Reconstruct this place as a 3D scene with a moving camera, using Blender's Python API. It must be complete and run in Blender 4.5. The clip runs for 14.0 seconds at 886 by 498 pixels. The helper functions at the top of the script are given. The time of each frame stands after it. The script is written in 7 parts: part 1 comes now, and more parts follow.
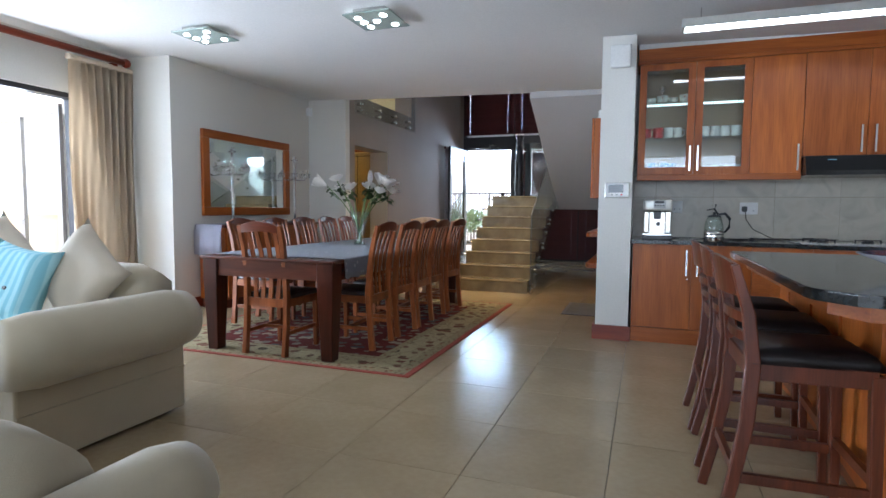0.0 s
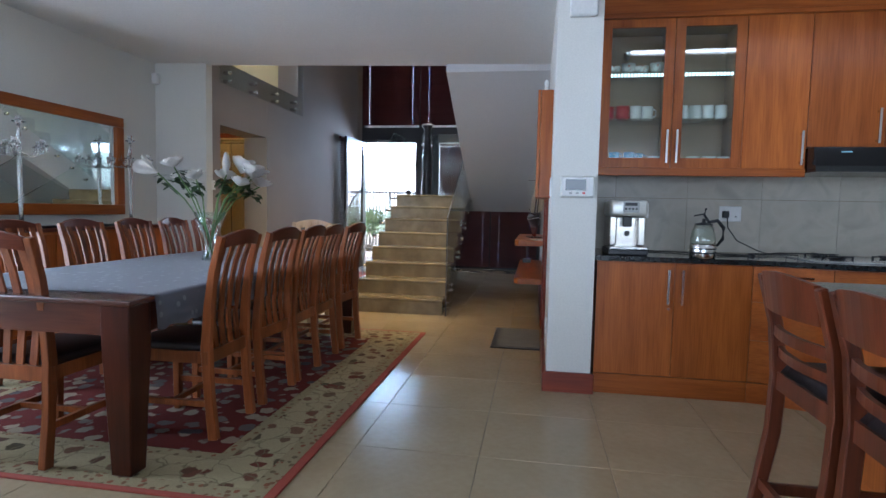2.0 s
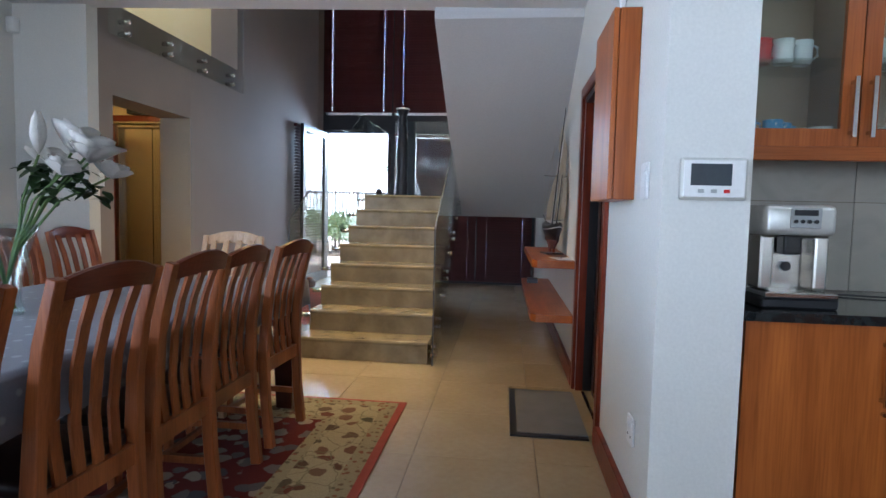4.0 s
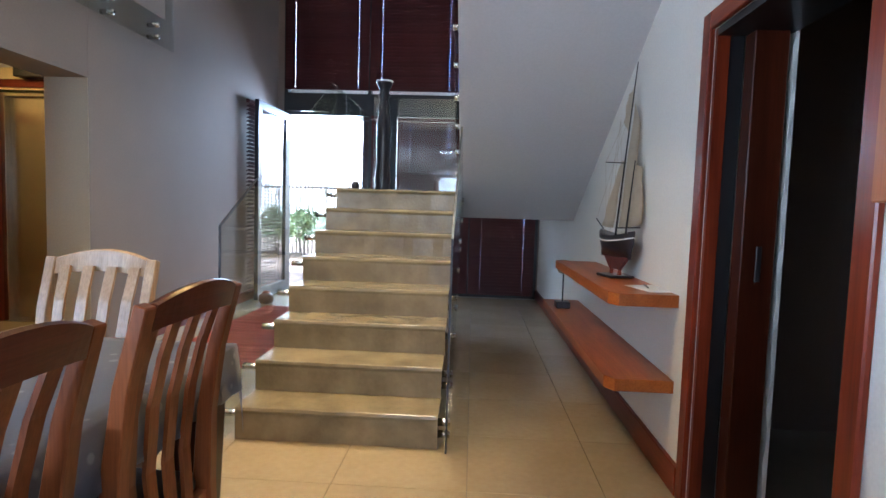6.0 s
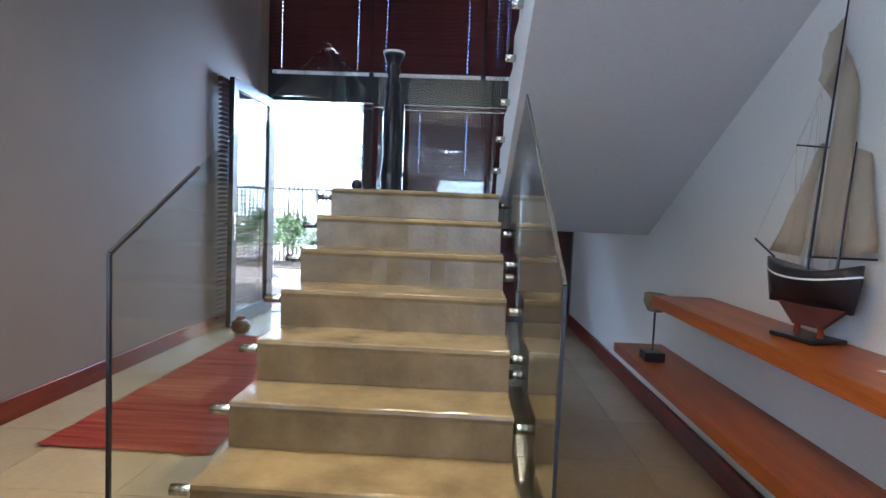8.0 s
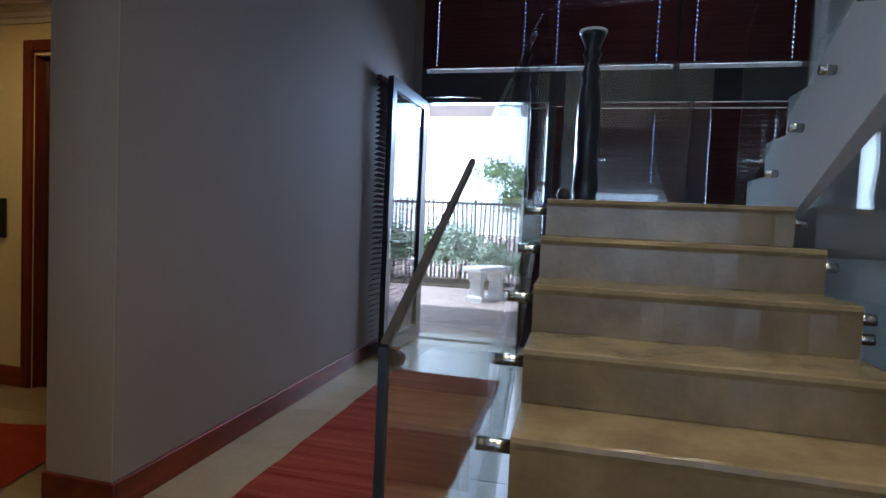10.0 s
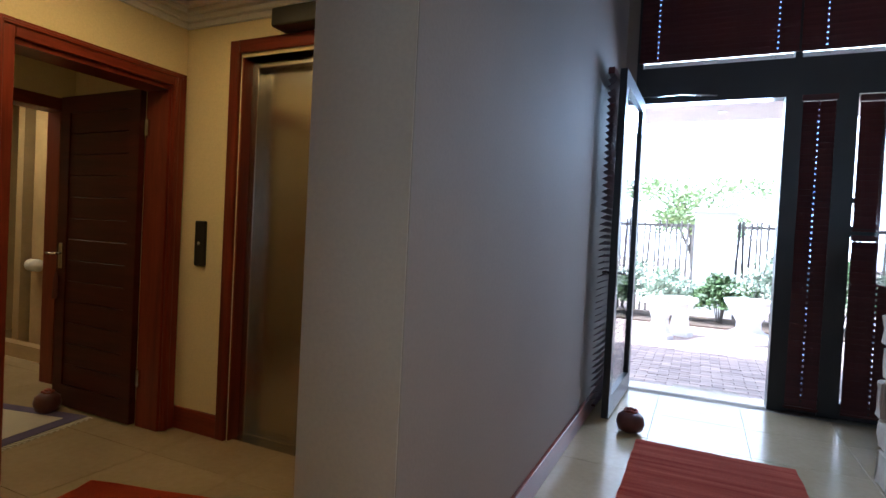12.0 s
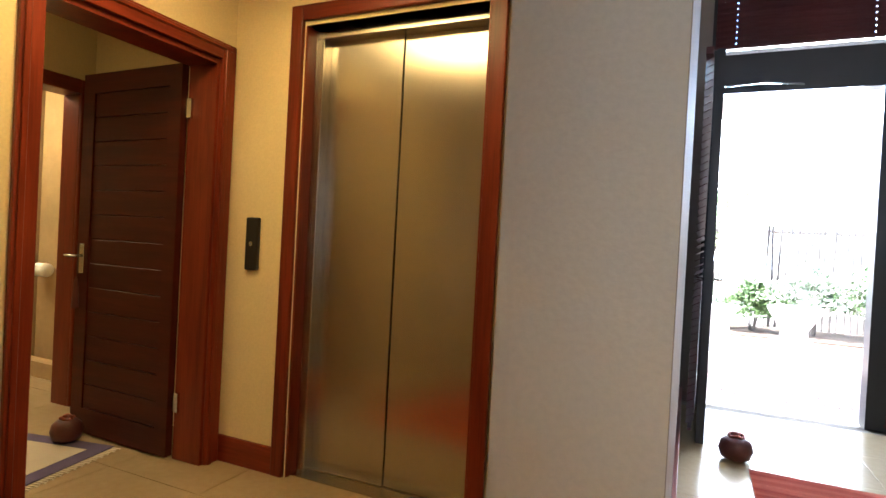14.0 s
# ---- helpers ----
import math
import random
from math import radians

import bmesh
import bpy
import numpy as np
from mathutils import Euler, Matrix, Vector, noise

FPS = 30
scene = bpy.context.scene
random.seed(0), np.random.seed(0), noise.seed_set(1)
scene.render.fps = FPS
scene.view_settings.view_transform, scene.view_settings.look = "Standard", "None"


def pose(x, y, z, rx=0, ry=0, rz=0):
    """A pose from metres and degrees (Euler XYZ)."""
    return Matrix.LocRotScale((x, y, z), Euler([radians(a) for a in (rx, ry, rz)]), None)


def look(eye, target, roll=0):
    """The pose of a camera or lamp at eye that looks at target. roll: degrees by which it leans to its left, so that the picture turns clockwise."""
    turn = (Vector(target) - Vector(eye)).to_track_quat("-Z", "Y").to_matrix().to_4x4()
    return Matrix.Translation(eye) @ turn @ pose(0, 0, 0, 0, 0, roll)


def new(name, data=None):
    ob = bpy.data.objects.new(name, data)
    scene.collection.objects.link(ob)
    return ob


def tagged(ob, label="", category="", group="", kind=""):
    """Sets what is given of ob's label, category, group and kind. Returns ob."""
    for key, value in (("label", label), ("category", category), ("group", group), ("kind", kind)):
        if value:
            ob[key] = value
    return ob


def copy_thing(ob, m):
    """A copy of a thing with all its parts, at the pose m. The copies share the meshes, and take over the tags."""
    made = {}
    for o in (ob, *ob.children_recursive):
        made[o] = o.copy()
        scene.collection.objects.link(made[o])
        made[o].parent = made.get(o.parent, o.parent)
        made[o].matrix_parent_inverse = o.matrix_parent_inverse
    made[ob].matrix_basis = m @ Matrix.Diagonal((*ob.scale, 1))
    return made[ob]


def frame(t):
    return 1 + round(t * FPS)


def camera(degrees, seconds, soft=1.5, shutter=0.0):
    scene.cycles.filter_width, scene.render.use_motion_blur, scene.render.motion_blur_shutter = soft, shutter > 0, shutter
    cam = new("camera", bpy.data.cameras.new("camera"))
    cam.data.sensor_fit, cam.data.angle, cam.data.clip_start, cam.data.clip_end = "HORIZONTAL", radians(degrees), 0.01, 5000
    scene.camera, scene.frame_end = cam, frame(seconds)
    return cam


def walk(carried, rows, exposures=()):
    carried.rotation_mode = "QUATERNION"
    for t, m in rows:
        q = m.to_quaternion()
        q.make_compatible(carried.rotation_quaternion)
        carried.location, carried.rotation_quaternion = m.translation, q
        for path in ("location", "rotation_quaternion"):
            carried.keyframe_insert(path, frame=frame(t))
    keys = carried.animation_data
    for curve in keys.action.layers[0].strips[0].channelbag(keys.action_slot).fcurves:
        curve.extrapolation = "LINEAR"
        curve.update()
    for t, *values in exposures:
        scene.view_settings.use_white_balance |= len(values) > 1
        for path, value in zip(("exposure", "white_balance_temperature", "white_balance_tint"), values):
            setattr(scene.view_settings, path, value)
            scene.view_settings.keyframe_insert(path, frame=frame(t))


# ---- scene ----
cam = camera(77.5, 14.0)

PATH = [
    (0, (0.81, -0.355, 1.152), (0.127, 1.52, 1.007), 0.5),
    (0.5, (0.737, 0.013, 1.158), (0.129, 1.913, 1.013), 0.7),
    (1, (0.549, 0.349, 1.145), (0.164, 2.306, 1.007), 1.1),
    (1.5, (0.475, 0.771, 1.128), (0.118, 2.734, 0.998), 1.1),
    (2, (0.322, 1.118, 1.161), (-0.006, 3.086, 1.022), 1.2),
    (2.5, (0.169, 1.502, 1.166), (-0.102, 3.479, 1.032), 1.4),
    (2.7, (0.143, 1.679, 1.159), (-0.129, 3.657, 1.032), 1.5),
    (5, (-0.305, 3.654, 1.225), (-0.45, 5.644, 1.09), 1.7),
    (5.5, (-0.404, 4.02, 1.22), (-0.519, 6.013, 1.093), 2.0),
    (6, (-0.526, 4.337, 1.223), (-0.63, 6.33, 1.083), 1.8),
    (6.5, (-0.608, 4.659, 1.226), (-0.68, 6.653, 1.087), 1.9),
    (7, (-0.692, 5.01, 1.236), (-0.743, 7.004, 1.098), 2.1),
    (9.5, (-1.363, 6.321, 1.247), (-1.632, 8.3, 1.144), 2.9),
    (10, (-1.588, 6.458, 1.25), (-2.05, 8.402, 1.155), 2.6),
    (10.5, (-1.77, 6.6, 1.297), (-2.535, 8.447, 1.242), 3.3),
    (11, (-2.092, 6.697, 1.3), (-2.935, 8.509, 1.24), 3.0),
    (11.5, (-2.351, 6.829, 1.275), (-3.195, 8.641, 1.218), 3.1),
    (12, (-2.673, 7.026, 1.261), (-3.517, 8.839, 1.216), 2.9),
    (12.5, (-2.943, 7.131, 1.223), (-3.783, 8.946, 1.192), 2.8),
    (13, (-3.138, 7.176, 1.202), (-3.97, 8.994, 1.184), 2.8),
    (13.5, (-3.275, 7.212, 1.22), (-4.098, 9.035, 1.193), 3.0),
    (14, (-3.354, 7.233, 1.204), (-4.168, 9.06, 1.181), 3.0),
]
EXPOSURES = [(0, 1.9, 5550, 10), (0.5, 1.9, 5500, 10), (1, 1.55, 5350, 10), (1.5, 1.75, 5350, 10), (2.5, 1.85, 5150, 10), (5, 2.25, 5300, 10), (6.5, 2.45, 5020, 10), (7, 2.45, 4950, 10), (9.5, 1.5, 4850, 10), (10, 1.05, 4800, 10), (10.5, 0.65, 4780, 10), (11, 0.84, 4800, 10),
             (11.5, 1.15, 4920, 10), (12, 1.55, 4950, 10), (12.5, 1.95, 5050, 10), (13, 2.15, 5350, 10), (13.5, 2.45, 5500, 10), (14, 2.92, 5480, 10)]
walk(cam, [(t, look(eye, target, roll)) for t, eye, target, roll in PATH], EXPOSURES)

# ---- light and world ----
def world_sky(strength, elevation, rotation):
    w = bpy.data.worlds.new("world")
    scene.world = w
    w.use_nodes = True
    nt = w.node_tree
    sky = nt.nodes.new("ShaderNodeTexSky")
    sky.sky_type, sky.sun_disc = "NISHITA", False
    sky.sun_elevation, sky.sun_rotation = elevation, rotation
    sky.dust_density = 5.0
    bg = nt.nodes["Background"]
    bg.inputs["Strength"].default_value = strength
    nt.links.new(sky.outputs["Color"], bg.inputs["Color"])


SUN_FROM = Vector((-0.30, -0.24, 1.0))      # towards the sun
world_sky(0.15, math.asin(SUN_FROM.normalized().z), math.atan2(SUN_FROM.x, SUN_FROM.y))
sun = new("sun", bpy.data.lights.new("sun", "SUN"))
sun.data.energy, sun.data.angle, sun.data.color = 5.0, radians(0.5), (1, 0.96, 0.9)
sun.matrix_world = look(SUN_FROM * 10, (0, 0, 0))


def area(name, eye, target, sx, sy, watts, color=(1, 1, 1)):
    ob = new(name, bpy.data.lights.new(name, "AREA"))
    ob.data.shape, ob.data.size, ob.data.size_y = "RECTANGLE", sx, sy
    ob.data.energy, ob.data.color = watts, color
    ob.matrix_world = look(eye, target)
    return ob


# daylight that enters through the glazed doors, the front door and the windows behind; warm lamps of the hall, lobby and bathroom
area("light_garden_doors", (-4.95, 1.6, 1.2), (0, 1.6, 1.0), 3.6, 2.1, 66, (0.82, 0.91, 1))
area("light_front_door", (-2.70, 12.45, 2.42), (-2.5, 8, 0.2), 1.0, 0.22, 15, (0.66, 0.82, 1))
area("light_back_windows", (0.5, -5.9, 1.5), (0, 3, 1.2), 5.0, 2.2, 56, (0.86, 0.93, 1))
area("light_stair_foot", (-1.2, 6.6, 2.64), (-1.35, 7.0, 0), 0.35, 0.35, 4.6, (1, 0.58, 0.16)).data.spread = radians(120)
area("light_hall_lamps", (-0.9, 8.2, 5.5), (-1.2, 7.9, 0), 0.9, 0.9, 11, (1, 0.76, 0.42)).data.spread = radians(75)
area("light_lobby", (-4.75, 8.5, 2.52), (-4.75, 8.5, 0), 0.7, 0.5, 4.6, (1, 0.61, 0.19))
area("light_bathroom", (-8.1, 9.2, 2.5), (-8.1, 9.2, 0), 0.7, 0.7, 8, (1, 0.72, 0.34))
# added fill lights that brighten the passage and the gallery; no fittings there
area("light_fill_passage", (-6.4, 7.6, 2.5), (-6.4, 7.6, 0), 0.5, 0.5, 1.5, (1, 0.70, 0.30))
area("light_fill_gallery", (-4.6, 8.2, 5.3), (-4.4, 8.2, 3.0), 1.0, 1.0, 4, (1, 0.92, 0.75))


# ---- materials ----
def nodes(name):
    m = bpy.data.materials.new(name)
    m.use_nodes = True
    nt = m.node_tree
    return m, nt, nt.nodes["Principled BSDF"]


def noise_at(nt, scale, stretch=(1, 1, 1), detail=4, coords="Object", distortion=0.0):
    tc, mp, nz = nt.nodes.new("ShaderNodeTexCoord"), nt.nodes.new("ShaderNodeMapping"), nt.nodes.new("ShaderNodeTexNoise")
    mp.inputs["Scale"].default_value = stretch
    nz.inputs["Scale"].default_value, nz.inputs["Detail"].default_value = scale, detail
    nz.inputs["Distortion"].default_value = distortion
    nt.links.new(tc.outputs[coords], mp.inputs[0])
    nt.links.new(mp.outputs[0], nz.inputs[0])
    return nz.outputs["Fac"]


def ramp(nt, fac, stops):
    r = nt.nodes.new("ShaderNodeValToRGB")
    el = r.color_ramp.elements
    while len(el) < len(stops):
        el.new(0.5)
    for e, (p, c) in zip(el, stops):
        e.position, e.color = p, (*c, 1)
    nt.links.new(fac, r.inputs[0])
    return r.outputs["Color"]


def mix(nt, a, b, fac, mode="MIX"):
    n = nt.nodes.new("ShaderNodeMix")
    n.data_type, n.blend_type = "RGBA", mode
    for sock, v in ((n.inputs[0], fac), (n.inputs[6], a), (n.inputs[7], b)):
        if hasattr(v, "links"):
            nt.links.new(v, sock)
        elif isinstance(v, (int, float)):
            sock.default_value = v
        else:
            sock.default_value = (*v, 1)
    return n.outputs[2]


def bump(nt, bsdf, fac, strength, distance=0.01):
    b = nt.nodes.new("ShaderNodeBump")
    b.inputs["Strength"].default_value, b.inputs["Distance"].default_value = strength, distance
    nt.links.new(fac, b.inputs["Height"])
    nt.links.new(b.outputs[0], bsdf.inputs["Normal"])


def surface(name, color, rough=0.6, metal=0.0, spread=0.12, scale=3.0, grain=60.0, relief=0.15, stretch=(1, 1, 1), coat=0.0, vary=0.0, sheen=0.0):
    """A surface whose colour drifts by spread at a large scale and again in a fine grain."""
    m, nt, p = nodes(name)
    c = Vector(color)
    big = ramp(nt, noise_at(nt, scale, stretch), [(0.3, tuple(c * (1 - spread))), (0.7, tuple(c * (1 + spread)))])
    fine = noise_at(nt, grain, stretch, 6)
    col = mix(nt, big, ramp(nt, fine, [(0.3, (0.9, 0.9, 0.9)), (0.7, (1, 1, 1))]), 0.8, "MULTIPLY")
    if vary:
        oi = nt.nodes.new("ShaderNodeObjectInfo")
        col = mix(nt, col, ramp(nt, oi.outputs["Random"], [(0, (1 - vary,) * 3), (1, (1, 1, 1))]), 1.0, "MULTIPLY")
    nt.links.new(col, p.inputs["Base Color"])
    rr = nt.nodes.new("ShaderNodeMapRange")
    rr.inputs[3].default_value, rr.inputs[4].default_value = (max(rough - 0.06, 0.02), min(rough + 0.08, 1)) if rough >= 0.45 else (rough, rough)
    nt.links.new(fine, rr.inputs[0])
    nt.links.new(rr.outputs[0], p.inputs["Roughness"])
    p.inputs["Metallic"].default_value = metal
    p.inputs["Coat Weight"].default_value = coat
    p.inputs["Sheen Weight"].default_value = sheen
    if relief:
        bump(nt, p, fine, relief, 0.004)
    return m


def wood(name, dark, light, rough=0.35, axis="z", coat=0.25, size=1.0, vary=0.15):
    """Straight-grained wood: long figure and fine pores along one axis."""
    m, nt, p = nodes(name)
    k = {"x": (0.12, 1, 1), "y": (1, 0.12, 1), "z": (1, 1, 0.12)}[axis]
    figure = noise_at(nt, 9 * size, k, 6, "Object", 0.8)
    pores = noise_at(nt, 120 * size, tuple(v if v == 1 else 0.04 for v in k), 3)
    col = ramp(nt, figure, [(0.28, dark), (0.72, light)])
    col = mix(nt, col, ramp(nt, pores, [(0.35, (0.72, 0.68, 0.64)), (0.6, (1, 1, 1))]), 0.7, "MULTIPLY")
    oi = nt.nodes.new("ShaderNodeObjectInfo")
    col = mix(nt, col, ramp(nt, oi.outputs["Random"], [(0, (1 - vary,) * 3), (1, (1, 1, 1))]), 1.0, "MULTIPLY")
    nt.links.new(col, p.inputs["Base Color"])
    p.inputs["Roughness"].default_value = rough
    p.inputs["Specular IOR Level"].default_value = 0.28
    p.inputs["Coat Weight"].default_value, p.inputs["Coat Roughness"].default_value = coat, 0.25
    bump(nt, p, pores, 0.12, 0.002)
    return m


def glass(name, tint=(0.86, 0.95, 0.92), rough=0.0):
    m, nt, p = nodes(name)
    out = nt.nodes["Material Output"]
    nt.nodes.remove(p)
    tr, gl, mx, lw, pw, ad = (nt.nodes.new(n) for n in ("ShaderNodeBsdfTransparent", "ShaderNodeBsdfGlossy", "ShaderNodeMixShader", "ShaderNodeLayerWeight", "ShaderNodeMath", "ShaderNodeMath"))
    tr.inputs[0].default_value = (*tint, 1)
    gl.inputs["Roughness"].default_value = rough
    lw.inputs[0].default_value = 0.5
    pw.operation, ad.operation = "POWER", "MULTIPLY_ADD"
    pw.inputs[1].default_value = 4.5
    ad.inputs[1].default_value, ad.inputs[2].default_value = 0.75, 0.07
    nt.links.new(lw.outputs["Facing"], pw.inputs[0])
    nt.links.new(pw.outputs[0], ad.inputs[0])
    nt.links.new(ad.outputs[0], mx.inputs[0])
    nt.links.new(tr.outputs[0], mx.inputs[1])
    nt.links.new(gl.outputs[0], mx.inputs[2])
    nt.links.new(mx.outputs[0], out.inputs[0])
    return m


def glow(name, color, strength):
    m, nt, p = nodes(name)
    p.inputs["Emission Color"].default_value = (*color, 1)
    p.inputs["Emission Strength"].default_value = strength
    p.inputs["Base Color"].default_value = (*color, 1)
    return m


M = {}
M["wall"] = surface("wall_paint_cream", (0.69, 0.68, 0.64), 0.75, spread=0.03, scale=0.8, grain=90, relief=0.12)
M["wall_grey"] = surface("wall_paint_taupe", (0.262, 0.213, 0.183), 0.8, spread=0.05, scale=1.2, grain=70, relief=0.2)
M["wall_jamb"] = surface("wall_end_beige", (0.50, 0.455, 0.365), 0.8, spread=0.04, scale=1.2, grain=70, relief=0.2)
M["wall_yellow"] = surface("wall_paint_yellow", (0.74, 0.62, 0.34), 0.75, spread=0.04, scale=1.0, grain=90, relief=0.12)
M["ceiling"] = surface("ceiling_paint", (0.74, 0.74, 0.74), 0.8, spread=0.03, scale=0.7, grain=60, relief=0.08)
M["grout"] = surface("grout", (0.20, 0.17, 0.125), 0.9, spread=0.1)
M["redwood"] = wood("redwood_trim", (0.11, 0.014, 0.005), (0.245, 0.038, 0.011), 0.32, "z", 0.08)
M["redwood_x"] = wood("redwood_trim_x", (0.11, 0.014, 0.005), (0.245, 0.038, 0.011), 0.32, "x", 0.08)
M["redwood_y"] = wood("redwood_trim_y", (0.11, 0.014, 0.005), (0.245, 0.038, 0.011), 0.32, "y", 0.08)
M["cherry"] = wood("cherry_veneer", (0.30, 0.074, 0.012), (0.49, 0.142, 0.023), 0.36, "z", 0.06)
M["cherry_x"] = wood("cherry_veneer_x", (0.30, 0.074, 0.012), (0.49, 0.142, 0.023), 0.36, "x", 0.06)
M["cherry_y"] = wood("cherry_veneer_y", (0.27, 0.066, 0.011), (0.43, 0.125, 0.021), 0.34, "y", 0.06)
M["chair"] = wood("chair_wood", (0.160, 0.040, 0.011), (0.35, 0.105, 0.028), 0.33, "z", 0.12, 1.6, 0.3)
M["chair_dark"] = wood("chair_rail_wood", (0.085, 0.018, 0.008), (0.15, 0.036, 0.015), 0.3, "x", 0.12, 1.6)
M["chair_pale"] = wood("chair_pale_wood", (0.40, 0.24, 0.12), (0.62, 0.42, 0.24), 0.35, "z", 0.3, 1.6)
M["table"] = wood("table_wood", (0.024, 0.005, 0.002), (0.070, 0.015, 0.006), 0.28, "z", 0.1)
M["stool"] = wood("stool_wood", (0.055, 0.013, 0.005), (0.145, 0.034, 0.012), 0.32, "z", 0.08)
M["darkdoor"] = wood("dark_door_wood", (0.036, 0.0050, 0.0022), (0.075, 0.010, 0.004), 0.42, "x", 0.0)
M["frame"] = surface("dark_frame_paint", (0.016, 0.015, 0.018), 0.4, spread=0.2)
M["blind"] = wood("blind_slat_wood", (0.055, 0.013, 0.014), (0.105, 0.026, 0.026), 0.45, "x", 0.05)
M["steel"] = surface("brushed_steel", (0.52, 0.49, 0.44), 0.26, 1.0, spread=0.015, scale=1.5, grain=900, relief=0.0)
_s = M["steel"].node_tree.nodes["Principled BSDF"]
_s.inputs["Anisotropic"].default_value = 0.75
M["chrome"] = surface("satin_chrome", (0.62, 0.62, 0.60), 0.18, 1.0, spread=0.03, relief=0)
M["granite"] = surface("black_granite", (0.018, 0.020, 0.020), 0.12, spread=0.5, scale=40, grain=240, relief=0.02, coat=0.3)
M["leather"] = surface("dark_leather", (0.020, 0.014, 0.014), 0.32, spread=0.2, scale=12, grain=160, relief=0.25)
M["sofa"] = surface("cream_cotton", (0.40, 0.345, 0.245), 0.9, spread=0.05, scale=3, grain=380, relief=0.3, sheen=0.2)
M["cushion"] = surface("beige_cotton", (0.47, 0.41, 0.32), 0.9, spread=0.06, scale=5, grain=380, relief=0.3, sheen=0.2)
M["blue"] = surface("blue_cotton", (0.30, 0.58, 0.68), 0.9, spread=0.08, scale=5, grain=380, relief=0.3, sheen=0.2)
M["curtain"] = surface("curtain_linen", (0.60, 0.50, 0.375), 0.9, spread=0.06, scale=4, grain=300, relief=0.25, sheen=0.2)
M["stone"] = surface("stair_stone", (0.215, 0.170, 0.096), 0.24, spread=0.25, scale=5, grain=45, relief=0.3, vary=0.06)
M["black"] = surface("black_plastic", (0.012, 0.012, 0.013), 0.35, spread=0.1)
M["white"] = surface("white_plastic", (0.75, 0.75, 0.74), 0.4, spread=0.02)
M["china"] = surface("white_china", (0.80, 0.80, 0.78), 0.15, spread=0.02, relief=0)
M["red"] = surface("red_glaze", (0.50, 0.02, 0.02), 0.2, spread=0.05, relief=0)
M["glass"] = glass("clear_glass", (0.95, 0.985, 0.97))
M["window_glass"] = glass("window_glass", (0.97, 0.99, 0.98))
M["mirror"] = surface("mirror_silver", (0.86, 0.90, 0.88), 0.02, 1.0, spread=0.0, relief=0)
M["mirror"].node_tree.nodes["Principled BSDF"].inputs["Roughness"].default_value = 0.0
for l in list(M["mirror"].node_tree.links):
    if l.to_socket.name == "Roughness":
        M["mirror"].node_tree.links.remove(l)
M["leaf"] = surface("leaf_green", (0.10, 0.16, 0.05), 0.55, spread=0.3, scale=8, vary=0.3)
M["grey_leaf"] = surface("leaf_grey_green", (0.46, 0.54, 0.40), 0.6, spread=0.3, scale=8, vary=0.3)
M["tree_leaf"] = surface("leaf_pale_green", (0.34, 0.44, 0.20), 0.6, spread=0.25, scale=6)
M["dark_leaf"] = surface("leaf_dark_green", (0.045, 0.085, 0.028), 0.45, spread=0.3, scale=12)
M["petal"] = surface("white_petal", (0.90, 0.87, 0.82), 0.5, spread=0.04, scale=20, relief=0.1)
M["white_wall"] = surface("white_render", (0.80, 0.79, 0.76), 0.8, spread=0.04)
M["paver"] = surface("brick_paver", (0.56, 0.43, 0.37), 0.8, spread=0.15, scale=1.5, grain=60, relief=0.4, vary=0.35)
M["pole"] = surface("weathered_pole", (0.20, 0.18, 0.16), 0.85, spread=0.2, scale=8, vary=0.3)
M["bath_tile"] = surface("beige_bathroom_tile", (0.42, 0.30, 0.15), 0.3, spread=0.15, scale=2, grain=30)
M["black_gloss"] = surface("black_glass", (0.008, 0.008, 0.009), 0.12, spread=0.1, relief=0)
M["steel_white"] = surface("pale_steel", (0.70, 0.70, 0.68), 0.25, 0.6, spread=0.03)
M["steel_light"] = surface("pale_silver_plastic", (0.62, 0.62, 0.58), 0.3, 0.5, spread=0.03)
M["panel_grey"] = surface("grey_plastic", (0.35, 0.36, 0.35), 0.4, spread=0.03)
M["screen"] = surface("dark_screen", (0.05, 0.06, 0.07), 0.1, spread=0.05, relief=0)
M["maroon"] = surface("maroon_leather", (0.085, 0.022, 0.018), 0.45, spread=0.2, scale=15, relief=0.3)
M["rope"] = surface("red_rope", (0.28, 0.07, 0.045), 0.8, spread=0.2, scale=30)
M["soil"] = surface("dark_soil", (0.12, 0.085, 0.06), 0.95, spread=0.3, scale=12, relief=0.6)
M["blue_inside"] = surface("cobalt_glaze", (0.015, 0.04, 0.16), 0.1, spread=0.3, scale=14, relief=0)
M["lamp"] = glow("lamp_face", (1, 0.97, 0.9), 6)
M["tube"] = glow("tube_light", (0.95, 0.98, 1), 3.5)


# ---- mesh helpers ----
def boxm(bm, x0, y0, z0, x1, y1, z1, turn=None):
    vs = [bm.verts.new((x, y, z)) for x in (x0, x1) for y in (y0, y1) for z in (z0, z1)]
    for f in ((0, 1, 3, 2), (4, 6, 7, 5), (0, 4, 5, 1), (2, 3, 7, 6), (0, 2, 6, 4), (1, 5, 7, 3)):
        bm.faces.new([vs[i] for i in f])
    if turn is not None:
        bmesh.ops.transform(bm, matrix=turn, verts=vs)
    return vs


def finish(bm, bevel=0.0, segments=1):
    if bevel:
        bmesh.ops.bevel(bm, geom=list(bm.edges), offset=bevel, segments=segments, affect="EDGES", profile=0.5)
    bmesh.ops.recalc_face_normals(bm, faces=bm.faces)
    return bm


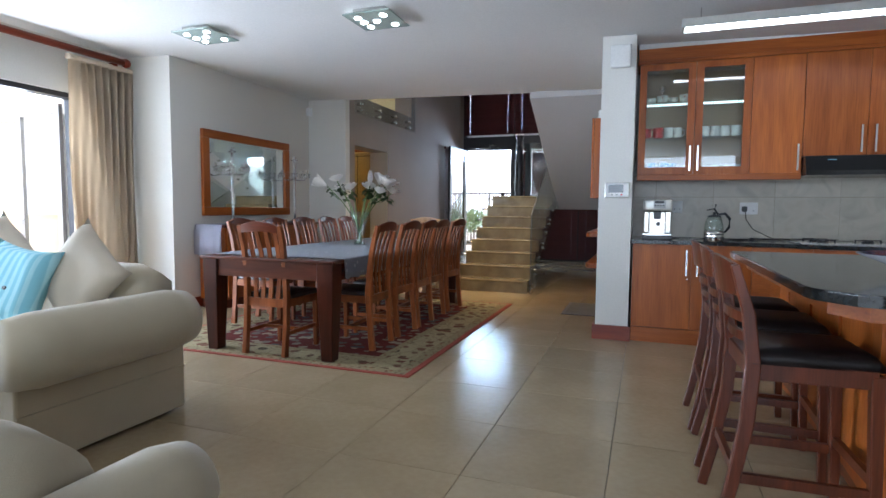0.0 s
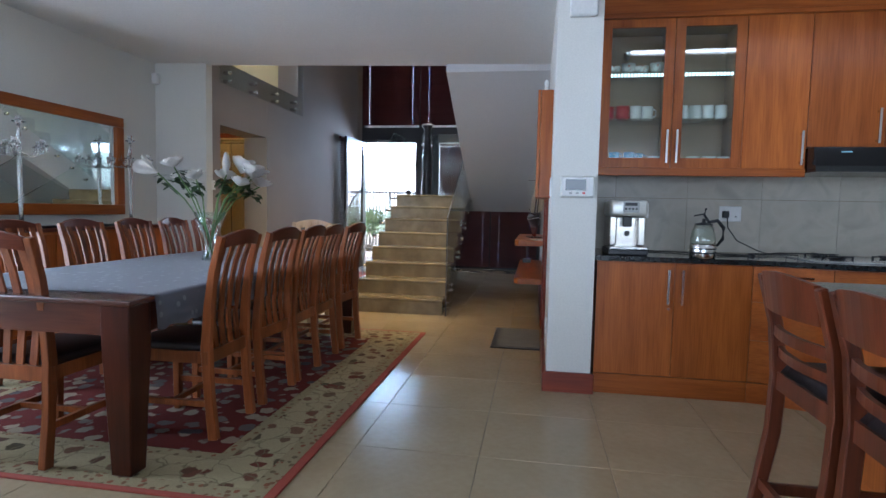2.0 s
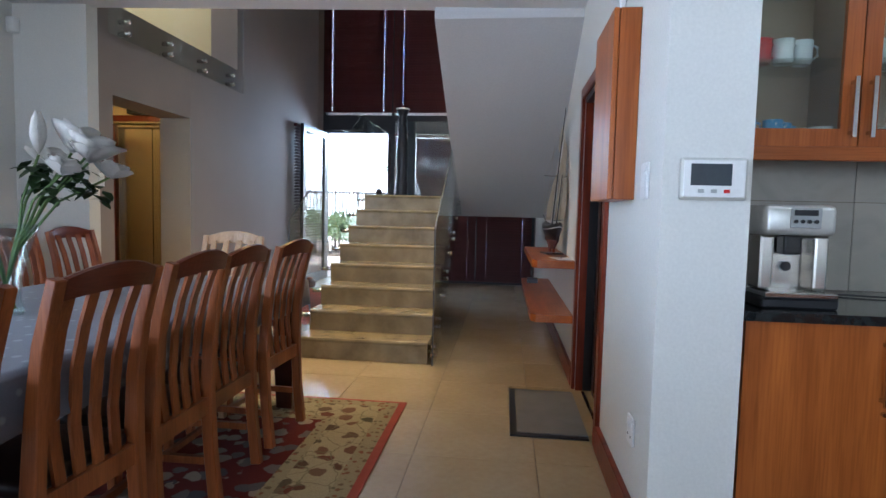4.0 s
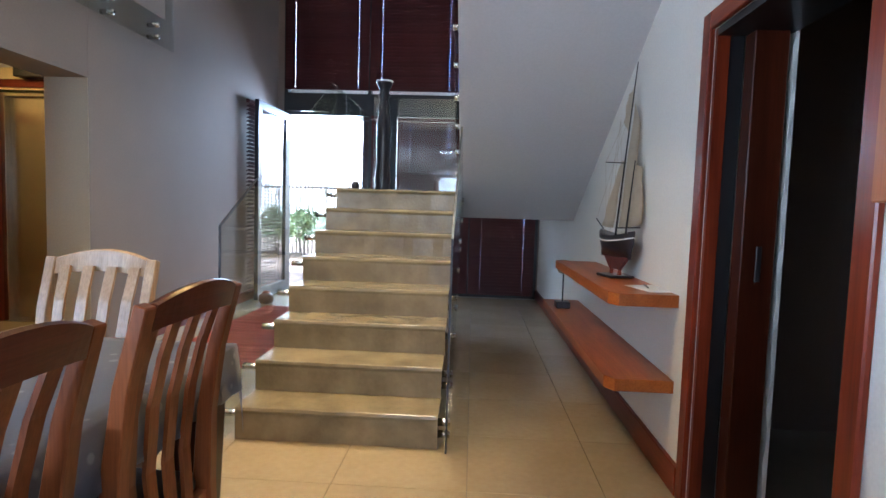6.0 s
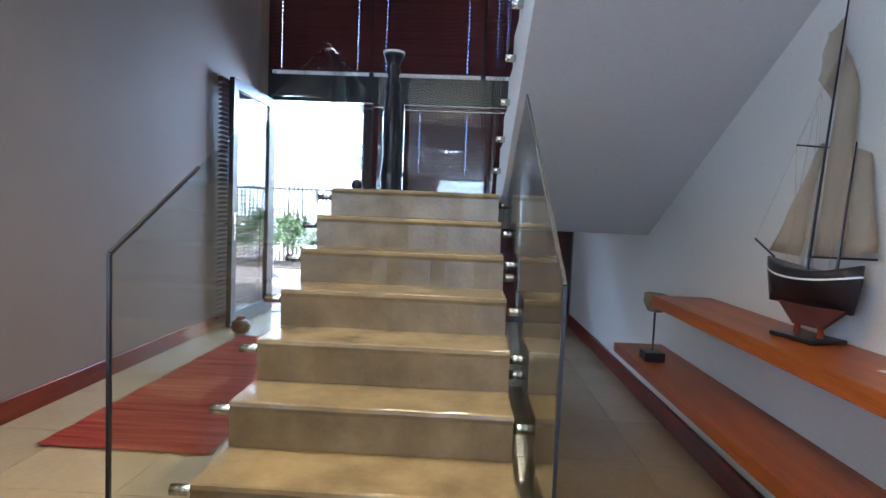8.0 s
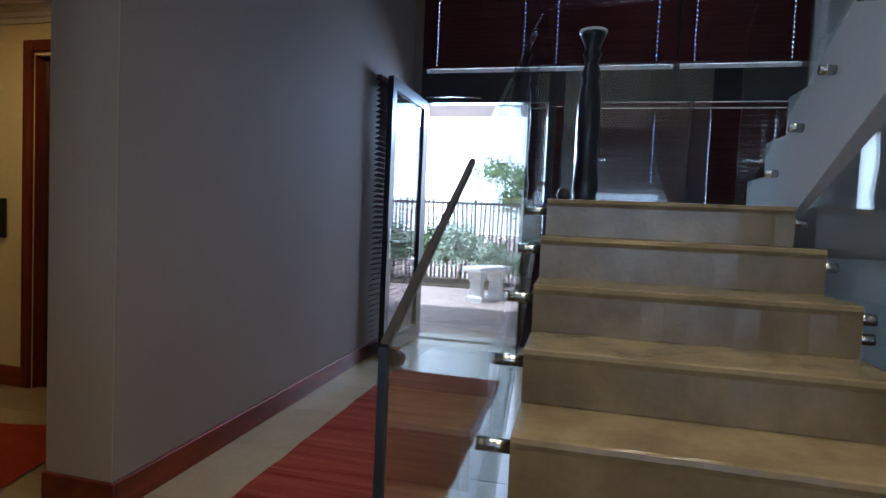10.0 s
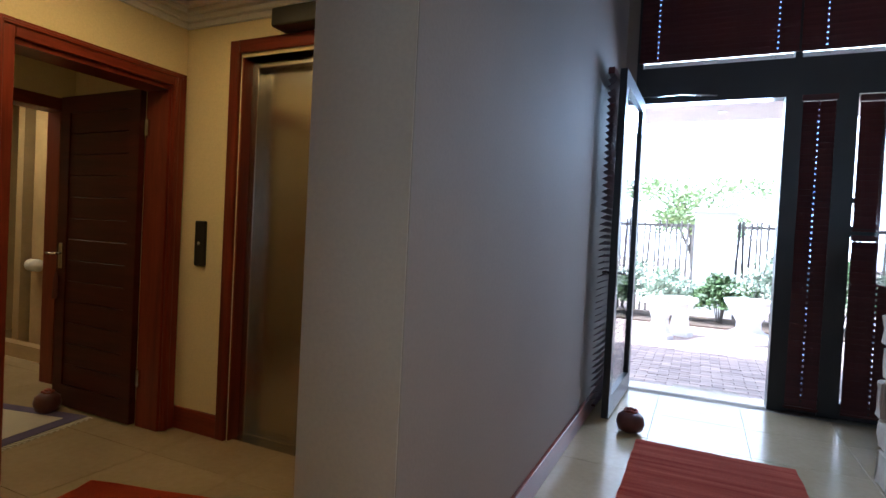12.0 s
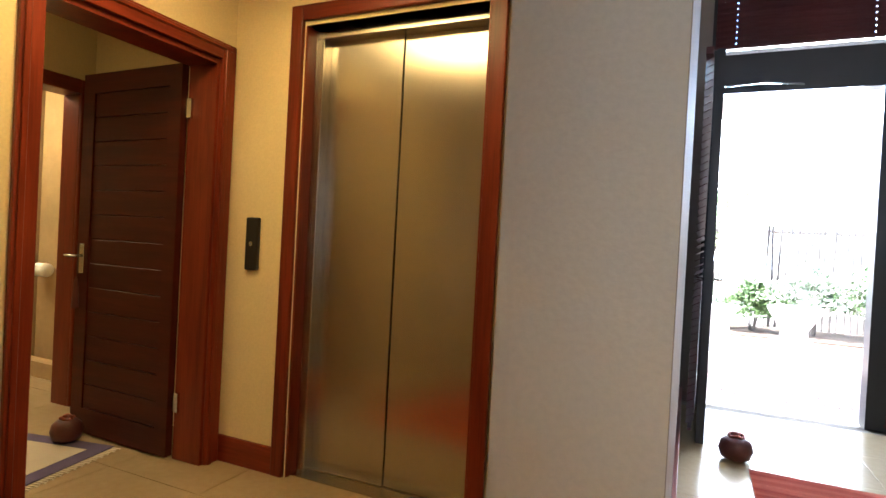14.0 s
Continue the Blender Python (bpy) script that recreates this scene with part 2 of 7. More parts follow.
def box(x0, y0, z0, x1, y1, z1, bevel=0.0, segments=1):
    bm = bmesh.new()
    boxm(bm, min(x0, x1), min(y0, y1), min(z0, z1), max(x0, x1), max(y0, y1), max(z0, z1))
    return finish(bm, bevel, segments)


def boxes(items, bevel=0.0):
    bm = bmesh.new()
    for b in items:
        boxm(bm, *b)
    return finish(bm, bevel)


def lathe(profile, segs=20, closed=True):
    """A turned body from (radius, height) pairs."""
    bm = bmesh.new()
    rings = []
    for r, z in profile:
        rings.append([bm.verts.new((r * math.cos(2 * math.pi * i / segs), r * math.sin(2 * math.pi * i / segs), z)) for i in range(segs)])
    for a, b in zip(rings, rings[1:]):
        for i in range(segs):
            bm.faces.new((a[i], a[(i + 1) % segs], b[(i + 1) % segs], b[i]))
    if closed:
        bm.faces.new(rings[0][::-1])
        bm.faces.new(rings[-1])
    bmesh.ops.recalc_face_normals(bm, faces=bm.faces)
    return bm


def tube(bm, pts, radius, segs=8, flat=1.0):
    """A bar or pipe through points; radius may be a list."""
    pts = [Vector(p) for p in pts]
    rad = radius if isinstance(radius, (list, tuple)) else [radius] * len(pts)
    rings = []
    for i, p in enumerate(pts):
        d = (pts[min(i + 1, len(pts) - 1)] - pts[max(i - 1, 0)]).normalized()
        u = d.cross(Vector((0, 0, 1)))
        u = u.normalized() if u.length > 0.05 else Vector((1, 0, 0))
        v = d.cross(u).normalized()
        rings.append([bm.verts.new(p + (u * math.cos(a) + v * math.sin(a) * flat) * rad[i]) for a in (2 * math.pi * k / segs for k in range(segs))])
    for a, b in zip(rings, rings[1:]):
        for i in range(segs):
            bm.faces.new((a[i], a[(i + 1) % segs], b[(i + 1) % segs], b[i]))
    bm.faces.new(rings[0][::-1])
    bm.faces.new(rings[-1])
    return bm


def sweep(bm, path, w, d, axis=Vector((1, 0, 0))):
    """A rectangular bar of width w along axis and depth d, along a path in the plane across that axis."""
    path = [Vector(p) for p in path]
    rings = []
    for i, p in enumerate(path):
        t = (path[min(i + 1, len(path) - 1)] - path[max(i - 1, 0)]).normalized()
        n = t.cross(axis).normalized()
        ww = w[i] if isinstance(w, (list, tuple)) else w
        dd = d[i] if isinstance(d, (list, tuple)) else d
        rings.append([bm.verts.new(p + axis * sx * ww / 2 + n * sn * dd / 2) for sx, sn in ((-1, -1), (1, -1), (1, 1), (-1, 1))])
    for a, b in zip(rings, rings[1:]):
        for i in range(4):
            bm.faces.new((a[i], a[(i + 1) % 4], b[(i + 1) % 4], b[i]))
    bm.faces.new(rings[0][::-1])
    bm.faces.new(rings[-1])
    bmesh.ops.recalc_face_normals(bm, faces=bm.faces)
    return bm


def prism(outline, axis, lo, hi):
    """A flat outline pushed out along an axis, from lo to hi."""
    bm = bmesh.new()
    def at(a, b, c):
        return {"x": (c, a, b), "y": (a, c, b), "z": (a, b, c)}[axis]
    lower = [bm.verts.new(at(a, b, lo)) for a, b in outline]
    upper = [bm.verts.new(at(a, b, hi)) for a, b in outline]
    bm.faces.new(lower[::-1])
    bm.faces.new(upper)
    n = len(outline)
    for i in range(n):
        bm.faces.new((lower[i], lower[(i + 1) % n], upper[(i + 1) % n], upper[i]))
    bmesh.ops.recalc_face_normals(bm, faces=bm.faces)
    return bm


def part(name, bm, material, parent=None, label="", smooth=False, kind="", place=None):
    me = bpy.data.meshes.new(name)
    bm.to_mesh(me)
    bm.free()
    if smooth:
        me.polygons.foreach_set("use_smooth", [True] * len(me.polygons))
    me.materials.append(M[material] if isinstance(material, str) else material)
    ob = new(name, me)
    if parent is not None:
        ob.parent = parent
    if place is not None:
        ob.matrix_basis = place
    return tagged(ob, label, kind=kind)


def thing(name, label, category, group="", place=None, kind=""):
    ob = new(name)
    ob.empty_display_size = 0.1
    if place is not None:
        ob.matrix_basis = place
    return tagged(ob, label, category, group, kind)


def built(name, bm, material, label="", smooth=False):
    """A piece of the setting."""
    return part(name, bm, material, None, label, smooth, "structure")


# ---- plan ----
CEIL = 2.80                 # living and dining ceiling
XL, XM, XR = -3.37, -4.0, 0.42   # hall's left wall, dining wall, corridor's right wall
YS = 6.88                   # where the dining ceiling ends
YF = 12.23                  # the front wall
HIGH = 5.6
STEPS = [7.08, 7.35, 7.64, 7.91, 8.20, 8.50, 8.80, 9.13]
RISE = 0.1735
SX0, SX1 = -1.725, -0.668

# ---- setting ----
built("floor", box(-9.6, -6.2, -0.3, 5.2, YF + 0.1, -0.006), "grout", "sand-coloured square porcelain floor tiles with thin dark joints")


def ceiling_at(x):
    """The dining ceiling falls slightly towards the kitchen."""
    return 2.70 - 0.024 * (x + 1.5)


bm = prism([(-4.9, ceiling_at(-4.9)), (5.2, ceiling_at(5.2)), (5.2, 3.1), (-4.9, 3.1)], "y", -6.2, YS)
for v in prism([(XL, ceiling_at(XL)), (XR, ceiling_at(XR)), (XR, 3.1), (XL, 3.1)], "y", YS, 6.96).faces:
    bm.faces.new([bm.verts.new(c.co) for c in v.verts])
built("ceiling_dining", bm, "ceiling", "smooth white painted ceiling")
built("ceiling_high", box(-6.5, YS, HIGH, 5.2, YF + 0.3, HIGH + 0.2), "ceiling", "high white painted ceiling over the stair hall")
# dining wall with the return to the hall
built("wall_dining", box(XM - 0.25, 4.36, 0, XM, YS, CEIL), "wall", "cream painted dining room wall")
built("wall_end", box(-4.9, 4.28, 0, XM, 4.36, CEIL), "wall", "cream painted wall end beside the curtain")
built("wall_return", box(-4.25, YS, 0, XL, YS + 0.12, HIGH), "wall", "cream painted short wall beside the mirror")
# window wall
built("wall_window", boxes([(-4.9, -6.2, 0, -4.62, -0.4, CEIL), (-4.9, -0.4, 2.28, -4.62, 3.75, CEIL), (-4.9, 3.75, 0, -4.62, 4.28, CEIL)]), "wall", "cream painted wall over the glazed garden doors")
built("wall_back", boxes([(-4.9, -6.2, 0, -2.2, -6.0, CEIL), (-2.2, -6.2, 2.4, 3.2, -6.0, CEIL), (3.2, -6.2, 0, 5.2, -6.0, CEIL)]), "wall", "cream painted wall with a wide glazed opening")
built("wall_east", box(5.0, -6.0, 0, 5.2, 5.45, CEIL), "wall", "cream painted wall")
# hall left wall with the opening to the lift lobby and the gallery above
built("wall_hall", boxes([(XL - 0.335, YS + 0.12, 0, XL, 7.16, 2.86), (XL - 0.335, 7.16, 2.11, XL, 8.30, 2.86), (XL - 0.335, 8.304, 0, XL, 9.32, 2.86),
                          (XL - 0.335, 9.32, 0, XL, YF, HIGH), (XL - 0.335, YS + 0.12, 4.9, XL, 9.32, HIGH)]), "wall_grey", "taupe painted hall wall with an opening to the lift lobby")
# thin sheet that sets this end face paler than the hall face
built("wall_jamb", box(XL - 0.335, 8.30, 0, XL - 0.002, 8.304, 2.11), "wall_jamb", "beige end of the hall wall at the lobby opening")
# corridor wall and pillar
built("wall_corridor", boxes([(XR, 4.735, 0, 0.70, 5.72, CEIL), (XR, 5.72, 1.98, 0.69, 6.66, CEIL), (XR, 6.66, 0, 0.69, YF, CEIL), (XR, YS, CEIL, 0.69, YF, HIGH)]), "wall", "cream painted corridor wall ending in a pillar")
built("wall_kitchen", box(0.69, 5.43, 0, 5.2, 5.6, CEIL), "wall", "cream painted kitchen wall")
# front wall
built("wall_front", boxes([(XL - 0.335, YF, 0, -3.27, YF + 0.25, HIGH), (0.40, YF, 0, 0.69, YF + 0.25, HIGH), (-3.27, YF, 5.2, 0.40, YF + 0.25, HIGH)]), "wall_grey", "taupe painted wall round the glazed front")
# lobby
built("wall_lift", boxes([(-5.58, 9.43, 0, -5.13, 9.65, 2.6), (-5.13, 9.43, 2.235, -4.12, 9.65, 2.6), (-4.12, 9.43, 0, -3.68, 9.65, 2.6)]), "wall_yellow", "yellow painted lobby wall round the lift")
built("wall_bath", boxes([(-5.75, 9.34, 0, -5.58, 9.65, 2.6), (-5.75, 8.44, 2.08, -5.58, 9.34, 2.6), (-5.75, 5.6, 0, -5.58, 8.44, 2.6)]), "wall_yellow", "yellow painted lobby wall with the bathroom door")
built("wall_lobby_south", box(-5.58, 5.6, 0, -4.25, 5.7, 2.6), "wall_yellow", "yellow painted lobby wall")
built("ceiling_lobby", boxes([(-9.6, 5.6, 2.56, -4.25, 7.0, 2.66), (-9.6, 7.0, 2.56, XL - 0.335, 11.2, 2.66)]), "ceiling", "white painted lobby ceiling")
# skirting
built("baseboard_pillar", boxes([(0.395, 4.710, 0, 0.720, 4.737, 0.13), (0.395, 4.737, 0, 0.42, 5.66, 0.13)], 0.003), "redwood_x", "dark red wooden skirting round the pillar")
built("baseboard_corridor", box(0.395, 6.736, 0, 0.42, YF, 0.13, 0.004), "redwood_y", "dark red wooden skirting")
built("baseboard_hall", boxes([(XL, 8.30, 0, XL + 0.022, 12.15, 0.13), (XL - 0.335, 8.278, 0, XL + 0.022, 8.30, 0.13), (XL, YS, 0, XL + 0.022, 7.16, 0.13)], 0.003), "redwood_y", "dark red wooden skirting along the hall wall")
built("baseboard_dining", boxes([(XM, 4.3, 0, XM + 0.022, YS, 0.12), (XM, YS - 0.022, 0, XL, YS, 0.12)], 0.003), "redwood_y", "dark red wooden skirting in the dining room")
built("wall_gallery", boxes([(-5.6, YS, 2.86, -5.4, 9.6, HIGH), (-5.4, 9.45, 2.86, XL - 0.335, 9.6, HIGH)]), "wall_yellow", "cream painted wall of the upper gallery")
built("floor_gallery", box(-5.4, YS + 0.12, 2.74, XL - 0.335, 9.45, 2.85), "cherry_y", "gallery floor edge")
built("baseboard_gallery", boxes([(-5.4, YS + 0.12, 2.85, -5.38, 9.45, 3.0), (-5.38, 9.43, 2.85, XL - 0.335, 9.45, 3.0)]), "redwood_y", "dark red wooden skirting of the gallery")
# unseen box behind the corridor doorway, added so that no sky light gets in
built("wall_store", boxes([(0.69, 5.60, 0, 2.6, 5.66, 2.6), (0.69, 7.6, 0, 2.6, 7.66, 2.6), (2.6, 5.60, 0, 2.66, 7.66, 2.6), (0.69, 5.60, 2.6, 2.66, 7.66, 2.66)]), "wall_grey", "unseen walls that keep sky light out of the dark store room")
built("wall_inner_high", box(0.69, YS, CEIL + 0.3, 5.2, YS + 0.1, HIGH), "wall", "cream painted wall")
built("wall_slab_edge", box(XL, YS - 0.1, CEIL + 0.3, 0.69, YS, HIGH), "wall", "cream painted wall over the dining ceiling's edge")
# rooms beyond the lobby
built("wall_passage", boxes([(-7.2, 9.62, 0, -7.04, 11.2, 2.6), (-7.2, 8.74, 2.12, -7.04, 9.62, 2.6), (-7.2, 5.7, 0, -7.04, 8.74, 2.6), (-7.04, 9.65, 0, -5.75, 9.75, 2.6), (-7.04, 5.6, 0, -5.58, 5.7, 2.6)]), "wall_yellow", "yellow painted passage wall with a second door frame")
built("wall_bathroom", boxes([(-9.6, 10.9, 0, -7.2, 11.0, 2.6), (-9.6, 6.0, 0, -9.5, 10.9, 2.6), (-9.5, 6.0, 0, -7.2, 6.1, 2.6)]), "bath_tile", "beige tiled bathroom walls")
# outside ground
built("ground", box(-60, YF + 0.25, -0.4, 60, 80, -0.062), "paver", "brick-paved forecourt")
M["haze"] = glow("bright_sky_haze", (0.93, 0.97, 1.0), 1.35)
built("backdrop", box(-110, 78, -0.4, 110, 78.2, 55), "haze", "pale bright hazy sky in the distance")
built("backdrop_west", box(-85, -80, -0.4, -84.8, 77, 55), "haze", "pale bright hazy sky in the distance")
built("ground_terrace", box(-60, -60, -0.4, -4.9, YF + 0.25, -0.062), "white_wall", "pale paved terrace")


# ---- floor tiles ----
TILE, JX, JY = 0.603, 0.092, 1.85


def tile_material():
    m, nt, p = nodes("porcelain_floor_tile")
    geo = nt.nodes.new("ShaderNodeTexCoord")
    oi = nt.nodes.new("ShaderNodeObjectInfo")
    big = noise_at(nt, 2.6, (1, 1, 1), 2, "Object")
    fine = noise_at(nt, 26, (1, 1, 1), 6)
    col = ramp(nt, big, [(0.3, (0.345, 0.268, 0.160)), (0.75, (0.395, 0.315, 0.200))])
    col = mix(nt, col, ramp(nt, fine, [(0.3, (0.90, 0.88, 0.85)), (0.7, (1, 1, 1))]), 0.8, "MULTIPLY")
    col = mix(nt, col, ramp(nt, oi.outputs["Random"], [(0, (0.9, 0.89, 0.88)), (1, (1, 1, 1))]), 1.0, "MULTIPLY")
    nt.links.new(col, p.inputs["Base Color"])
    rr = nt.nodes.new("ShaderNodeMapRange")
    rr.inputs[3].default_value, rr.inputs[4].default_value = 0.22, 0.22
    nt.links.new(fine, rr.inputs[0])
    nt.links.new(rr.outputs[0], p.inputs["Roughness"])
    return m


M["tile"] = tile_material()


# ---- stairs ----
def stairs():
    base = [(STEPS[0] + 0.03, 0)]
    for i, y in enumerate(STEPS):
        base += [(y + 0.03, RISE * i + (0.001 if i else 0)), (y + 0.03, RISE * (i + 1) - 0.03)]
    base += [(10.9, 1.358), (10.9, 1.16), (9.35, 1.16), (7.5, 0.0)]
    core = built("stairs_lower", prism(base, "x", SX0 + 0.015, SX1 - 0.015), "stone", "sand-coloured polished stone staircase up to a landing")
    rnd = random.Random(4)
    for i, y in enumerate(STEPS):
        y1 = STEPS[i + 1] + 0.03 if i < 7 else 10.9
        top = RISE * (i + 1)
        bm = bmesh.new()
        nx = 14
        # a riser and tread slab with slightly uneven worn front edge
        rows = []
        for k in range(nx + 1):
            x = SX0 + (SX1 - SX0) * k / nx
            e, f = rnd.uniform(-0.003, 0.003), rnd.uniform(-0.002, 0.002)
            rows.append([bm.verts.new(v) for v in ((x, y + f, RISE * i + 0.001), (x, y + f + e * 0.5, top - 0.035), (x, y - 0.006 + e, top - 0.018), (x, y - 0.002 + e, top - 0.004), (x, y + 0.008, top + e * 0.3),
                                                   (x, y1, top + e * 0.3), (x, y1, top - 0.028), (x, y + 0.028, top - 0.028), (x, y + 0.028, RISE * i + 0.001))])
        n = len(rows[0])
        for a, b in zip(rows, rows[1:]):
            for j in range(n):
                bm.faces.new((a[j], a[(j + 1) % n], b[(j + 1) % n], b[j]))
        bm.faces.new(rows[0][::-1])
        bm.faces.new(rows[-1])
        bmesh.ops.recalc_face_normals(bm, faces=bm.faces)
        part("step", bm, "stone", core)
    low = built("wall_landing", box(SX0 + 0.05, 9.75, 0, SX0 + 0.25, 10.86, 1.158), "stone", "rough sandstone block wall under the landing")
    z, row = 0.0, 0
    while z < 1.13:
        hh = (0.20, 0.17, 0.22, 0.19, 0.18, 0.20)[row % 6]
        hh = min(hh, 1.158 - z)
        y = 9.75
        while y < 10.84:
            ln = min(rnd.uniform(0.22, 0.42), 10.88 - y)
            bm = box(SX0 - 0.012 + rnd.uniform(0, 0.035), y + 0.004, z + 0.004, SX0 + 0.052, y + ln - 0.004, z + hh - 0.004, 0.012)
            bmesh.ops.subdivide_edges(bm, edges=list(bm.edges), cuts=1)
            for v in bm.verts:
                if v.co.x < SX0 + 0.04:
                    v.co.x += rnd.uniform(-0.010, 0.010)
            part("stone", bm, "block", low)
            y += ln
        z += hh
        row += 1
    built("landing", box(SX1 - 0.014, 9.62, 1.165, XR, 10.9, 1.388), "wall", "pale landing slab across the hall")
    up = [(9.95, 1.39)]
    y, z = 9.95, 1.39
    for _ in range(10):
        up += [(y, z + RISE), (y - 0.28, z + RISE)]
        y, z = y - 0.28, z + RISE
    up += [(6.99, z), (6.90, 2.72), (6.90, 2.597), (9.60, 1.162), (9.95, 1.162)]
    built("stairs_upper", prism(up, "x", -0.645, XR), "ceiling_grey", "upper stair flight with a smooth painted underside")


M["ceiling_grey"] = surface("soffit_paint", (0.52, 0.51, 0.51), 0.8, spread=0.03, scale=1.0, grain=70, relief=0.1)
M["block"] = surface("rough_sandstone", (0.50, 0.43, 0.34), 0.85, spread=0.18, scale=6, grain=50, relief=0.6, vary=0.2)
stairs()


def glass_panel(name, label, outline, x, thick=0.012, rail=None, studs=()):
    t = thing(name, label, "balustrade", "glass balustrades of the stairs")
    part("pane", prism(outline, "x", x - thick / 2, x + thick / 2), "glass", t)
    if rail:
        bm = bmesh.new()
        for a, b in zip(rail, rail[1:]):
            sweep(bm, [(x, a[0], a[1]), (x, b[0], b[1])], 0.010, 0.010)
        part("handrail", bm, "frame", t, "slim dark metal handrail")
    for y, z, x0, x1 in studs:
        part("fixing", tube(bmesh.new(), [(x0, y, z), (x1, y, z)], 0.020, 12), "chrome", t, "round steel glass fixing", True)
    return t


right_studs = []
for i, y in enumerate(STEPS):
    right_studs += [(y + 0.06, RISE * (i + 1) - 0.05, SX1 - 0.001, -0.607), (y + 0.06, RISE * (i + 1) - 0.115, SX1 - 0.001, -0.607)] if i < 2 or i in (3, 5) else [(y + 0.06, RISE * (i + 1) - 0.07, SX1 - 0.001, -0.607)]
glass_panel("stair_glass", "clear glass balustrade on the stairs beside the corridor", [(7.03, 0.004), (7.30, 0.004), (8.195, 0.53), (8.195, 1.80), (7.03, 1.08)], -0.622, 0.012, [(7.03, 0.004), (7.03, 1.08), (8.195, 1.80)], right_studs[:5])
glass_panel("stair_glass", "clear glass balustrade on the stairs under the upper flight", [(8.205, 0.535), (9.3, 1.17), (9.58, 1.17), (8.205, 1.80)], -0.622, 0.012, None, right_studs[5:])
glass_panel("stair_glass_hall", "clear glass balustrade with a slim dark handrail on the hall side", [(7.03, 0.004), (7.35, 0.004), (9.3, 1.12), (10.85, 1.12), (10.85, 2.30), (9.18, 2.30), (7.03, 1.11)], -1.785, 0.012,
            [(7.03, 0.004), (7.03, 1.11), (7.50, 1.37)], [(y + 0.07, RISE * (i + 1) - 0.06, SX0 + 0.001, -1.825) for i, y in enumerate(STEPS)])
rear = thing("landing_glass", "clear glass balustrade along the rear of the stone landing", "balustrade", "glass balustrades of the stairs")
part("pane", box(-1.72, 10.80, 1.392, -0.68, 10.812, 2.50), "glass", rear)
up_studs = [(9.75 - 0.28 * i, 1.388 + RISE * i, -0.646, -0.70) for i in range(10)]
glass_panel("stair_glass_upper", "clear glass balustrade on the upper flight", [(10.0, 1.40), (10.0, 2.4), (7.0, 4.2), (7.0, 3.0)], -0.690, 0.012, None, up_studs)
gal = glass_panel("gallery_glass", "clear glass balustrade at the upper gallery's edge", [(7.02, 2.57), (9.30, 2.57), (9.30, 3.75), (7.02, 3.75)], -3.285, 0.012, None,
                  [(7.25 + 0.6 * (k // 2) + 0.04 * 0, 2.63 + 0.10 * (k % 2), XL, -3.27) for k in range(8)])


# ---- landing ornaments ----
def candle_column():
    c = thing("candle_stand", "tall dark turned wooden candle stand with a pale top", "candle stand", "", pose(-1.54, 10.45, 1.388) @ Matrix.Diagonal((1.05, 1.05, 1.185, 1)))
    prof = [(0.10, 0), (0.11, 0.03), (0.085, 0.07), (0.10, 0.12), (0.092, 0.18), (0.078, 0.30), (0.085, 0.42), (0.088, 0.55), (0.080, 0.68), (0.062, 0.74), (0.078, 0.78), (0.062, 0.82), (0.050, 0.86),
            (0.072, 0.90), (0.056, 0.93), (0.066, 0.96), (0.090, 1.00), (0.098, 1.02)]
    part("column", lathe([(r * 0.86, z) for r, z in prof], 24), "dark_turned", c, smooth=True)
    part("cup", lathe([(0.088, 1.02), (0.090, 1.035), (0.07, 1.04)], 24), "china", c, "pale cup on the stand", True)


M["dark_turned"] = surface("dark_lacquered_wood", (0.014, 0.011, 0.014), 0.28, spread=0.2, scale=8)
candle_column()
part("ball", lathe([(0.01, 0), (0.03, 0.01), (0.042, 0.04), (0.03, 0.075), (0.01, 0.085)], 16), "dark_turned", thing("small_ornament", "small dark round ornament on the stone landing", "ornament", "", pose(-1.66, 9.60, 1.39)), smooth=True)


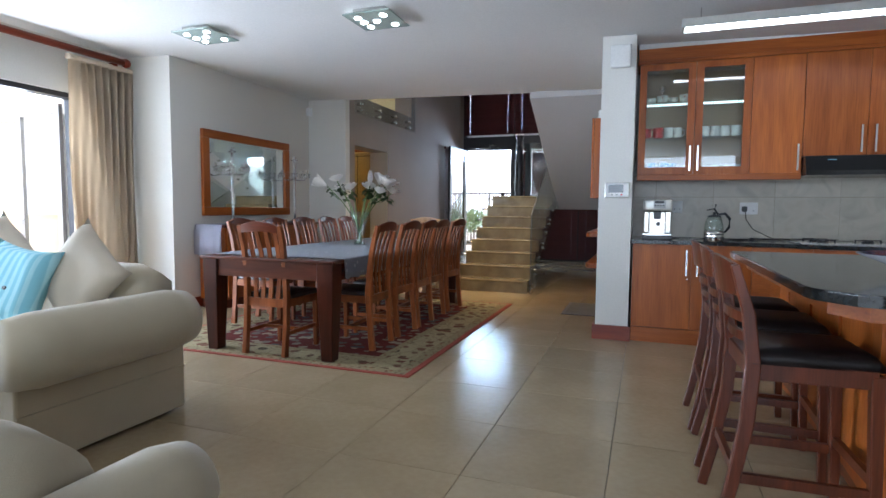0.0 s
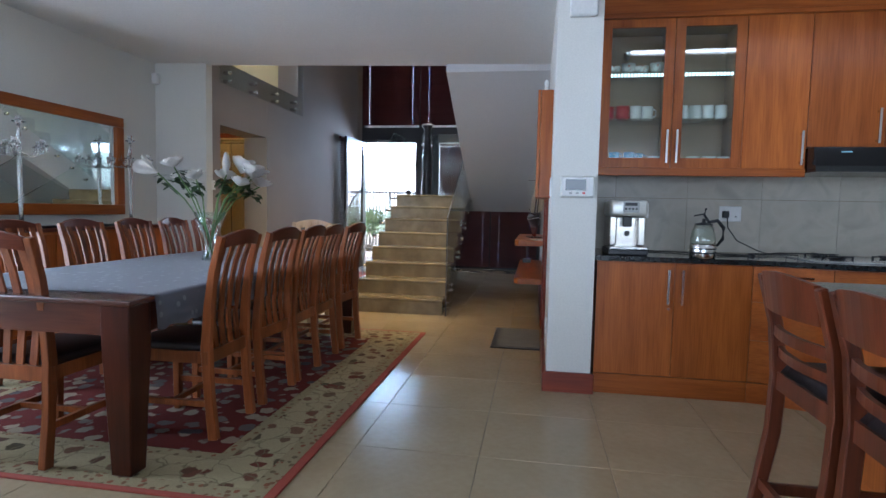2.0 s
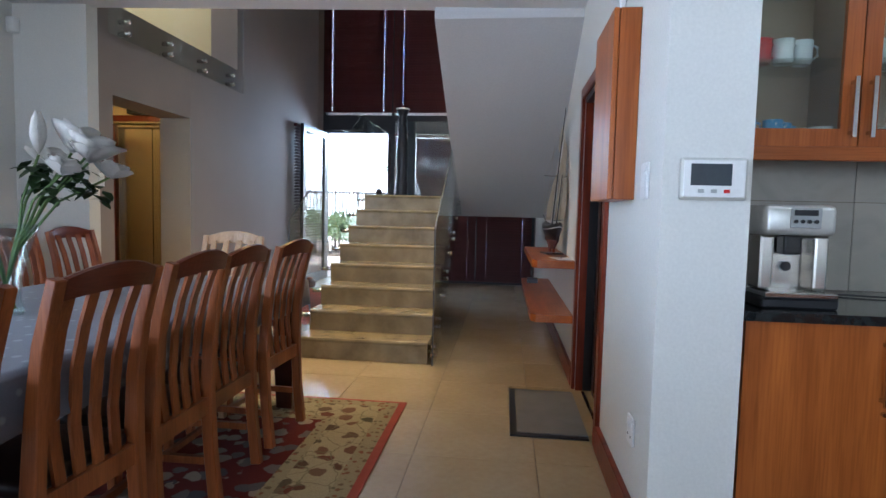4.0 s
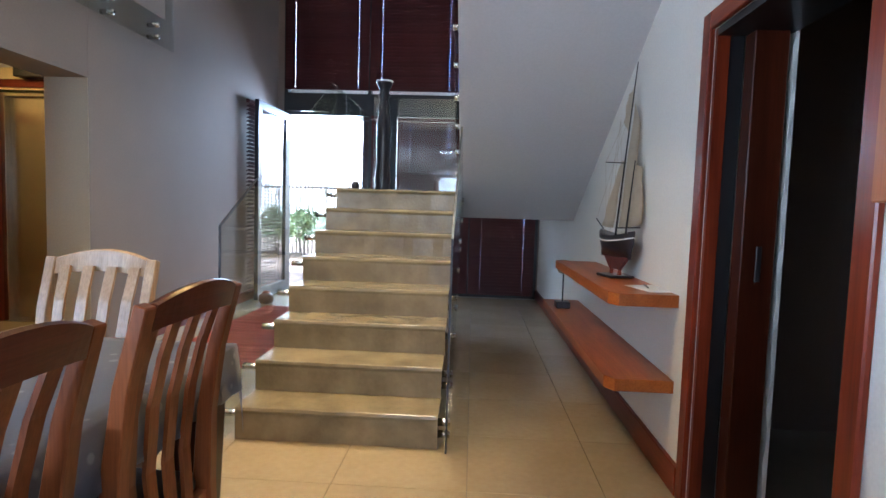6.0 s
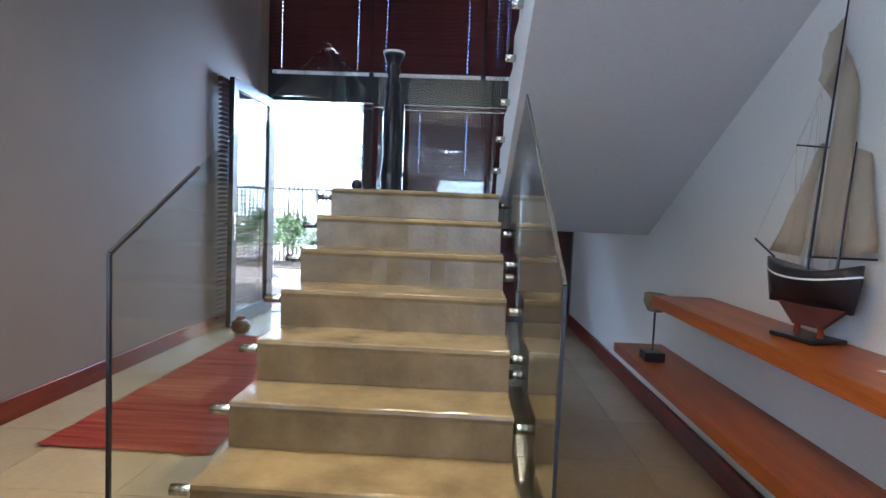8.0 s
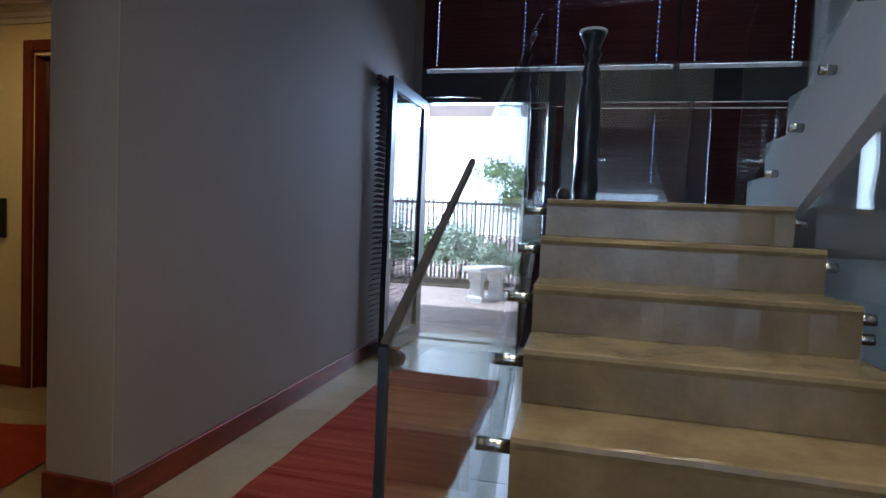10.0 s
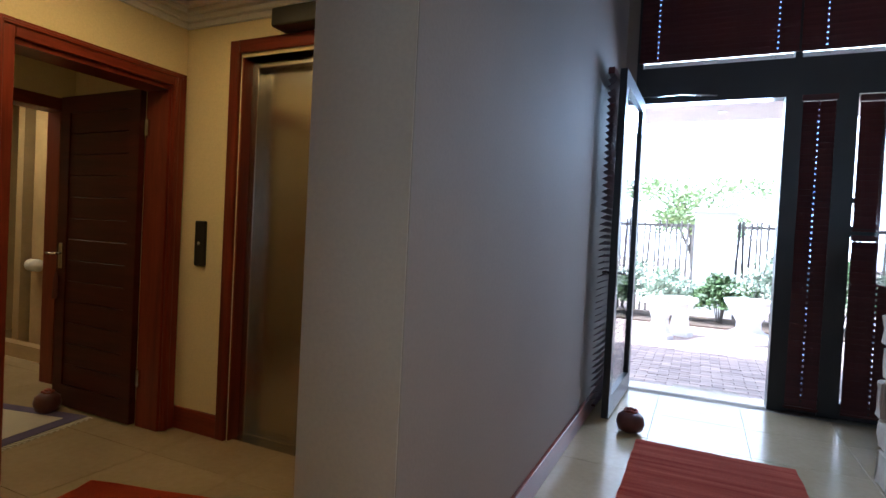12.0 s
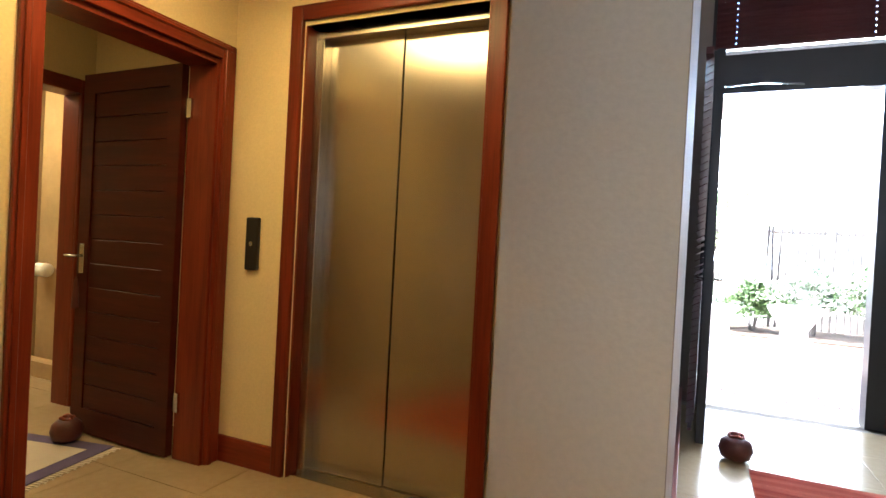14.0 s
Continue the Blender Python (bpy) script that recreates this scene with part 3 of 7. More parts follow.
# ---- dining ----
def chair(place, label, side="chair", seat="leather"):
    """A dining chair that faces +y, its back at -y."""
    c = thing("dining_chair", label, "chair", "chairs round the dining table", place)
    w, h = 0.405, 1.03
    for sx in (-1, 1):
        bm = bmesh.new()
        path = [(sx * (w / 2 - 0.02), -0.235, 0), (sx * (w / 2 - 0.02), -0.212, 0.22), (sx * (w / 2 - 0.02), -0.20, 0.46), (sx * (w / 2 - 0.025), -0.21, 0.66), (sx * (w / 2 - 0.022), -0.235, 0.83), (sx * (w / 2 - 0.020), -0.282, 1.002)]
        sweep(bm, path, 0.036, [0.048, 0.044, 0.05, 0.042, 0.036, 0.030])
        bmesh.ops.bevel(bm, geom=list(bm.edges), offset=0.003, segments=1, affect="EDGES")
        part("back_leg", bm, side, c)
        bm = sweep(bmesh.new(), [(sx * (w / 2 - 0.025), 0.20, 0), (sx * (w / 2 - 0.025), 0.20, 0.43)], [0.034, 0.044], [0.034, 0.044])
        bmesh.ops.bevel(bm, geom=list(bm.edges), offset=0.003, segments=1, affect="EDGES")
        part("front_leg", bm, side, c)
        part("side_stretcher", box(sx * (w / 2 - 0.025) - 0.01, -0.19, 0.16, sx * (w / 2 - 0.025) + 0.01, 0.19, 0.19), side, c)
    part("seat_frame", boxes([(-w / 2, -0.215, 0.375, w / 2, -0.19, 0.44), (-w / 2 + 0.02, 0.19, 0.38, w / 2 - 0.02, 0.215, 0.44), (-w / 2 + 0.005, -0.19, 0.38, -w / 2 + 0.03, 0.19, 0.44), (w / 2 - 0.03, -0.19, 0.38, w / 2 - 0.005, 0.19, 0.44)]), side, c)
    part("seat", box(-w / 2 + 0.012, -0.185, 0.43, w / 2 - 0.012, 0.225, 0.478, 0.018, 3), seat, c, "padded dark leather seat", True)
    part("middle_stretcher", box(-w / 2 + 0.035, -0.02, 0.165, w / 2 - 0.035, 0.0, 0.19), side, c)
    for k in range(4):
        x = -0.12 + 0.08 * k
        part("slat", sweep(bmesh.new(), [(x * 0.85, -0.20, 0.44), (x * 0.9, -0.187, 0.58), (x * 0.96, -0.200, 0.74), (x, -0.228, 0.86), (x * 1.05, -0.268, 0.975)], 0.036, 0.011), side, c)
    bm = bmesh.new()
    n = 14
    rings = []
    for i in range(n + 1):
        u = -1 + 2 * i / n
        x = u * (w / 2 - 0.039)
        yb = -0.285 - 0.022 * (1 - u * u)
        top = h - 0.030 * u * u
        low = 0.945 + 0.012 * (1 - u * u)
        rings.append([bm.verts.new(v) for v in ((x, yb + 0.026, low), (x, yb + 0.002, low), (x, yb - 0.012, top), (x, yb - 0.004, top + 0.004), (x, yb + 0.014, top))])
    for a, b in zip(rings, rings[1:]):
        for i in range(5):
            bm.faces.new((a[i], a[(i + 1) % 5], b[(i + 1) % 5], b[i]))
    bm.faces.new(rings[0])
    bm.faces.new(rings[-1][::-1])
    bmesh.ops.recalc_face_normals(bm, faces=bm.faces)
    part("crest_rail", bm, "chair_dark" if side == "chair" else side, c)
    return c


TX0, TX1, TY0, TY1, TZ = -2.50, -1.28, 3.08, 6.05, 0.77
UP = 0.014


def table():
    t = thing("dining_table", "long dark red-brown wooden dining table with square legs", "table", "", pose((TX0 + TX1) / 2, (TY0 + TY1) / 2, UP))
    w, l = (TX1 - TX0) / 2, (TY1 - TY0) / 2
    part("tabletop", box(-w, -l, TZ - 0.040, w, l, TZ - 0.014, 0.008, 2), "table_x", t)
    part("apron", boxes([(-w + 0.03, -l + 0.035, 0.60, w - 0.03, -l + 0.06, TZ - 0.04), (-w + 0.05, l - 0.06, 0.60, w - 0.05, l - 0.035, TZ - 0.04),
                         (-w + 0.035, -l + 0.06, 0.60, -w + 0.06, l - 0.06, TZ - 0.04), (w - 0.06, -l + 0.06, 0.60, w - 0.035, l - 0.06, TZ - 0.04)]), "table_x", t)
    for sx in (-1, 1):
        for sy in (-1, 1):
            bm = sweep(bmesh.new(), [(sx * (w - 0.085), sy * (l - 0.085), 0), (sx * (w - 0.085), sy * (l - 0.085), 0.56), (sx * (w - 0.085), sy * (l - 0.085), TZ - 0.04)], [0.095, 0.135, 0.135], [0.095, 0.135, 0.135])
            bmesh.ops.bevel(bm, geom=list(bm.edges), offset=0.005, segments=1, affect="EDGES")
            part("leg", bm, "table", t)


M["table_x"] = wood("table_wood_x", (0.05, 0.013, 0.007), (0.13, 0.035, 0.017), 0.25, "x", 0.4)
table()


def cloth_material():
    m, nt, p = nodes("table_linen")
    tc, vo = nt.nodes.new("ShaderNodeTexCoord"), nt.nodes.new("ShaderNodeTexVoronoi")
    vo.inputs["Scale"].default_value = 16
    nt.links.new(tc.outputs["Object"], vo.inputs[0])
    spots = ramp(nt, vo.outputs["Distance"], [(0.16, (0.44, 0.45, 0.50)), (0.24, (0.235, 0.24, 0.29))])
    weave = noise_at(nt, 420, (1, 1, 1), 2)
    col = mix(nt, spots, ramp(nt, weave, [(0.3, (0.82, 0.82, 0.82)), (0.7, (1, 1, 1))]), 1.0, "MULTIPLY")
    col = mix(nt, col, ramp(nt, noise_at(nt, 3), [(0.3, (0.9, 0.9, 0.92)), (0.7, (1, 1, 1))]), 1.0, "MULTIPLY")
    nt.links.new(col, p.inputs["Base Color"])
    p.inputs["Roughness"].default_value = 0.75
    p.inputs["Sheen Weight"].default_value = 0.3
    bump(nt, p, weave, 0.2, 0.001)
    return m


M["cloth"] = cloth_material()


def tablecloth():
    x0, x1, y0, y1 = TX0 - 0.006, TX1 + 0.006, TY0 + 0.14, TY1 + 0.006
    z = TZ + UP - 0.012
    bm = bmesh.new()
    drop, nx, ny = 0.155, 24, 64
    cols = [(x0 - 0.012, -drop), (x0 - 0.010, -drop * 0.5), (x0 - 0.004, -0.008)] + [(x0 + (x1 - x0) * i / nx, 0.0) for i in range(nx + 1)] + [(x1 + 0.004, -0.008), (x1 + 0.010, -drop * 0.5), (x1 + 0.012, -drop)]
    grid = []
    for j in range(ny + 2):
        y = y0 + (y1 - y0) * min(j, ny) / ny
        row = []
        for x, dz in cols:
            hang = -dz / drop
            yy, zz, xx = y, z + dz, x
            if hang > 0.4:
                s = math.sin(y * 17) * 0.5 + math.sin(y * 41 + 1) * 0.3
                xx += (0.014 * s + 0.006) * hang * (1 if x > -1.9 else -1)
                if hang > 0.9:
                    zz += 0.016 * abs(math.sin(y * 26))
            if j == ny + 1:
                yy, zz = y1 + 0.012, zz - drop
            row.append(bm.verts.new((xx, yy, zz + (0.0012 * math.sin(x * 9 + y * 5) + 0.0014))))
        grid.append(row)
    for a, b in zip(grid, grid[1:]):
        for i in range(len(a) - 1):
            bm.faces.new((a[i], a[i + 1], b[i + 1], b[i]))
    bmesh.ops.solidify(bm, geom=list(bm.faces), thickness=0.0015)
    t = thing("tablecloth", "pale grey-blue patterned tablecloth hanging over the dining table", "tablecloth")
    part("cloth", bm, "cloth", t, smooth=True)


tablecloth()
BASE = chair(pose(-1.91, 3.35, UP, 0, 0, 0), "reddish wooden slat-back dining chair at the end of the table")
for y, turn in ((3.72, 1), (4.24, -2), (4.68, 1), (5.04, 0), (5.585, -3)):
    copy_thing(BASE, pose(-1.44, y, UP, 0, 0, 90 + turn))["label"] = "reddish wooden slat-back dining chair pushed in beside the aisle"
for y, turn in ((4.17, 1), (4.71, 0), (5.25, -1), (5.77, 1), (6.25, 0)):
    copy_thing(BASE, pose(-2.72, y, UP, 0, 0, -90 + turn))["label"] = "reddish wooden slat-back dining chair beside the mirror wall"
chair(pose(-1.82, 5.925, UP, 0, 0, 180), "pale wooden slat-back dining chair at the far end of the table", "chair_pale")


def blotches(name, ground, spots, scale, lo, hi, second=None, stretch=(1, 1, 1)):
    """A woven pile with a scatter of motifs."""
    m, nt, p = nodes(name)
    tc, vo, mp = nt.nodes.new("ShaderNodeTexCoord"), nt.nodes.new("ShaderNodeTexVoronoi"), nt.nodes.new("ShaderNodeMapping")
    mp.inputs["Scale"].default_value = stretch
    vo.inputs["Scale"].default_value = scale
    wob = nt.nodes.new("ShaderNodeTexNoise")
    wob.inputs["Scale"].default_value = scale * 1.6
    nt.links.new(tc.outputs["Object"], wob.inputs[0])
    add = nt.nodes.new("ShaderNodeVectorMath")
    add.operation = "MULTIPLY_ADD"
    add.inputs[1].default_value = (0.6 / scale,) * 3
    nt.links.new(wob.outputs["Color"], add.inputs[0])
    nt.links.new(tc.outputs["Object"], add.inputs[2])
    nt.links.new(add.outputs[0], mp.inputs[0])
    nt.links.new(mp.outputs[0], vo.inputs[0])
    mask = ramp(nt, vo.outputs["Distance"], [(lo, (1, 1, 1)), (hi, (0, 0, 0))])
    pick = ramp(nt, vo.outputs["Color"], [(0.0, spots[0]), (0.35, spots[1]), (0.6, spots[2]), (0.85, spots[0])])
    col = mix(nt, ground, pick, mask)
    if second:
        v2 = nt.nodes.new("ShaderNodeTexVoronoi")
        v2.feature = "DISTANCE_TO_EDGE"
        v2.inputs["Scale"].default_value = scale * 0.8
        nt.links.new(mp.outputs[0], v2.inputs[0])
        col = mix(nt, col, second, ramp(nt, v2.outputs["Distance"], [(0.012, (0.8, 0.8, 0.8)), (0.03, (0, 0, 0))]))
    pile = noise_at(nt, 300, (1, 1, 1), 2)
    col = mix(nt, col, ramp(nt, pile, [(0.3, (0.7, 0.7, 0.7)), (0.7, (1, 1, 1))]), 1.0, "MULTIPLY")
    nt.links.new(col, p.inputs["Base Color"])
    p.inputs["Roughness"].default_value = 0.95
    p.inputs["Specular IOR Level"].default_value = 0.15
    bump(nt, p, pile, 0.4, 0.003)
    return m


M["rug_edge"] = surface("rug_red_edge", (0.26, 0.045, 0.025), 0.95, spread=0.1, scale=9, grain=300, relief=0.4)
M["rug_border"] = blotches("rug_border_wool", (0.33, 0.275, 0.16), [(0.13, 0.035, 0.02), (0.075, 0.065, 0.035), (0.17, 0.09, 0.05)], 9, 0.34, 0.40, (0.16, 0.13, 0.07))
M["rug_guard"] = blotches("rug_guard_wool", (0.28, 0.23, 0.13), [(0.18, 0.10, 0.05), (0.14, 0.11, 0.06), (0.22, 0.08, 0.04)], 26, 0.30, 0.38)
M["rug_field"] = blotches("rug_field_wool", (0.11, 0.016, 0.012), [(0.30, 0.24, 0.17), (0.06, 0.055, 0.06), (0.25, 0.20, 0.14)], 10, 0.40, 0.46, None)


def rug():
    t = thing("dining_rug", "red and beige floral wool rug under the dining table", "rug", "", pose(-1.92, 4.60, 0))
    w, l = 1.255, 1.57
    part("edge", box(-w, -l, 0, w, l, 0.010, 0.003), "rug_edge", t, "plain red outer edge")
    part("outer_guard", box(-w + 0.045, -l + 0.03, 0.004, w - 0.045, l - 0.03, 0.0113), "rug_guard", t)
    part("border", box(-w + 0.13, -l + 0.11, 0.005, w - 0.13, l - 0.11, 0.0120), "rug_border", t, "beige border with flowers")
    part("inner_guard", box(-w + 0.36, -l + 0.32, 0.005, w - 0.36, l - 0.32, 0.0127), "rug_guard", t)
    part("field", box(-w + 0.42, -l + 0.38, 0.005, w - 0.42, l - 0.38, 0.0135), "rug_field", t, "dark red field with pale flowers")


rug()


def pile_rug(name, label, place, w, l, material, fringe=False):
    t = thing(name, label, "rug", "", place)
    bm = bmesh.new()
    nx, ny = 10, 30
    rnd = random.Random(7)
    g = [[bm.verts.new(((-0.5 + i / nx) * w + (rnd.uniform(-0.005, 0.005) if i in (0, nx) else 0), (-0.5 + j / ny) * l + (rnd.uniform(-0.006, 0.006) if j in (0, ny) else 0), 0.011 + 0.0012 * math.sin(j * 1.3 + i * 0.4))) for i in range(nx + 1)] for j in range(ny + 1)]
    for j in range(ny):
        for i in range(nx):
            bm.faces.new((g[j][i], g[j][i + 1], g[j + 1][i + 1], g[j + 1][i]))
    bmesh.ops.solidify(bm, geom=list(bm.faces), thickness=0.0095)
    part("weave", bm, material, t)
    if fringe:
        bm = bmesh.new()
        for k in range(int(w / 0.02)):
            x = -w / 2 + 0.01 + 0.02 * k
            boxm(bm, x - 0.004, -l / 2 - 0.035 - rnd.uniform(0, 0.01), 0.001, x + 0.004, -l / 2 + 0.005, 0.005)
        part("fringe", bm, "cushion", t, "pale knotted fringe")
    return t


def streaked(name, a, b, k=(0.5, 9, 1)):
    m, nt, p = nodes(name)
    col = ramp(nt, noise_at(nt, 2.2, k, 6, "Object", 0.5), [(0.3, a), (0.72, b)])
    pile = noise_at(nt, 240, (1, 0.4, 1), 3)
    col = mix(nt, col, ramp(nt, pile, [(0.3, (0.7, 0.7, 0.7)), (0.7, (1, 1, 1))]), 1.0, "MULTIPLY")
    nt.links.new(col, p.inputs["Base Color"])
    p.inputs["Roughness"].default_value = 0.95
    p.inputs["Specular IOR Level"].default_value = 0.1
    bump(nt, p, pile, 0.5, 0.004)
    return m


M["red_pile"] = streaked("red_wool_pile", (0.34, 0.045, 0.028), (0.58, 0.15, 0.09))
M["orange_pile"] = streaked("orange_wool_pile", (0.46, 0.055, 0.016), (0.60, 0.095, 0.028), (1, 1, 1))
pile_rug("hall_runner", "red streaked wool runner on the hall floor beside the stairs", pose(-2.54, 9.545, 0), 0.89, 2.53, "red_pile")
pile_rug("lobby_rug", "orange-red wool rug on the lift lobby floor", pose(-4.53, 8.23, 0, 0, 0, 15), 1.15, 1.3, "orange_pile")
# bathroom door rug with a purple border
t = thing("passage_rug", "cream woven rug with a purple border and fringe, in the passage", "rug", "", pose(-6.50, 8.77, 0, 0, 0, 12))
M["purple"] = surface("purple_wool", (0.09, 0.07, 0.16), 0.95, spread=0.15, scale=8, grain=260, relief=0.4)
part("border", box(-0.45, -0.40, 0.001, 0.45, 0.40, 0.009), "purple", t, "purple woven border")
part("centre", box(-0.36, -0.31, 0.002, 0.36, 0.31, 0.011), "cushion", t, "cream woven centre")
part("fringe", boxes([(-0.49 - 0.01 * (k % 2), -0.40 + 0.02 * k, 0.001, -0.45, -0.388 + 0.02 * k, 0.005) for k in range(40)]), "cushion", t, "pale knotted fringe")
part("fringe", boxes([(0.45, -0.40 + 0.02 * k, 0.001, 0.49 + 0.01 * (k % 2), -0.388 + 0.02 * k, 0.005) for k in range(40)]), "cushion", t, "pale knotted fringe")

# ---- vase with flowers ----
def flowers():
    rnd = random.Random(12)
    v = thing("flower_vase", "flared glass vase of white roses on the dining table", "vase", "", pose(-1.95, 4.70, TZ + UP - 0.008))
    prof = [(0.050, 0.0), (0.055, 0.01), (0.042, 0.06), (0.046, 0.14), (0.075, 0.25), (0.105, 0.34)]
    bm = lathe(prof, 24, False)
    bmesh.ops.solidify(bm, geom=list(bm.faces), thickness=0.004)
    part("glass_body", bm, "glass", v, smooth=True)
    part("foot", lathe([(0.051, 0.001), (0.054, 0.008), (0.046, 0.018), (0.0, 0.019)], 24, False), "glass", v, smooth=True)
    heads = [(-0.37, 0.02, 0.62, "calla"), (-0.255, -0.02, 0.665, "rose"), (-0.10, -0.05, 0.585, "rose"), (0.125, 0.0, 0.625, "bud"), (0.24, 0.03, 0.64, "lily"), (0.31, -0.04, 0.60, "lily"),
             (0.215, -0.07, 0.55, "rose"), (0.30, -0.05, 0.62, "rose"), (0.385, 0.02, 0.55, "rose"), (-0.20, 0.14, 0.58, "rose"), (0.12, 0.16, 0.60, "rose")]
    for across, deep, hz, kind in heads:
        across *= 0.88
        hx, hy = 0.834 * across - 0.552 * deep, 0.552 * across + 0.834 * deep
        side = 1 if hx > 0 else -1
        out = Vector((hx, hy, 0)).normalized()
        part("stem", tube(bmesh.new(), [(-out.x * 0.025, -out.y * 0.025, 0.02), (out.x * 0.035, out.y * 0.035, 0.24), (hx * 0.50, hy * 0.50, 0.43), (hx, hy, hz - 0.02)], [0.006, 0.006, 0.005, 0.005], 7), "stem", v, smooth=True)
        lean = {"calla": out * 0.9 + Vector((0, 0, 0.45)), "lily": out * 0.35 + Vector((0, 0, 1)), "rose": out * 0.3 + Vector((0, 0, 1)), "bud": Vector((0, 0, 1))}[kind]
        seat = Matrix.Translation((hx, hy, hz - 0.02)) @ lean.normalized().to_track_quat("Z", "Y").to_matrix().to_4x4() @ Matrix.Scale(1.22, 4)
        bm = bmesh.new()
        layers = {"rose": ((3, 0.016, 0.052, 0.30), (4, 0.030, 0.058, 0.55), (5, 0.042, 0.056, 0.9), (6, 0.050, 0.046, 1.35)),
                  "lily": ((3, 0.045, 0.105, 1.2), (3, 0.060, 0.095, 1.9)), "bud": ((3, 0.034, 0.135, 0.02), (3, 0.036, 0.115, 0.05)), "calla": ((3, 0.046, 0.13, 1.1),)}[kind]
        for n, r, tall, flare in layers:
            for k in range(n):
                a0, half = 2 * math.pi * k / n + r * 40, math.pi / n * 1.25
                rows = []
                for q in range(6):
                    u = q / 5
                    rad = r * (math.sin(math.pi * min(0.5, u * 0.62)) + flare * 0.30 * u ** 3 - (0.75 * u ** 2 if kind == "bud" else 0.12 * u ** 2))
                    wide = half * (math.sin(math.pi * (0.12 + 0.80 * u)) ** 0.6)
                    rows.append([bm.verts.new(seat @ Vector((rad * math.cos(a0 + wide * w), rad * math.sin(a0 + wide * w), tall * u - 0.25 * tall * flare * 0.3 * u * u - 0.004 * w * w))) for w in (-1, -0.5, 0, 0.5, 1)])
                for a, b in zip(rows, rows[1:]):
                    for m in range(4):
                        bm.faces.new((a[m], a[m + 1], b[m + 1], b[m]))
        bmesh.ops.solidify(bm, geom=list(bm.faces), thickness=0.0012)
        part("flower", bm, "petal", v, "", True)
        bm = bmesh.new()
        for k in range(11):
            a = rnd.uniform(0, 6.28)
            c = Vector((hx * rnd.uniform(0.72, 0.98), hy * rnd.uniform(0.72, 0.98), hz - rnd.uniform(0.03, 0.12)))
            d, sd, L = Vector((math.cos(a), math.sin(a), rnd.uniform(-0.6, 0.25))).normalized(), Vector((-math.sin(a), math.cos(a), 0)), rnd.uniform(0.05, 0.085)
            q = [bm.verts.new(x) for x in (c, c + d * L * 0.4 + sd * 0.022, c + d * L * 0.8 + sd * 0.015 - Vector((0, 0, 0.01)), c + d * L - Vector((0, 0, 0.02)), c + d * L * 0.8 - sd * 0.015 - Vector((0, 0, 0.01)), c + d * L * 0.4 - sd * 0.022)]
            bm.faces.new(q)
        bmesh.ops.solidify(bm, geom=list(bm.faces), thickness=0.001)
        part("foliage", bm, "dark_leaf", v, kind="stuff")


M["stem"] = surface("green_stem", (0.12, 0.20, 0.06), 0.5, spread=0.15)
flowers()

# ---- mirror, sideboard, candelabra ----
mr = thing("wall_mirror", "wide mirror in a reddish wooden frame on the dining wall", "mirror", "", pose(XM, 5.51, 1.55))
for bar in ((-0.82, -0.50, 0.82, -0.40), (-0.82, 0.40, 0.82, 0.50)):
    part("frame_rail", box(0.001, bar[0], bar[1], 0.045, bar[2], bar[3], 0.008, 2), "cherry_y", mr)
for bar in ((-0.82, -0.40, -0.715, 0.40), (0.715, -0.40, 0.82, 0.40)):
    part("frame_stile", box(0.001, bar[0], bar[1], 0.045, bar[2], bar[3], 0.008, 2), "cherry", mr)
part("mirror_glass", box(0.001, -0.715, -0.40, 0.018, 0.715, 0.40), "mirror", mr)
part("bevel_strip", boxes([(0.019, -0.713, -0.398, 0.0225, 0.713, -0.375), (0.019, -0.713, 0.375, 0.0225, 0.713, 0.398), (0.019, -0.713, -0.375, 0.0225, -0.69, 0.375), (0.019, 0.69, -0.375, 0.0225, 0.713, 0.375)]), "mirror", mr)

sb = thing("sideboard", "reddish wooden sideboard standing against the dining wall", "sideboard", "", pose(-3.79, 5.55, 0))
part("body", box(-0.185, -0.93, 0.10, 0.185, 0.93, 0.92, 0.004), "cherry", sb)
part("top", box(-0.205, -0.97, 0.92, 0.215, 0.97, 0.95, 0.006, 2), "chair_dark", sb)
part("plinth", box(-0.18, -0.91, 0, 0.17, 0.91, 0.10), "chair_dark", sb)
for k in range(4):
    d = part("door", box(0.186, -0.91 + 0.4575 * k, 0.13, 0.204, -0.91 + 0.4575 * k + 0.44, 0.90, 0.004), "cherry", sb)
    part("knob", tube(bmesh.new(), [(0.204, -0.91 + 0.4575 * k + (0.40 if k % 2 == 0 else 0.04), 0.55), (0.228, -0.91 + 0.4575 * k + (0.40 if k % 2 == 0 else 0.04), 0.55)], 0.012, 10), "chrome", d, smooth=True)
rn = thing("sideboard_runner", "pale lilac cloth runner hanging over the sideboard's end", "cloth", "", pose(-3.79, 5.55, 0.951))
bm = bmesh.new()
rows = [(-1.0 + 0.008 * math.sin(9 * z), z) for z in (-0.34, -0.22, -0.10)] + [(-0.985, -0.004), (-0.97, 0.002)] + [(-0.9 + 0.2 * k, 0.003) for k in range(10)]
g = [[bm.verts.new((-0.19 + 0.38 * i / 12, y + (0.012 * math.sin(i * 1.7) * (abs(z) * 3) if z < 0 else 0), z)) for i in range(13)] for y, z in rows]
for a, b in zip(g, g[1:]):
    for i in range(12):
        bm.faces.new((a[i], a[i + 1], b[i + 1], b[i]))
bmesh.ops.solidify(bm, geom=list(bm.faces), thickness=0.0015)
M["lilac"] = surface("lilac_linen", (0.50, 0.50, 0.60), 0.85, spread=0.05, scale=6, grain=300, relief=0.2)
part("cloth", bm, "lilac", rn, smooth=True)


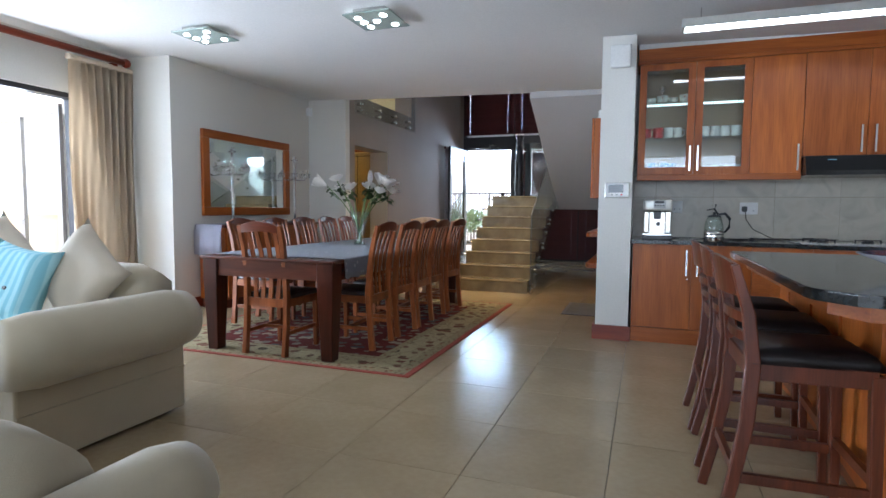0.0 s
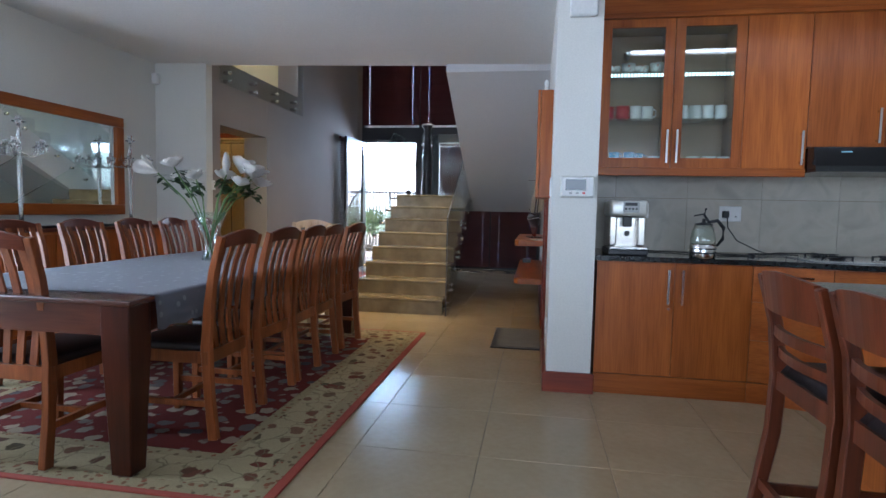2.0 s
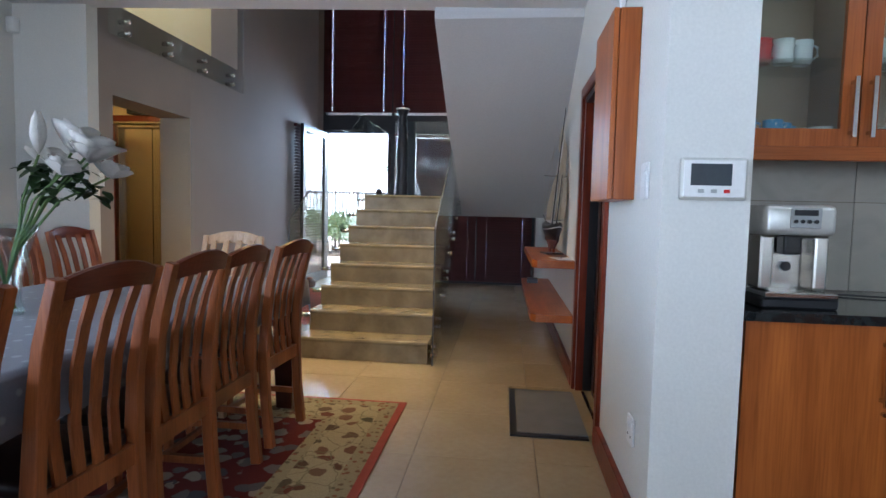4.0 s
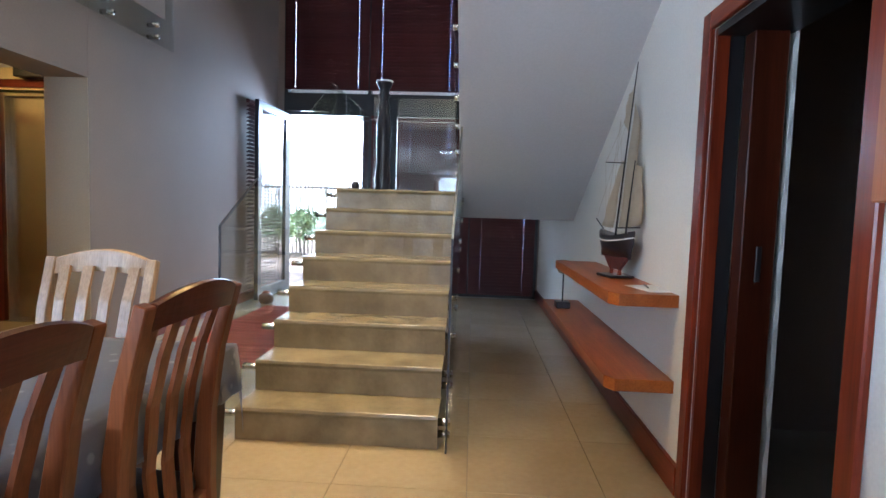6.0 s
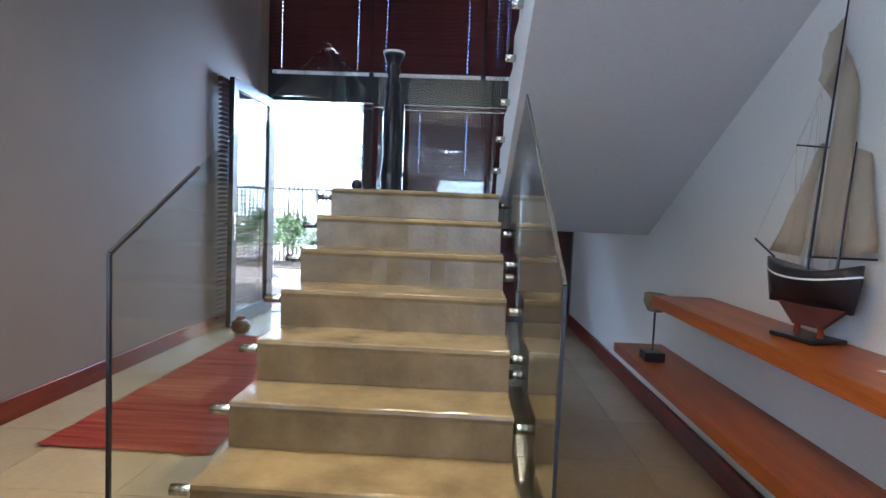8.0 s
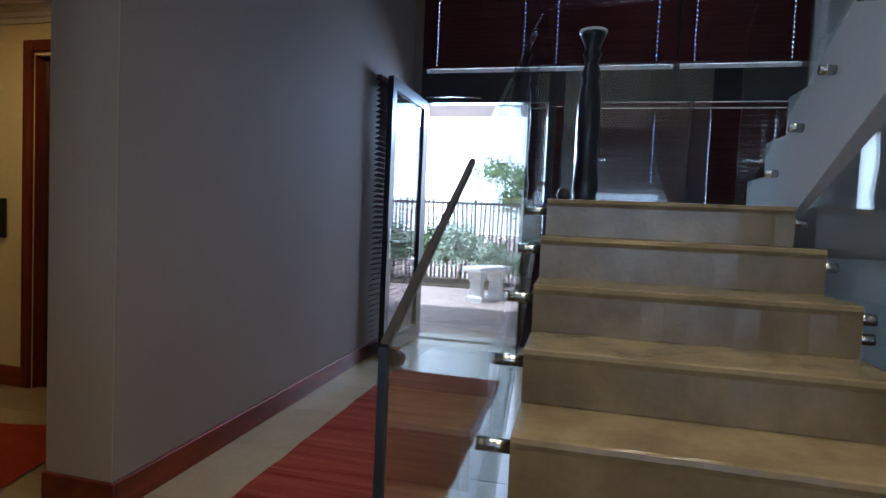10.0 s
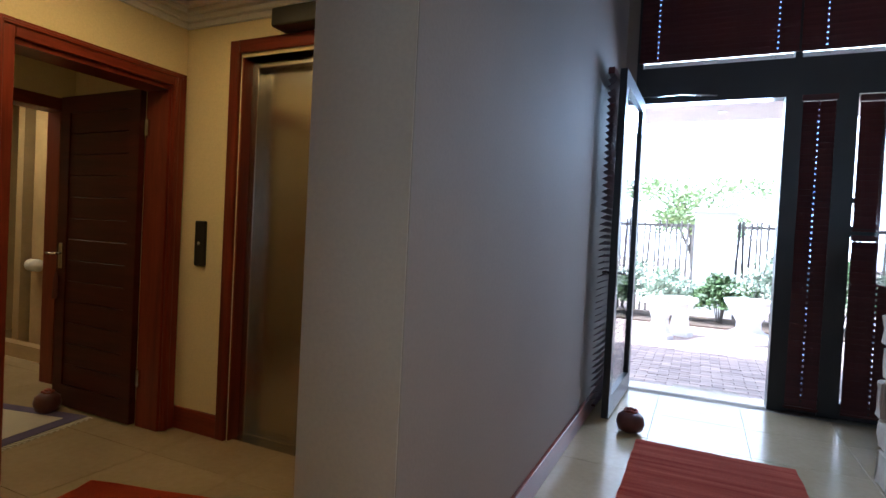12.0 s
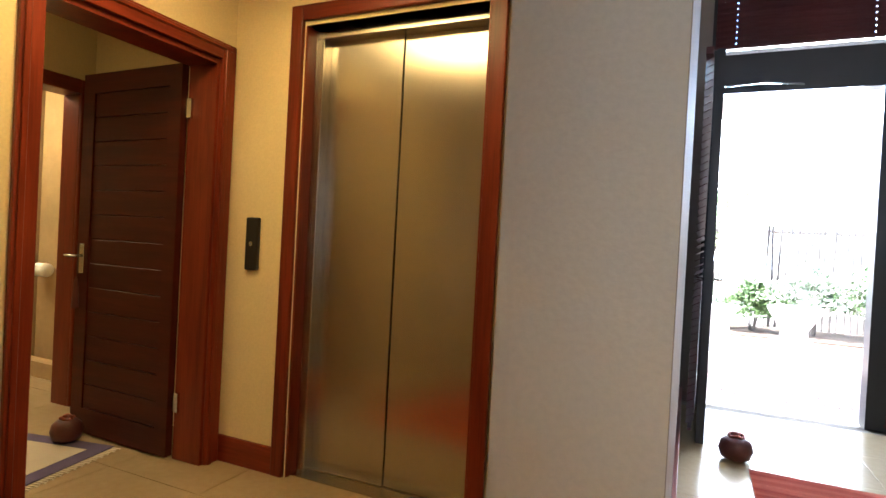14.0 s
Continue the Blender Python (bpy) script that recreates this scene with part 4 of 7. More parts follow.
def candelabra(place):
    c = thing("candelabra", "tall clear crystal candelabra with curved arms on the sideboard", "candelabra", "candelabras on the sideboard", place)
    part("base", lathe([(0.075, 0), (0.08, 0.012), (0.05, 0.022), (0.02, 0.04), (0.018, 0.06)], 20), "crystal", c, smooth=True)
    part("stem", lathe([(0.018, 0.06), (0.016, 0.20), (0.020, 0.55), (0.024, 0.58), (0.014, 0.60), (0.022, 0.64), (0.012, 0.68), (0.018, 0.74), (0.010, 0.78), (0.014, 0.83)], 12), "crystal", c, smooth=True)
    part("top_dish", lathe([(0.012, 0.83), (0.045, 0.845), (0.05, 0.855), (0.02, 0.86), (0.02, 0.89), (0.024, 0.90)], 16), "crystal", c, smooth=True)
    for k in range(5):
        a = 2 * math.pi * k / 5 + 0.3
        u = Vector((math.cos(a), math.sin(a), 0))
        arm = part("arm", tube(bmesh.new(), [u * r + Vector((0, 0, z)) for r, z in ((0.015, 0.60), (0.07, 0.575), (0.13, 0.58), (0.17, 0.61), (0.175, 0.645))], 0.008, 8), "crystal", c, smooth=True)
        bm = lathe([(0.010, 0.645), (0.042, 0.655), (0.046, 0.665), (0.018, 0.668), (0.018, 0.70), (0.022, 0.71)], 14)
        bmesh.ops.translate(bm, verts=bm.verts, vec=u * 0.175)
        part("candle_dish", bm, "crystal", arm, smooth=True)
        for q in range(4):
            w = u * 0.175 + Vector((0.04 * math.cos(q * 1.57), 0.04 * math.sin(q * 1.57), 0.628))
            bm = bmesh.new()
            bmesh.ops.create_icosphere(bm, subdivisions=1, radius=0.009, matrix=Matrix.Translation(w) @ Matrix.Diagonal((1, 1, 2.2, 1)))
            part("drop", bm, "crystal", arm)
    return c


def crystal():
    m, nt, p = nodes("crystal_glass")
    p.inputs["Base Color"].default_value = (0.92, 0.96, 0.98, 1)
    p.inputs["Roughness"].default_value = 0.03
    p.inputs["Transmission Weight"].default_value = 0.9
    p.inputs["IOR"].default_value = 1.5
    return m


M["crystal"] = crystal()
cb = candelabra(pose(-3.80, 4.98, 0.956))
copy_thing(cb, pose(-3.80, 6.22, 0.956))

# ---- living room ----
def loft(sections, closed_ends=True):
    bm = bmesh.new()
    rings = [[bm.verts.new(p) for p in s] for s in sections]
    n = len(rings[0])
    for a, b in zip(rings, rings[1:]):
        for i in range(n):
            bm.faces.new((a[i], a[(i + 1) % n], b[(i + 1) % n], b[i]))
    if closed_ends:
        bm.faces.new(rings[0][::-1])
        bm.faces.new(rings[-1])
    bmesh.ops.recalc_face_normals(bm, faces=bm.faces)
    return bm


def roll_arm(y0, y1, r=0.165, zc=0.535):
    """A rolled sofa arm along y, its panel below; local x to the outside."""
    secs = []
    for t in range(9):
        y = y0 + (y1 - y0) * t / 8
        k = 1 - 0.10 * (1 if t in (0, 8) else 0)
        secs.append([(r * k * math.cos(a), y, zc + r * k * math.sin(a)) for a in (2 * math.pi * i / 24 for i in range(24))])
    return loft(secs)


def cushion(w, h, d, puff=1.0):
    """A scatter cushion with pinched corners, standing in the xz plane."""
    bm = bmesh.new()
    n = 10
    front, back = [], []
    for sgn, store in ((-1, front), (1, back)):
        for j in range(n + 1):
            row = []
            for i in range(n + 1):
                u, v = -1 + 2 * i / n, -1 + 2 * j / n
                pinch = 1 - 0.13 * (1 - abs(v) ** 2) * abs(u) ** 3 - 0.0
                pz = 1 - 0.13 * (1 - abs(u) ** 2) * abs(v) ** 3
                thick = d / 2 * max((1 - u ** 4) * (1 - v ** 4), 0) ** 0.5
                row.append(bm.verts.new((u * w / 2 * pinch, sgn * thick * puff + 0.006 * math.sin(5 * u + 3 * v), v * h / 2 * pz)))
            store.append(row)
    for store in (front, back):
        for a, b in zip(store, store[1:]):
            for i in range(n):
                bm.faces.new((a[i], a[i + 1], b[i + 1], b[i]))
    bmesh.ops.remove_doubles(bm, verts=bm.verts, dist=0.004)
    bmesh.ops.recalc_face_normals(bm, faces=bm.faces)
    return bm


def stripes():
    m, nt, p = nodes("blue_striped_cotton")
    tc, wv = nt.nodes.new("ShaderNodeTexCoord"), nt.nodes.new("ShaderNodeTexWave")
    wv.inputs["Scale"].default_value = 6.5
    nt.links.new(tc.outputs["Object"], wv.inputs[0])
    weave = noise_at(nt, 380, (1, 1, 1), 2)
    col = ramp(nt, wv.outputs["Fac"], [(0.35, (0.24, 0.52, 0.62)), (0.6, (0.40, 0.66, 0.72))])
    col = mix(nt, col, ramp(nt, weave, [(0.3, (0.85, 0.85, 0.85)), (0.7, (1, 1, 1))]), 1.0, "MULTIPLY")
    nt.links.new(col, p.inputs["Base Color"])
    p.inputs["Roughness"].default_value = 0.9
    bump(nt, p, weave, 0.3, 0.002)
    return m


M["blue_stripe"] = stripes()


def sofa():
    s = thing("sofa", "cream cotton sofa with rolled arms and scatter cushions", "sofa", "sofas in the living area", pose(-1.62, 1.58, 0))
    part("arm", roll_arm(-0.47, 0.45), "sofa", s, "rolled arm", True)
    part("arm_panel", box(-0.10, -0.44, 0.02, 0.0, 0.46, 0.45, 0.012, 2), "sofa", s)
    part("seam_fold", box(0.0, -0.44, 0.255, 0.006, 0.46, 0.262), "sofa", s)
    part("base", box(-2.15, -0.44, 0.02, -0.10, 0.44, 0.28, 0.015, 2), "sofa", s)
    part("seat_cushion", box(-1.13, -0.46, 0.28, -0.12, 0.30, 0.45, 0.05, 3), "sofa", s, smooth=True)
    part("seat_cushion", box(-2.14, -0.46, 0.28, -1.14, 0.30, 0.45, 0.05, 3), "sofa", s, smooth=True)
    secs = []
    for t in range(13):
        x = -2.15 + 1.83 * t / 12
        drop = 0.05 if t in (0, 12) else 0.0
        secs.append([(x, 0.44 + dy, z - drop * (z > 0.6)) for dy, z in ((0.14, 0.03), (0.20, 0.4), (0.26, 0.62), (0.25, 0.74), (0.17, 0.80), (0.07, 0.78), (0.0, 0.68), (-0.08, 0.4), (-0.10, 0.1))])
    part("backrest", loft(secs), "sofa", s, "rounded padded backrest", True)
    copyarm = part("far_arm", roll_arm(-0.47, 0.45), "sofa", s, "rolled arm", True, place=Matrix.Translation((-2.25, 0, 0)))
    part("far_arm_panel", box(-2.25, -0.44, 0.02, -2.15, 0.44, 0.45, 0.012, 2), "sofa", s)
    for name, label, mat, x, y, z, w, rx, ry, rz in (("cushion", "beige square scatter cushion leaning on the sofa", "cushion", -2.23, 1.90, 0.745, 0.50, -20, 38, -8),
                                                   ("cushion", "pale blue striped scatter cushion with two buttons", "blue_stripe", -2.52, 1.72, 0.705, 0.48, -22, 8, 4),
                                                   ("cushion", "beige square scatter cushion standing on its corner", "cushion", -3.05, 1.98, 0.80, 0.46, -14, 40, 0),
                                                   ("cushion", "beige square scatter cushion at the sofa's far end", "cushion", -3.45, 1.90, 0.76, 0.46, -16, 34, 8)):
        c = thing(name, label, "cushion", "scatter cushions on the sofa", pose(x, y, z, rx, ry, rz))
        part("cover", cushion(w, w, 0.17), mat, c, smooth=True)
        if mat == "blue_stripe":
            for bx in (-0.03, 0.05):
                part("button", tube(bmesh.new(), [(bx, -0.088, -0.03), (bx, -0.080, -0.03)], 0.011, 10), "black", c, "dark button")


sofa()


def armchair():
    s = thing("sofa", "cream cotton sofa near the camera's start with a thick rolled back", "sofa", "sofas in the living area", pose(-0.62, 0.42, 0))
    secs = []
    for t in range(11):
        x = -1.7 + 1.88 * t / 10
        k = 1 if t < 10 else 0.86
        secs.append([(x, 0.20 * k * math.cos(a), 0.46 + 0.19 * k * math.sin(a)) for a in (2 * math.pi * i / 24 for i in range(24))])
    part("back_roll", loft(secs), "sofa", s, "thick rolled back", True)
    part("base", box(-1.7, -0.5, 0.02, 0.14, 0.16, 0.42, 0.03, 2), "sofa", s)
    secs = []
    for t in range(9):
        y = -0.35 + 0.72 * t / 8
        k = 1 if 0 < t < 8 else 0.85
        secs.append([(0.27 + 0.13 * k * math.cos(a), y, 0.40 + 0.13 * k * math.sin(a)) for a in (2 * math.pi * i / 20 for i in range(20))])
    part("arm", loft(secs), "sofa", s, "rolled arm", True)
    part("arm_panel", box(0.15, -0.35, 0.02, 0.30, 0.34, 0.38, 0.02, 2), "sofa", s)


armchair()


def curtain():
    c = thing("curtain", "beige linen curtain gathered beside the glazed garden doors", "curtain")
    bm = bmesh.new()
    n, rows = 90, 14
    g = []
    for j in range(rows + 1):
        z = 0.03 + (2.60 - 0.03) * j / rows
        row = []
        for i in range(n + 1):
            u = i / n
            y = 3.50 + 0.72 * u
            amp = 0.045 * (0.65 + 0.35 * math.sin(2.2 * z + 5 * u)) * (0.6 if j == rows else 1)
            row.append(bm.verts.new((-4.47 + amp * math.sin(u * 2 * math.pi * 9 + 0.35 * math.sin(2 * z)) + 0.012 * math.sin(u * 61 + z), y + 0.012 * math.sin(3 * z + 7 * u), z)))
        g.append(row)
    for a, b in zip(g, g[1:]):
        for i in range(n):
            bm.faces.new((a[i], a[i + 1], b[i + 1], b[i]))
    bmesh.ops.solidify(bm, geom=list(bm.faces), thickness=0.004)
    part("fabric", bm, "curtain", c, smooth=True)
    part("header", box(-4.50, 3.50, 2.57, -4.44, 4.22, 2.62, 0.01), "curtain", c, "stitched heading tape")
    r = thing("curtain_pole", "dark red wooden curtain pole over the garden doors", "curtain pole")
    part("pole", tube(bmesh.new(), [(-4.43, -3.0, 2.665), (-4.43, 4.10, 2.665)], 0.034, 14), "redwood_y", r, smooth=True)
    bm = lathe([(0.012, -0.04), (0.04, -0.03), (0.048, 0), (0.04, 0.03), (0.012, 0.04)], 16)
    bmesh.ops.rotate(bm, verts=bm.verts, matrix=Matrix.Rotation(radians(90), 3, "X"))
    bmesh.ops.translate(bm, verts=bm.verts, vec=(-4.43, 4.12, 2.665))
    part("end_knob", bm, "redwood_y", r, smooth=True)
    for y in (-1.5, 1.3, 4.0):
        part("bracket", box(-4.62, y - 0.02, 2.61, -4.43, y + 0.02, 2.64), "redwood", r)


curtain()


def garden_doors():
    w = tagged(new("window_garden"), "wide dark-framed garden door opening, its glazed leaf folded out", "", "", "structure")
    M["grey_frame"] = surface("grey_aluminium", (0.26, 0.24, 0.23), 0.4, 0.3, spread=0.05)
    part("head_frame", box(-4.80, -0.4, 2.23, -4.66, 3.75, 2.28), "frame", w)
    part("sill_track", box(-4.80, -0.4, 0.0, -4.66, 3.75, 0.02), "frame", w)
    part("jamb_frame", box(-4.80, 3.70, 0.02, -4.66, 3.75, 2.23), "frame", w)
    leaf = part("leaf_frame", boxes([(-0.78, -0.02, 0.03, -0.70, 0.02, 2.2), (-0.08, -0.02, 0.03, 0.0, 0.02, 2.2), (-0.70, -0.02, 0.03, -0.08, 0.02, 0.16), (-0.70, -0.02, 2.10, -0.08, 0.02, 2.2)]), "grey_frame", w, place=pose(-4.86, 3.70, 0, 0, 0, -6))
    part("pane", box(-0.70, -0.004, 0.16, -0.08, 0.004, 2.10), "window_glass", leaf)
    part("handle", tube(bmesh.new(), [(-0.74, -0.02, 1.0), (-0.74, -0.07, 1.0), (-0.62, -0.07, 1.0)], 0.009, 8), "chrome", leaf)


garden_doors()

# terrace wall beyond the garden doors
built("wall_terrace", box(-9.6, -4.0, -0.06, -9.4, 5.0, 1.0), "white_wall", "low white terrace wall")
built("window_back", boxes([(-2.2, -6.15, 0, -2.12, -6.05, 2.4), (-0.4, -6.15, 0, -0.32, -6.05, 2.4), (1.4, -6.15, 0, 1.48, -6.05, 2.4), (3.12, -6.15, 0, 3.2, -6.05, 2.4)]), "frame", "dark frame of a wide glazed opening")


def ceiling_light(place):
    t = thing("ceiling_light", "square frosted glass ceiling light with six small lamps", "ceiling light", "ceiling lights", place)
    part("back_plate", box(-0.14, -0.14, -0.03, 0.14, 0.14, 0.0, 0.004), "chrome", t)
    part("glass_plate", box(-0.20, -0.20, -0.060, 0.20, 0.20, -0.050, 0.003), "plate_glass", t, "greenish frosted glass plate")
    for i, (x, y) in enumerate(((-0.11, -0.11), (0.11, -0.11), (-0.11, 0.11), (0.11, 0.11), (0, 0), (-0.11, 0.0))):
        part("spotlight", tube(bmesh.new(), [(x, y, -0.050), (x, y, -0.068)], 0.026, 14), "lamp", t, "bright round lamp")
    return t


M["plate_glass"] = surface("frosted_green_glass", (0.36, 0.44, 0.41), 0.15, spread=0.05, relief=0.0)
cl = ceiling_light(pose(-2.95, 3.69, ceiling_at(-3.0)))
copy_thing(cl, pose(-1.24, 3.69, ceiling_at(-1.29)))

# ---- kitchen ----
KF = 5.06   # face of the wall cabinets
M["carcass"] = surface("cabinet_lining", (0.33, 0.22, 0.13), 0.5, spread=0.08)
M["led"] = glow("led_strip_light", (0.75, 0.95, 0.92), 0.9)


def bar_handle(parent, x, y, z0, z1, vertical=True):
    bm = bmesh.new()
    if vertical:
        boxm(bm, x - 0.007, y - 0.034, z0, x + 0.007, y - 0.024, z1)
        boxm(bm, x - 0.006, y - 0.024, z0 + 0.012, x + 0.006, y, z0 + 0.024)
        boxm(bm, x - 0.006, y - 0.024, z1 - 0.024, x + 0.006, y, z1 - 0.012)
    else:
        boxm(bm, x, y - 0.034, z0 - 0.006, x + z1, y - 0.024, z0 + 0.006)
        boxm(bm, x + 0.02, y - 0.024, z0 - 0.005, x + 0.032, y, z0 + 0.005)
        boxm(bm, x + z1 - 0.032, y - 0.024, z0 - 0.005, x + z1 - 0.02, y, z0 + 0.005)
    finish(bm)
    return part("handle", bm, "chrome", parent, "satin steel bar handle")


def wall_cabinet_glass():
    c = thing("wall_cabinet", "cherry wall cabinet with two glass doors, half full of mugs", "cabinet", "wall cabinets of the kitchen")
    x0, x1, z0, z1 = 0.73, 1.64, 1.48, 2.47
    part("body", boxes([(x0, KF + 0.02, z0, x0 + 0.018, 5.42, z1), (x1 - 0.018, KF + 0.02, z0, x1, 5.42, z1), (x0 + 0.018, KF + 0.02, z0, x1 - 0.018, 5.42, z0 + 0.058), (x0 + 0.018, KF + 0.02, z1 - 0.018, x1 - 0.018, 5.42, z1),
                        (x0 + 0.018, 5.405, z0 + 0.058, x1 - 0.018, 5.42, z1 - 0.018), (1.19, KF + 0.02, z0 + 0.058, 1.208, 5.405, z1 - 0.018)]), "carcass", c)
    for z in (1.82, 2.14):
        part("shelf", box(x0 + 0.018, KF + 0.06, z - 0.008, x1 - 0.018, 5.40, z, 0.001), "glass", c, "glass shelf")
    part("led_strip", boxes([(x0 + 0.05 + 0.022 * k, KF + 0.055, 2.100, x0 + 0.062 + 0.022 * k, KF + 0.07, 2.118) for k in range(37)]), "led", c, "row of small lights under the shelf")
    for a, b in ((x0, 1.197), (1.200, x1)):
        d = part("door", boxes([(a + 0.001, KF, z0, a + 0.062, KF + 0.02, z1), (b - 0.062, KF, z0, b - 0.001, KF + 0.02, z1), (a + 0.062, KF, z0, b - 0.062, KF + 0.02, z0 + 0.065), (a + 0.062, KF, z1 - 0.062, b - 0.062, KF + 0.02, z1)]), "cherry", c, "glazed cherry wood door")
        part("pane", box(a + 0.06, KF + 0.009, z0 + 0.063, b - 0.06, KF + 0.013, z1 - 0.06), "glass", d)
        bar_handle(d, b - 0.03 if a < 1 else a + 0.03, KF, 1.51, 1.73)
    return c


def mug(place, mat, r=0.04, h=0.095, label="white china mug on a glass cabinet shelf"):
    m = thing("mug", label, "mug", "mugs in the cabinet", place)
    bm = lathe([(r * 0.8, 0.001), (r * 0.92, 0.01), (r, h), (r - 0.004, h), (r * 0.85, 0.01), (0.001, 0.008)], 18, False)
    part("cup", bm, mat, m, smooth=True)
    part("grip", tube(bmesh.new(), [(r * 0.95, 0, h * 0.85), (r * 1.45, 0, h * 0.75), (r * 1.5, 0, h * 0.4), (r * 0.95, 0, h * 0.2)], 0.005, 7), mat, m, smooth=True)
    return m


wall_cabinet_glass()
white_mug = mug(pose(0.99, 5.22, 1.821), "china")
red_mug = mug(pose(0.90, 5.22, 1.821), "red", 0.046, 0.095, "red glazed mug on a glass cabinet shelf")
copy_thing(red_mug, pose(0.80, 5.24, 1.821))
copy_thing(white_mug, pose(1.07, 5.24, 1.821))
for k in range(4):
    copy_thing(white_mug, pose(1.295 + 0.085 * k, 5.22, 1.821, 0, 0, 10 * k) @ Matrix.Diagonal((1, 1, 1, 1)))
for k in range(3):
    copy_thing(white_mug, pose(1.25 + 0.085 * k, 5.33, 1.821, 0, 0, 30))
M["blue_glaze"] = blotches("blue_glaze", (0.10, 0.30, 0.55), [(0.7, 0.75, 0.8), (0.6, 0.7, 0.8), (0.1, 0.3, 0.6)], 60, 0.2, 0.3)
blue_cup = mug(pose(0.85, 5.18, 1.539), "blue_glaze", 0.036, 0.055, "small blue patterned cup at the cabinet's bottom")
copy_thing(blue_cup, pose(0.95, 5.18, 1.539))
copy_thing(blue_cup, pose(1.02, 5.26, 1.539))
M["orange_glaze"] = blotches("orange_flower_glaze", (0.72, 0.70, 0.66), [(0.6, 0.12, 0.04), (0.6, 0.15, 0.05), (0.72, 0.70, 0.66)], 45, 0.25, 0.35)
for k, x in enumerate((0.83, 0.93, 1.02, 1.12)):
    t = thing("flowered_bowl", "small white bowl with orange flowers on the top shelf", "bowl", "bowls on the cabinet's top shelf", pose(x, 5.23, 2.141))
    part("bowl", lathe([(0.02, 0.0), (0.04, 0.015), (0.048, 0.05 + 0.02 * (k % 2)), (0.044, 0.05 + 0.02 * (k % 2)), (0.035, 0.016), (0.001, 0.006)], 18, False), "orange_glaze", t, smooth=True)
for k in range(4):
    t = thing("saucer_stack", "short stack of white saucers at the cabinet's bottom", "saucers", "saucers in the cabinet", pose(1.27 + 0.10 * k if k else 1.12, 5.17, 1.539))
    part("saucers", lathe([(0.02, 0), (0.045, 0.01), (0.042, 0.012), (0.045, 0.018), (0.042, 0.02), (0.046, 0.026), (0.0, 0.02)], 18, False), "china", t, smooth=True)
fun = thing("glass_funnel", "small steel sundae cup on a thin stem", "cup", "", pose(0.93, 5.32, 2.141))
part("stem_cup", lathe([(0.03, 0), (0.004, 0.01), (0.004, 0.12), (0.022, 0.13), (0.028, 0.17)], 14, False), "chrome", fun, smooth=True)


def plain_cabinet(x0, x1, z0, z1, label, handles, splits=1, y=KF):
    c = thing("wall_cabinet", label, "cabinet", "wall cabinets of the kitchen")
    part("body", box(x0 + 0.001, y + 0.021, z0, x1 - 0.001, 5.42, z1), "cherry", c)
    w = (x1 - x0) / splits
    for k in range(splits):
        d = part("door", box(x0 + w * k + 0.0015, y, z0, x0 + w * (k + 1) - 0.0015, y + 0.02, z1, 0.0015), "cherry", c, "flat cherry veneer door")
        bar_handle(d, handles[k], y, z0 + 0.02, z0 + 0.24)
    return c


plain_cabinet(1.642, 2.03, 1.48, 2.47, "cherry wood wall cabinet with one flat door", [1.995])
plain_cabinet(2.032, 2.93, 1.62, 2.47, "cherry wood wall cabinet with two flat doors over the black hood", [2.435, 2.53], 2)
plain_cabinet(2.932, 3.8, 1.48, 2.47, "cherry wood wall cabinet with two flat doors beside the hood", [3.33, 3.40], 2)
plain_cabinet(3.802, 4.98, 1.48, 2.47, "cherry wood wall cabinet with two flat doors at the corner", [4.35, 4.43], 2)
tr = thing("cabinet_cornice", "cherry wood cornice board along the top of the wall cabinets", "cornice")
part("moulding", box(0.71, KF - 0.03, 2.462, 4.99, 5.42, 2.495, 0.006, 2), "cherry_x", tr)
part("fascia", box(0.715, KF - 0.012, 2.495, 4.99, 5.42, 2.60), "cherry_x", tr)
part("infill", box(0.715, KF - 0.008, 2.60, 4.99, 5.42, CEIL), "ceiling", tr, "white painted strip up to the ceiling")
lr = thing("light_rail", "cherry wood light rail below the wall cabinets", "rail")
part("rail", box(0.73, KF - 0.012, 1.425, 2.03, KF + 0.02, 1.479, 0.004), "cherry_x", lr)
part("rail_beyond_hood", box(2.932, KF - 0.012, 1.425, 4.98, KF + 0.02, 1.479, 0.004), "cherry_x", lr)
hd = thing("cooker_hood", "slim black glass cooker hood under the wall cabinets", "hood")
part("hood_body", prism([(5.42, 1.47), (4.93, 1.47), (4.93, 1.49), (4.97, 1.61), (5.42, 1.61)], "x", 2.035, 2.925), "black_gloss", hd)
part("hood_lip", box(2.035, 4.92, 1.452, 2.925, 5.42, 1.468), "black_gloss", hd)
part("indicator", box(2.19, 4.955, 1.575, 2.25, 4.962, 1.582), "blue", hd, "faint blue display")

# base units: the run swings forward at the hob
front = [(0.72, 4.765), (1.65, 4.765), (1.80, 4.74), (2.0, 4.665), (2.3, 4.605), (2.8, 4.585), (3.3, 4.625), (3.6, 4.685), (4.98, 4.765)]


def run_y(x, off=0.0):
    for (xa, ya), (xb, yb) in zip(front, front[1:]):
        if xa <= x <= xb:
            return ya + (yb - ya) * (x - xa) / (xb - xa) + off
    return 4.765 + off


def curved_slab(x0, x1, z0, z1, off, thick=None, steps=10):
    xs = [x0 + (x1 - x0) * k / steps for k in range(steps + 1)]
    f = [(x, run_y(x, off)) for x in xs]
    b = [(x, run_y(x, off) + thick) for x in xs] if thick else [(x, 5.42) for x in (x0, x1)]
    return prism(f + b[::-1], "z", z0, z1)


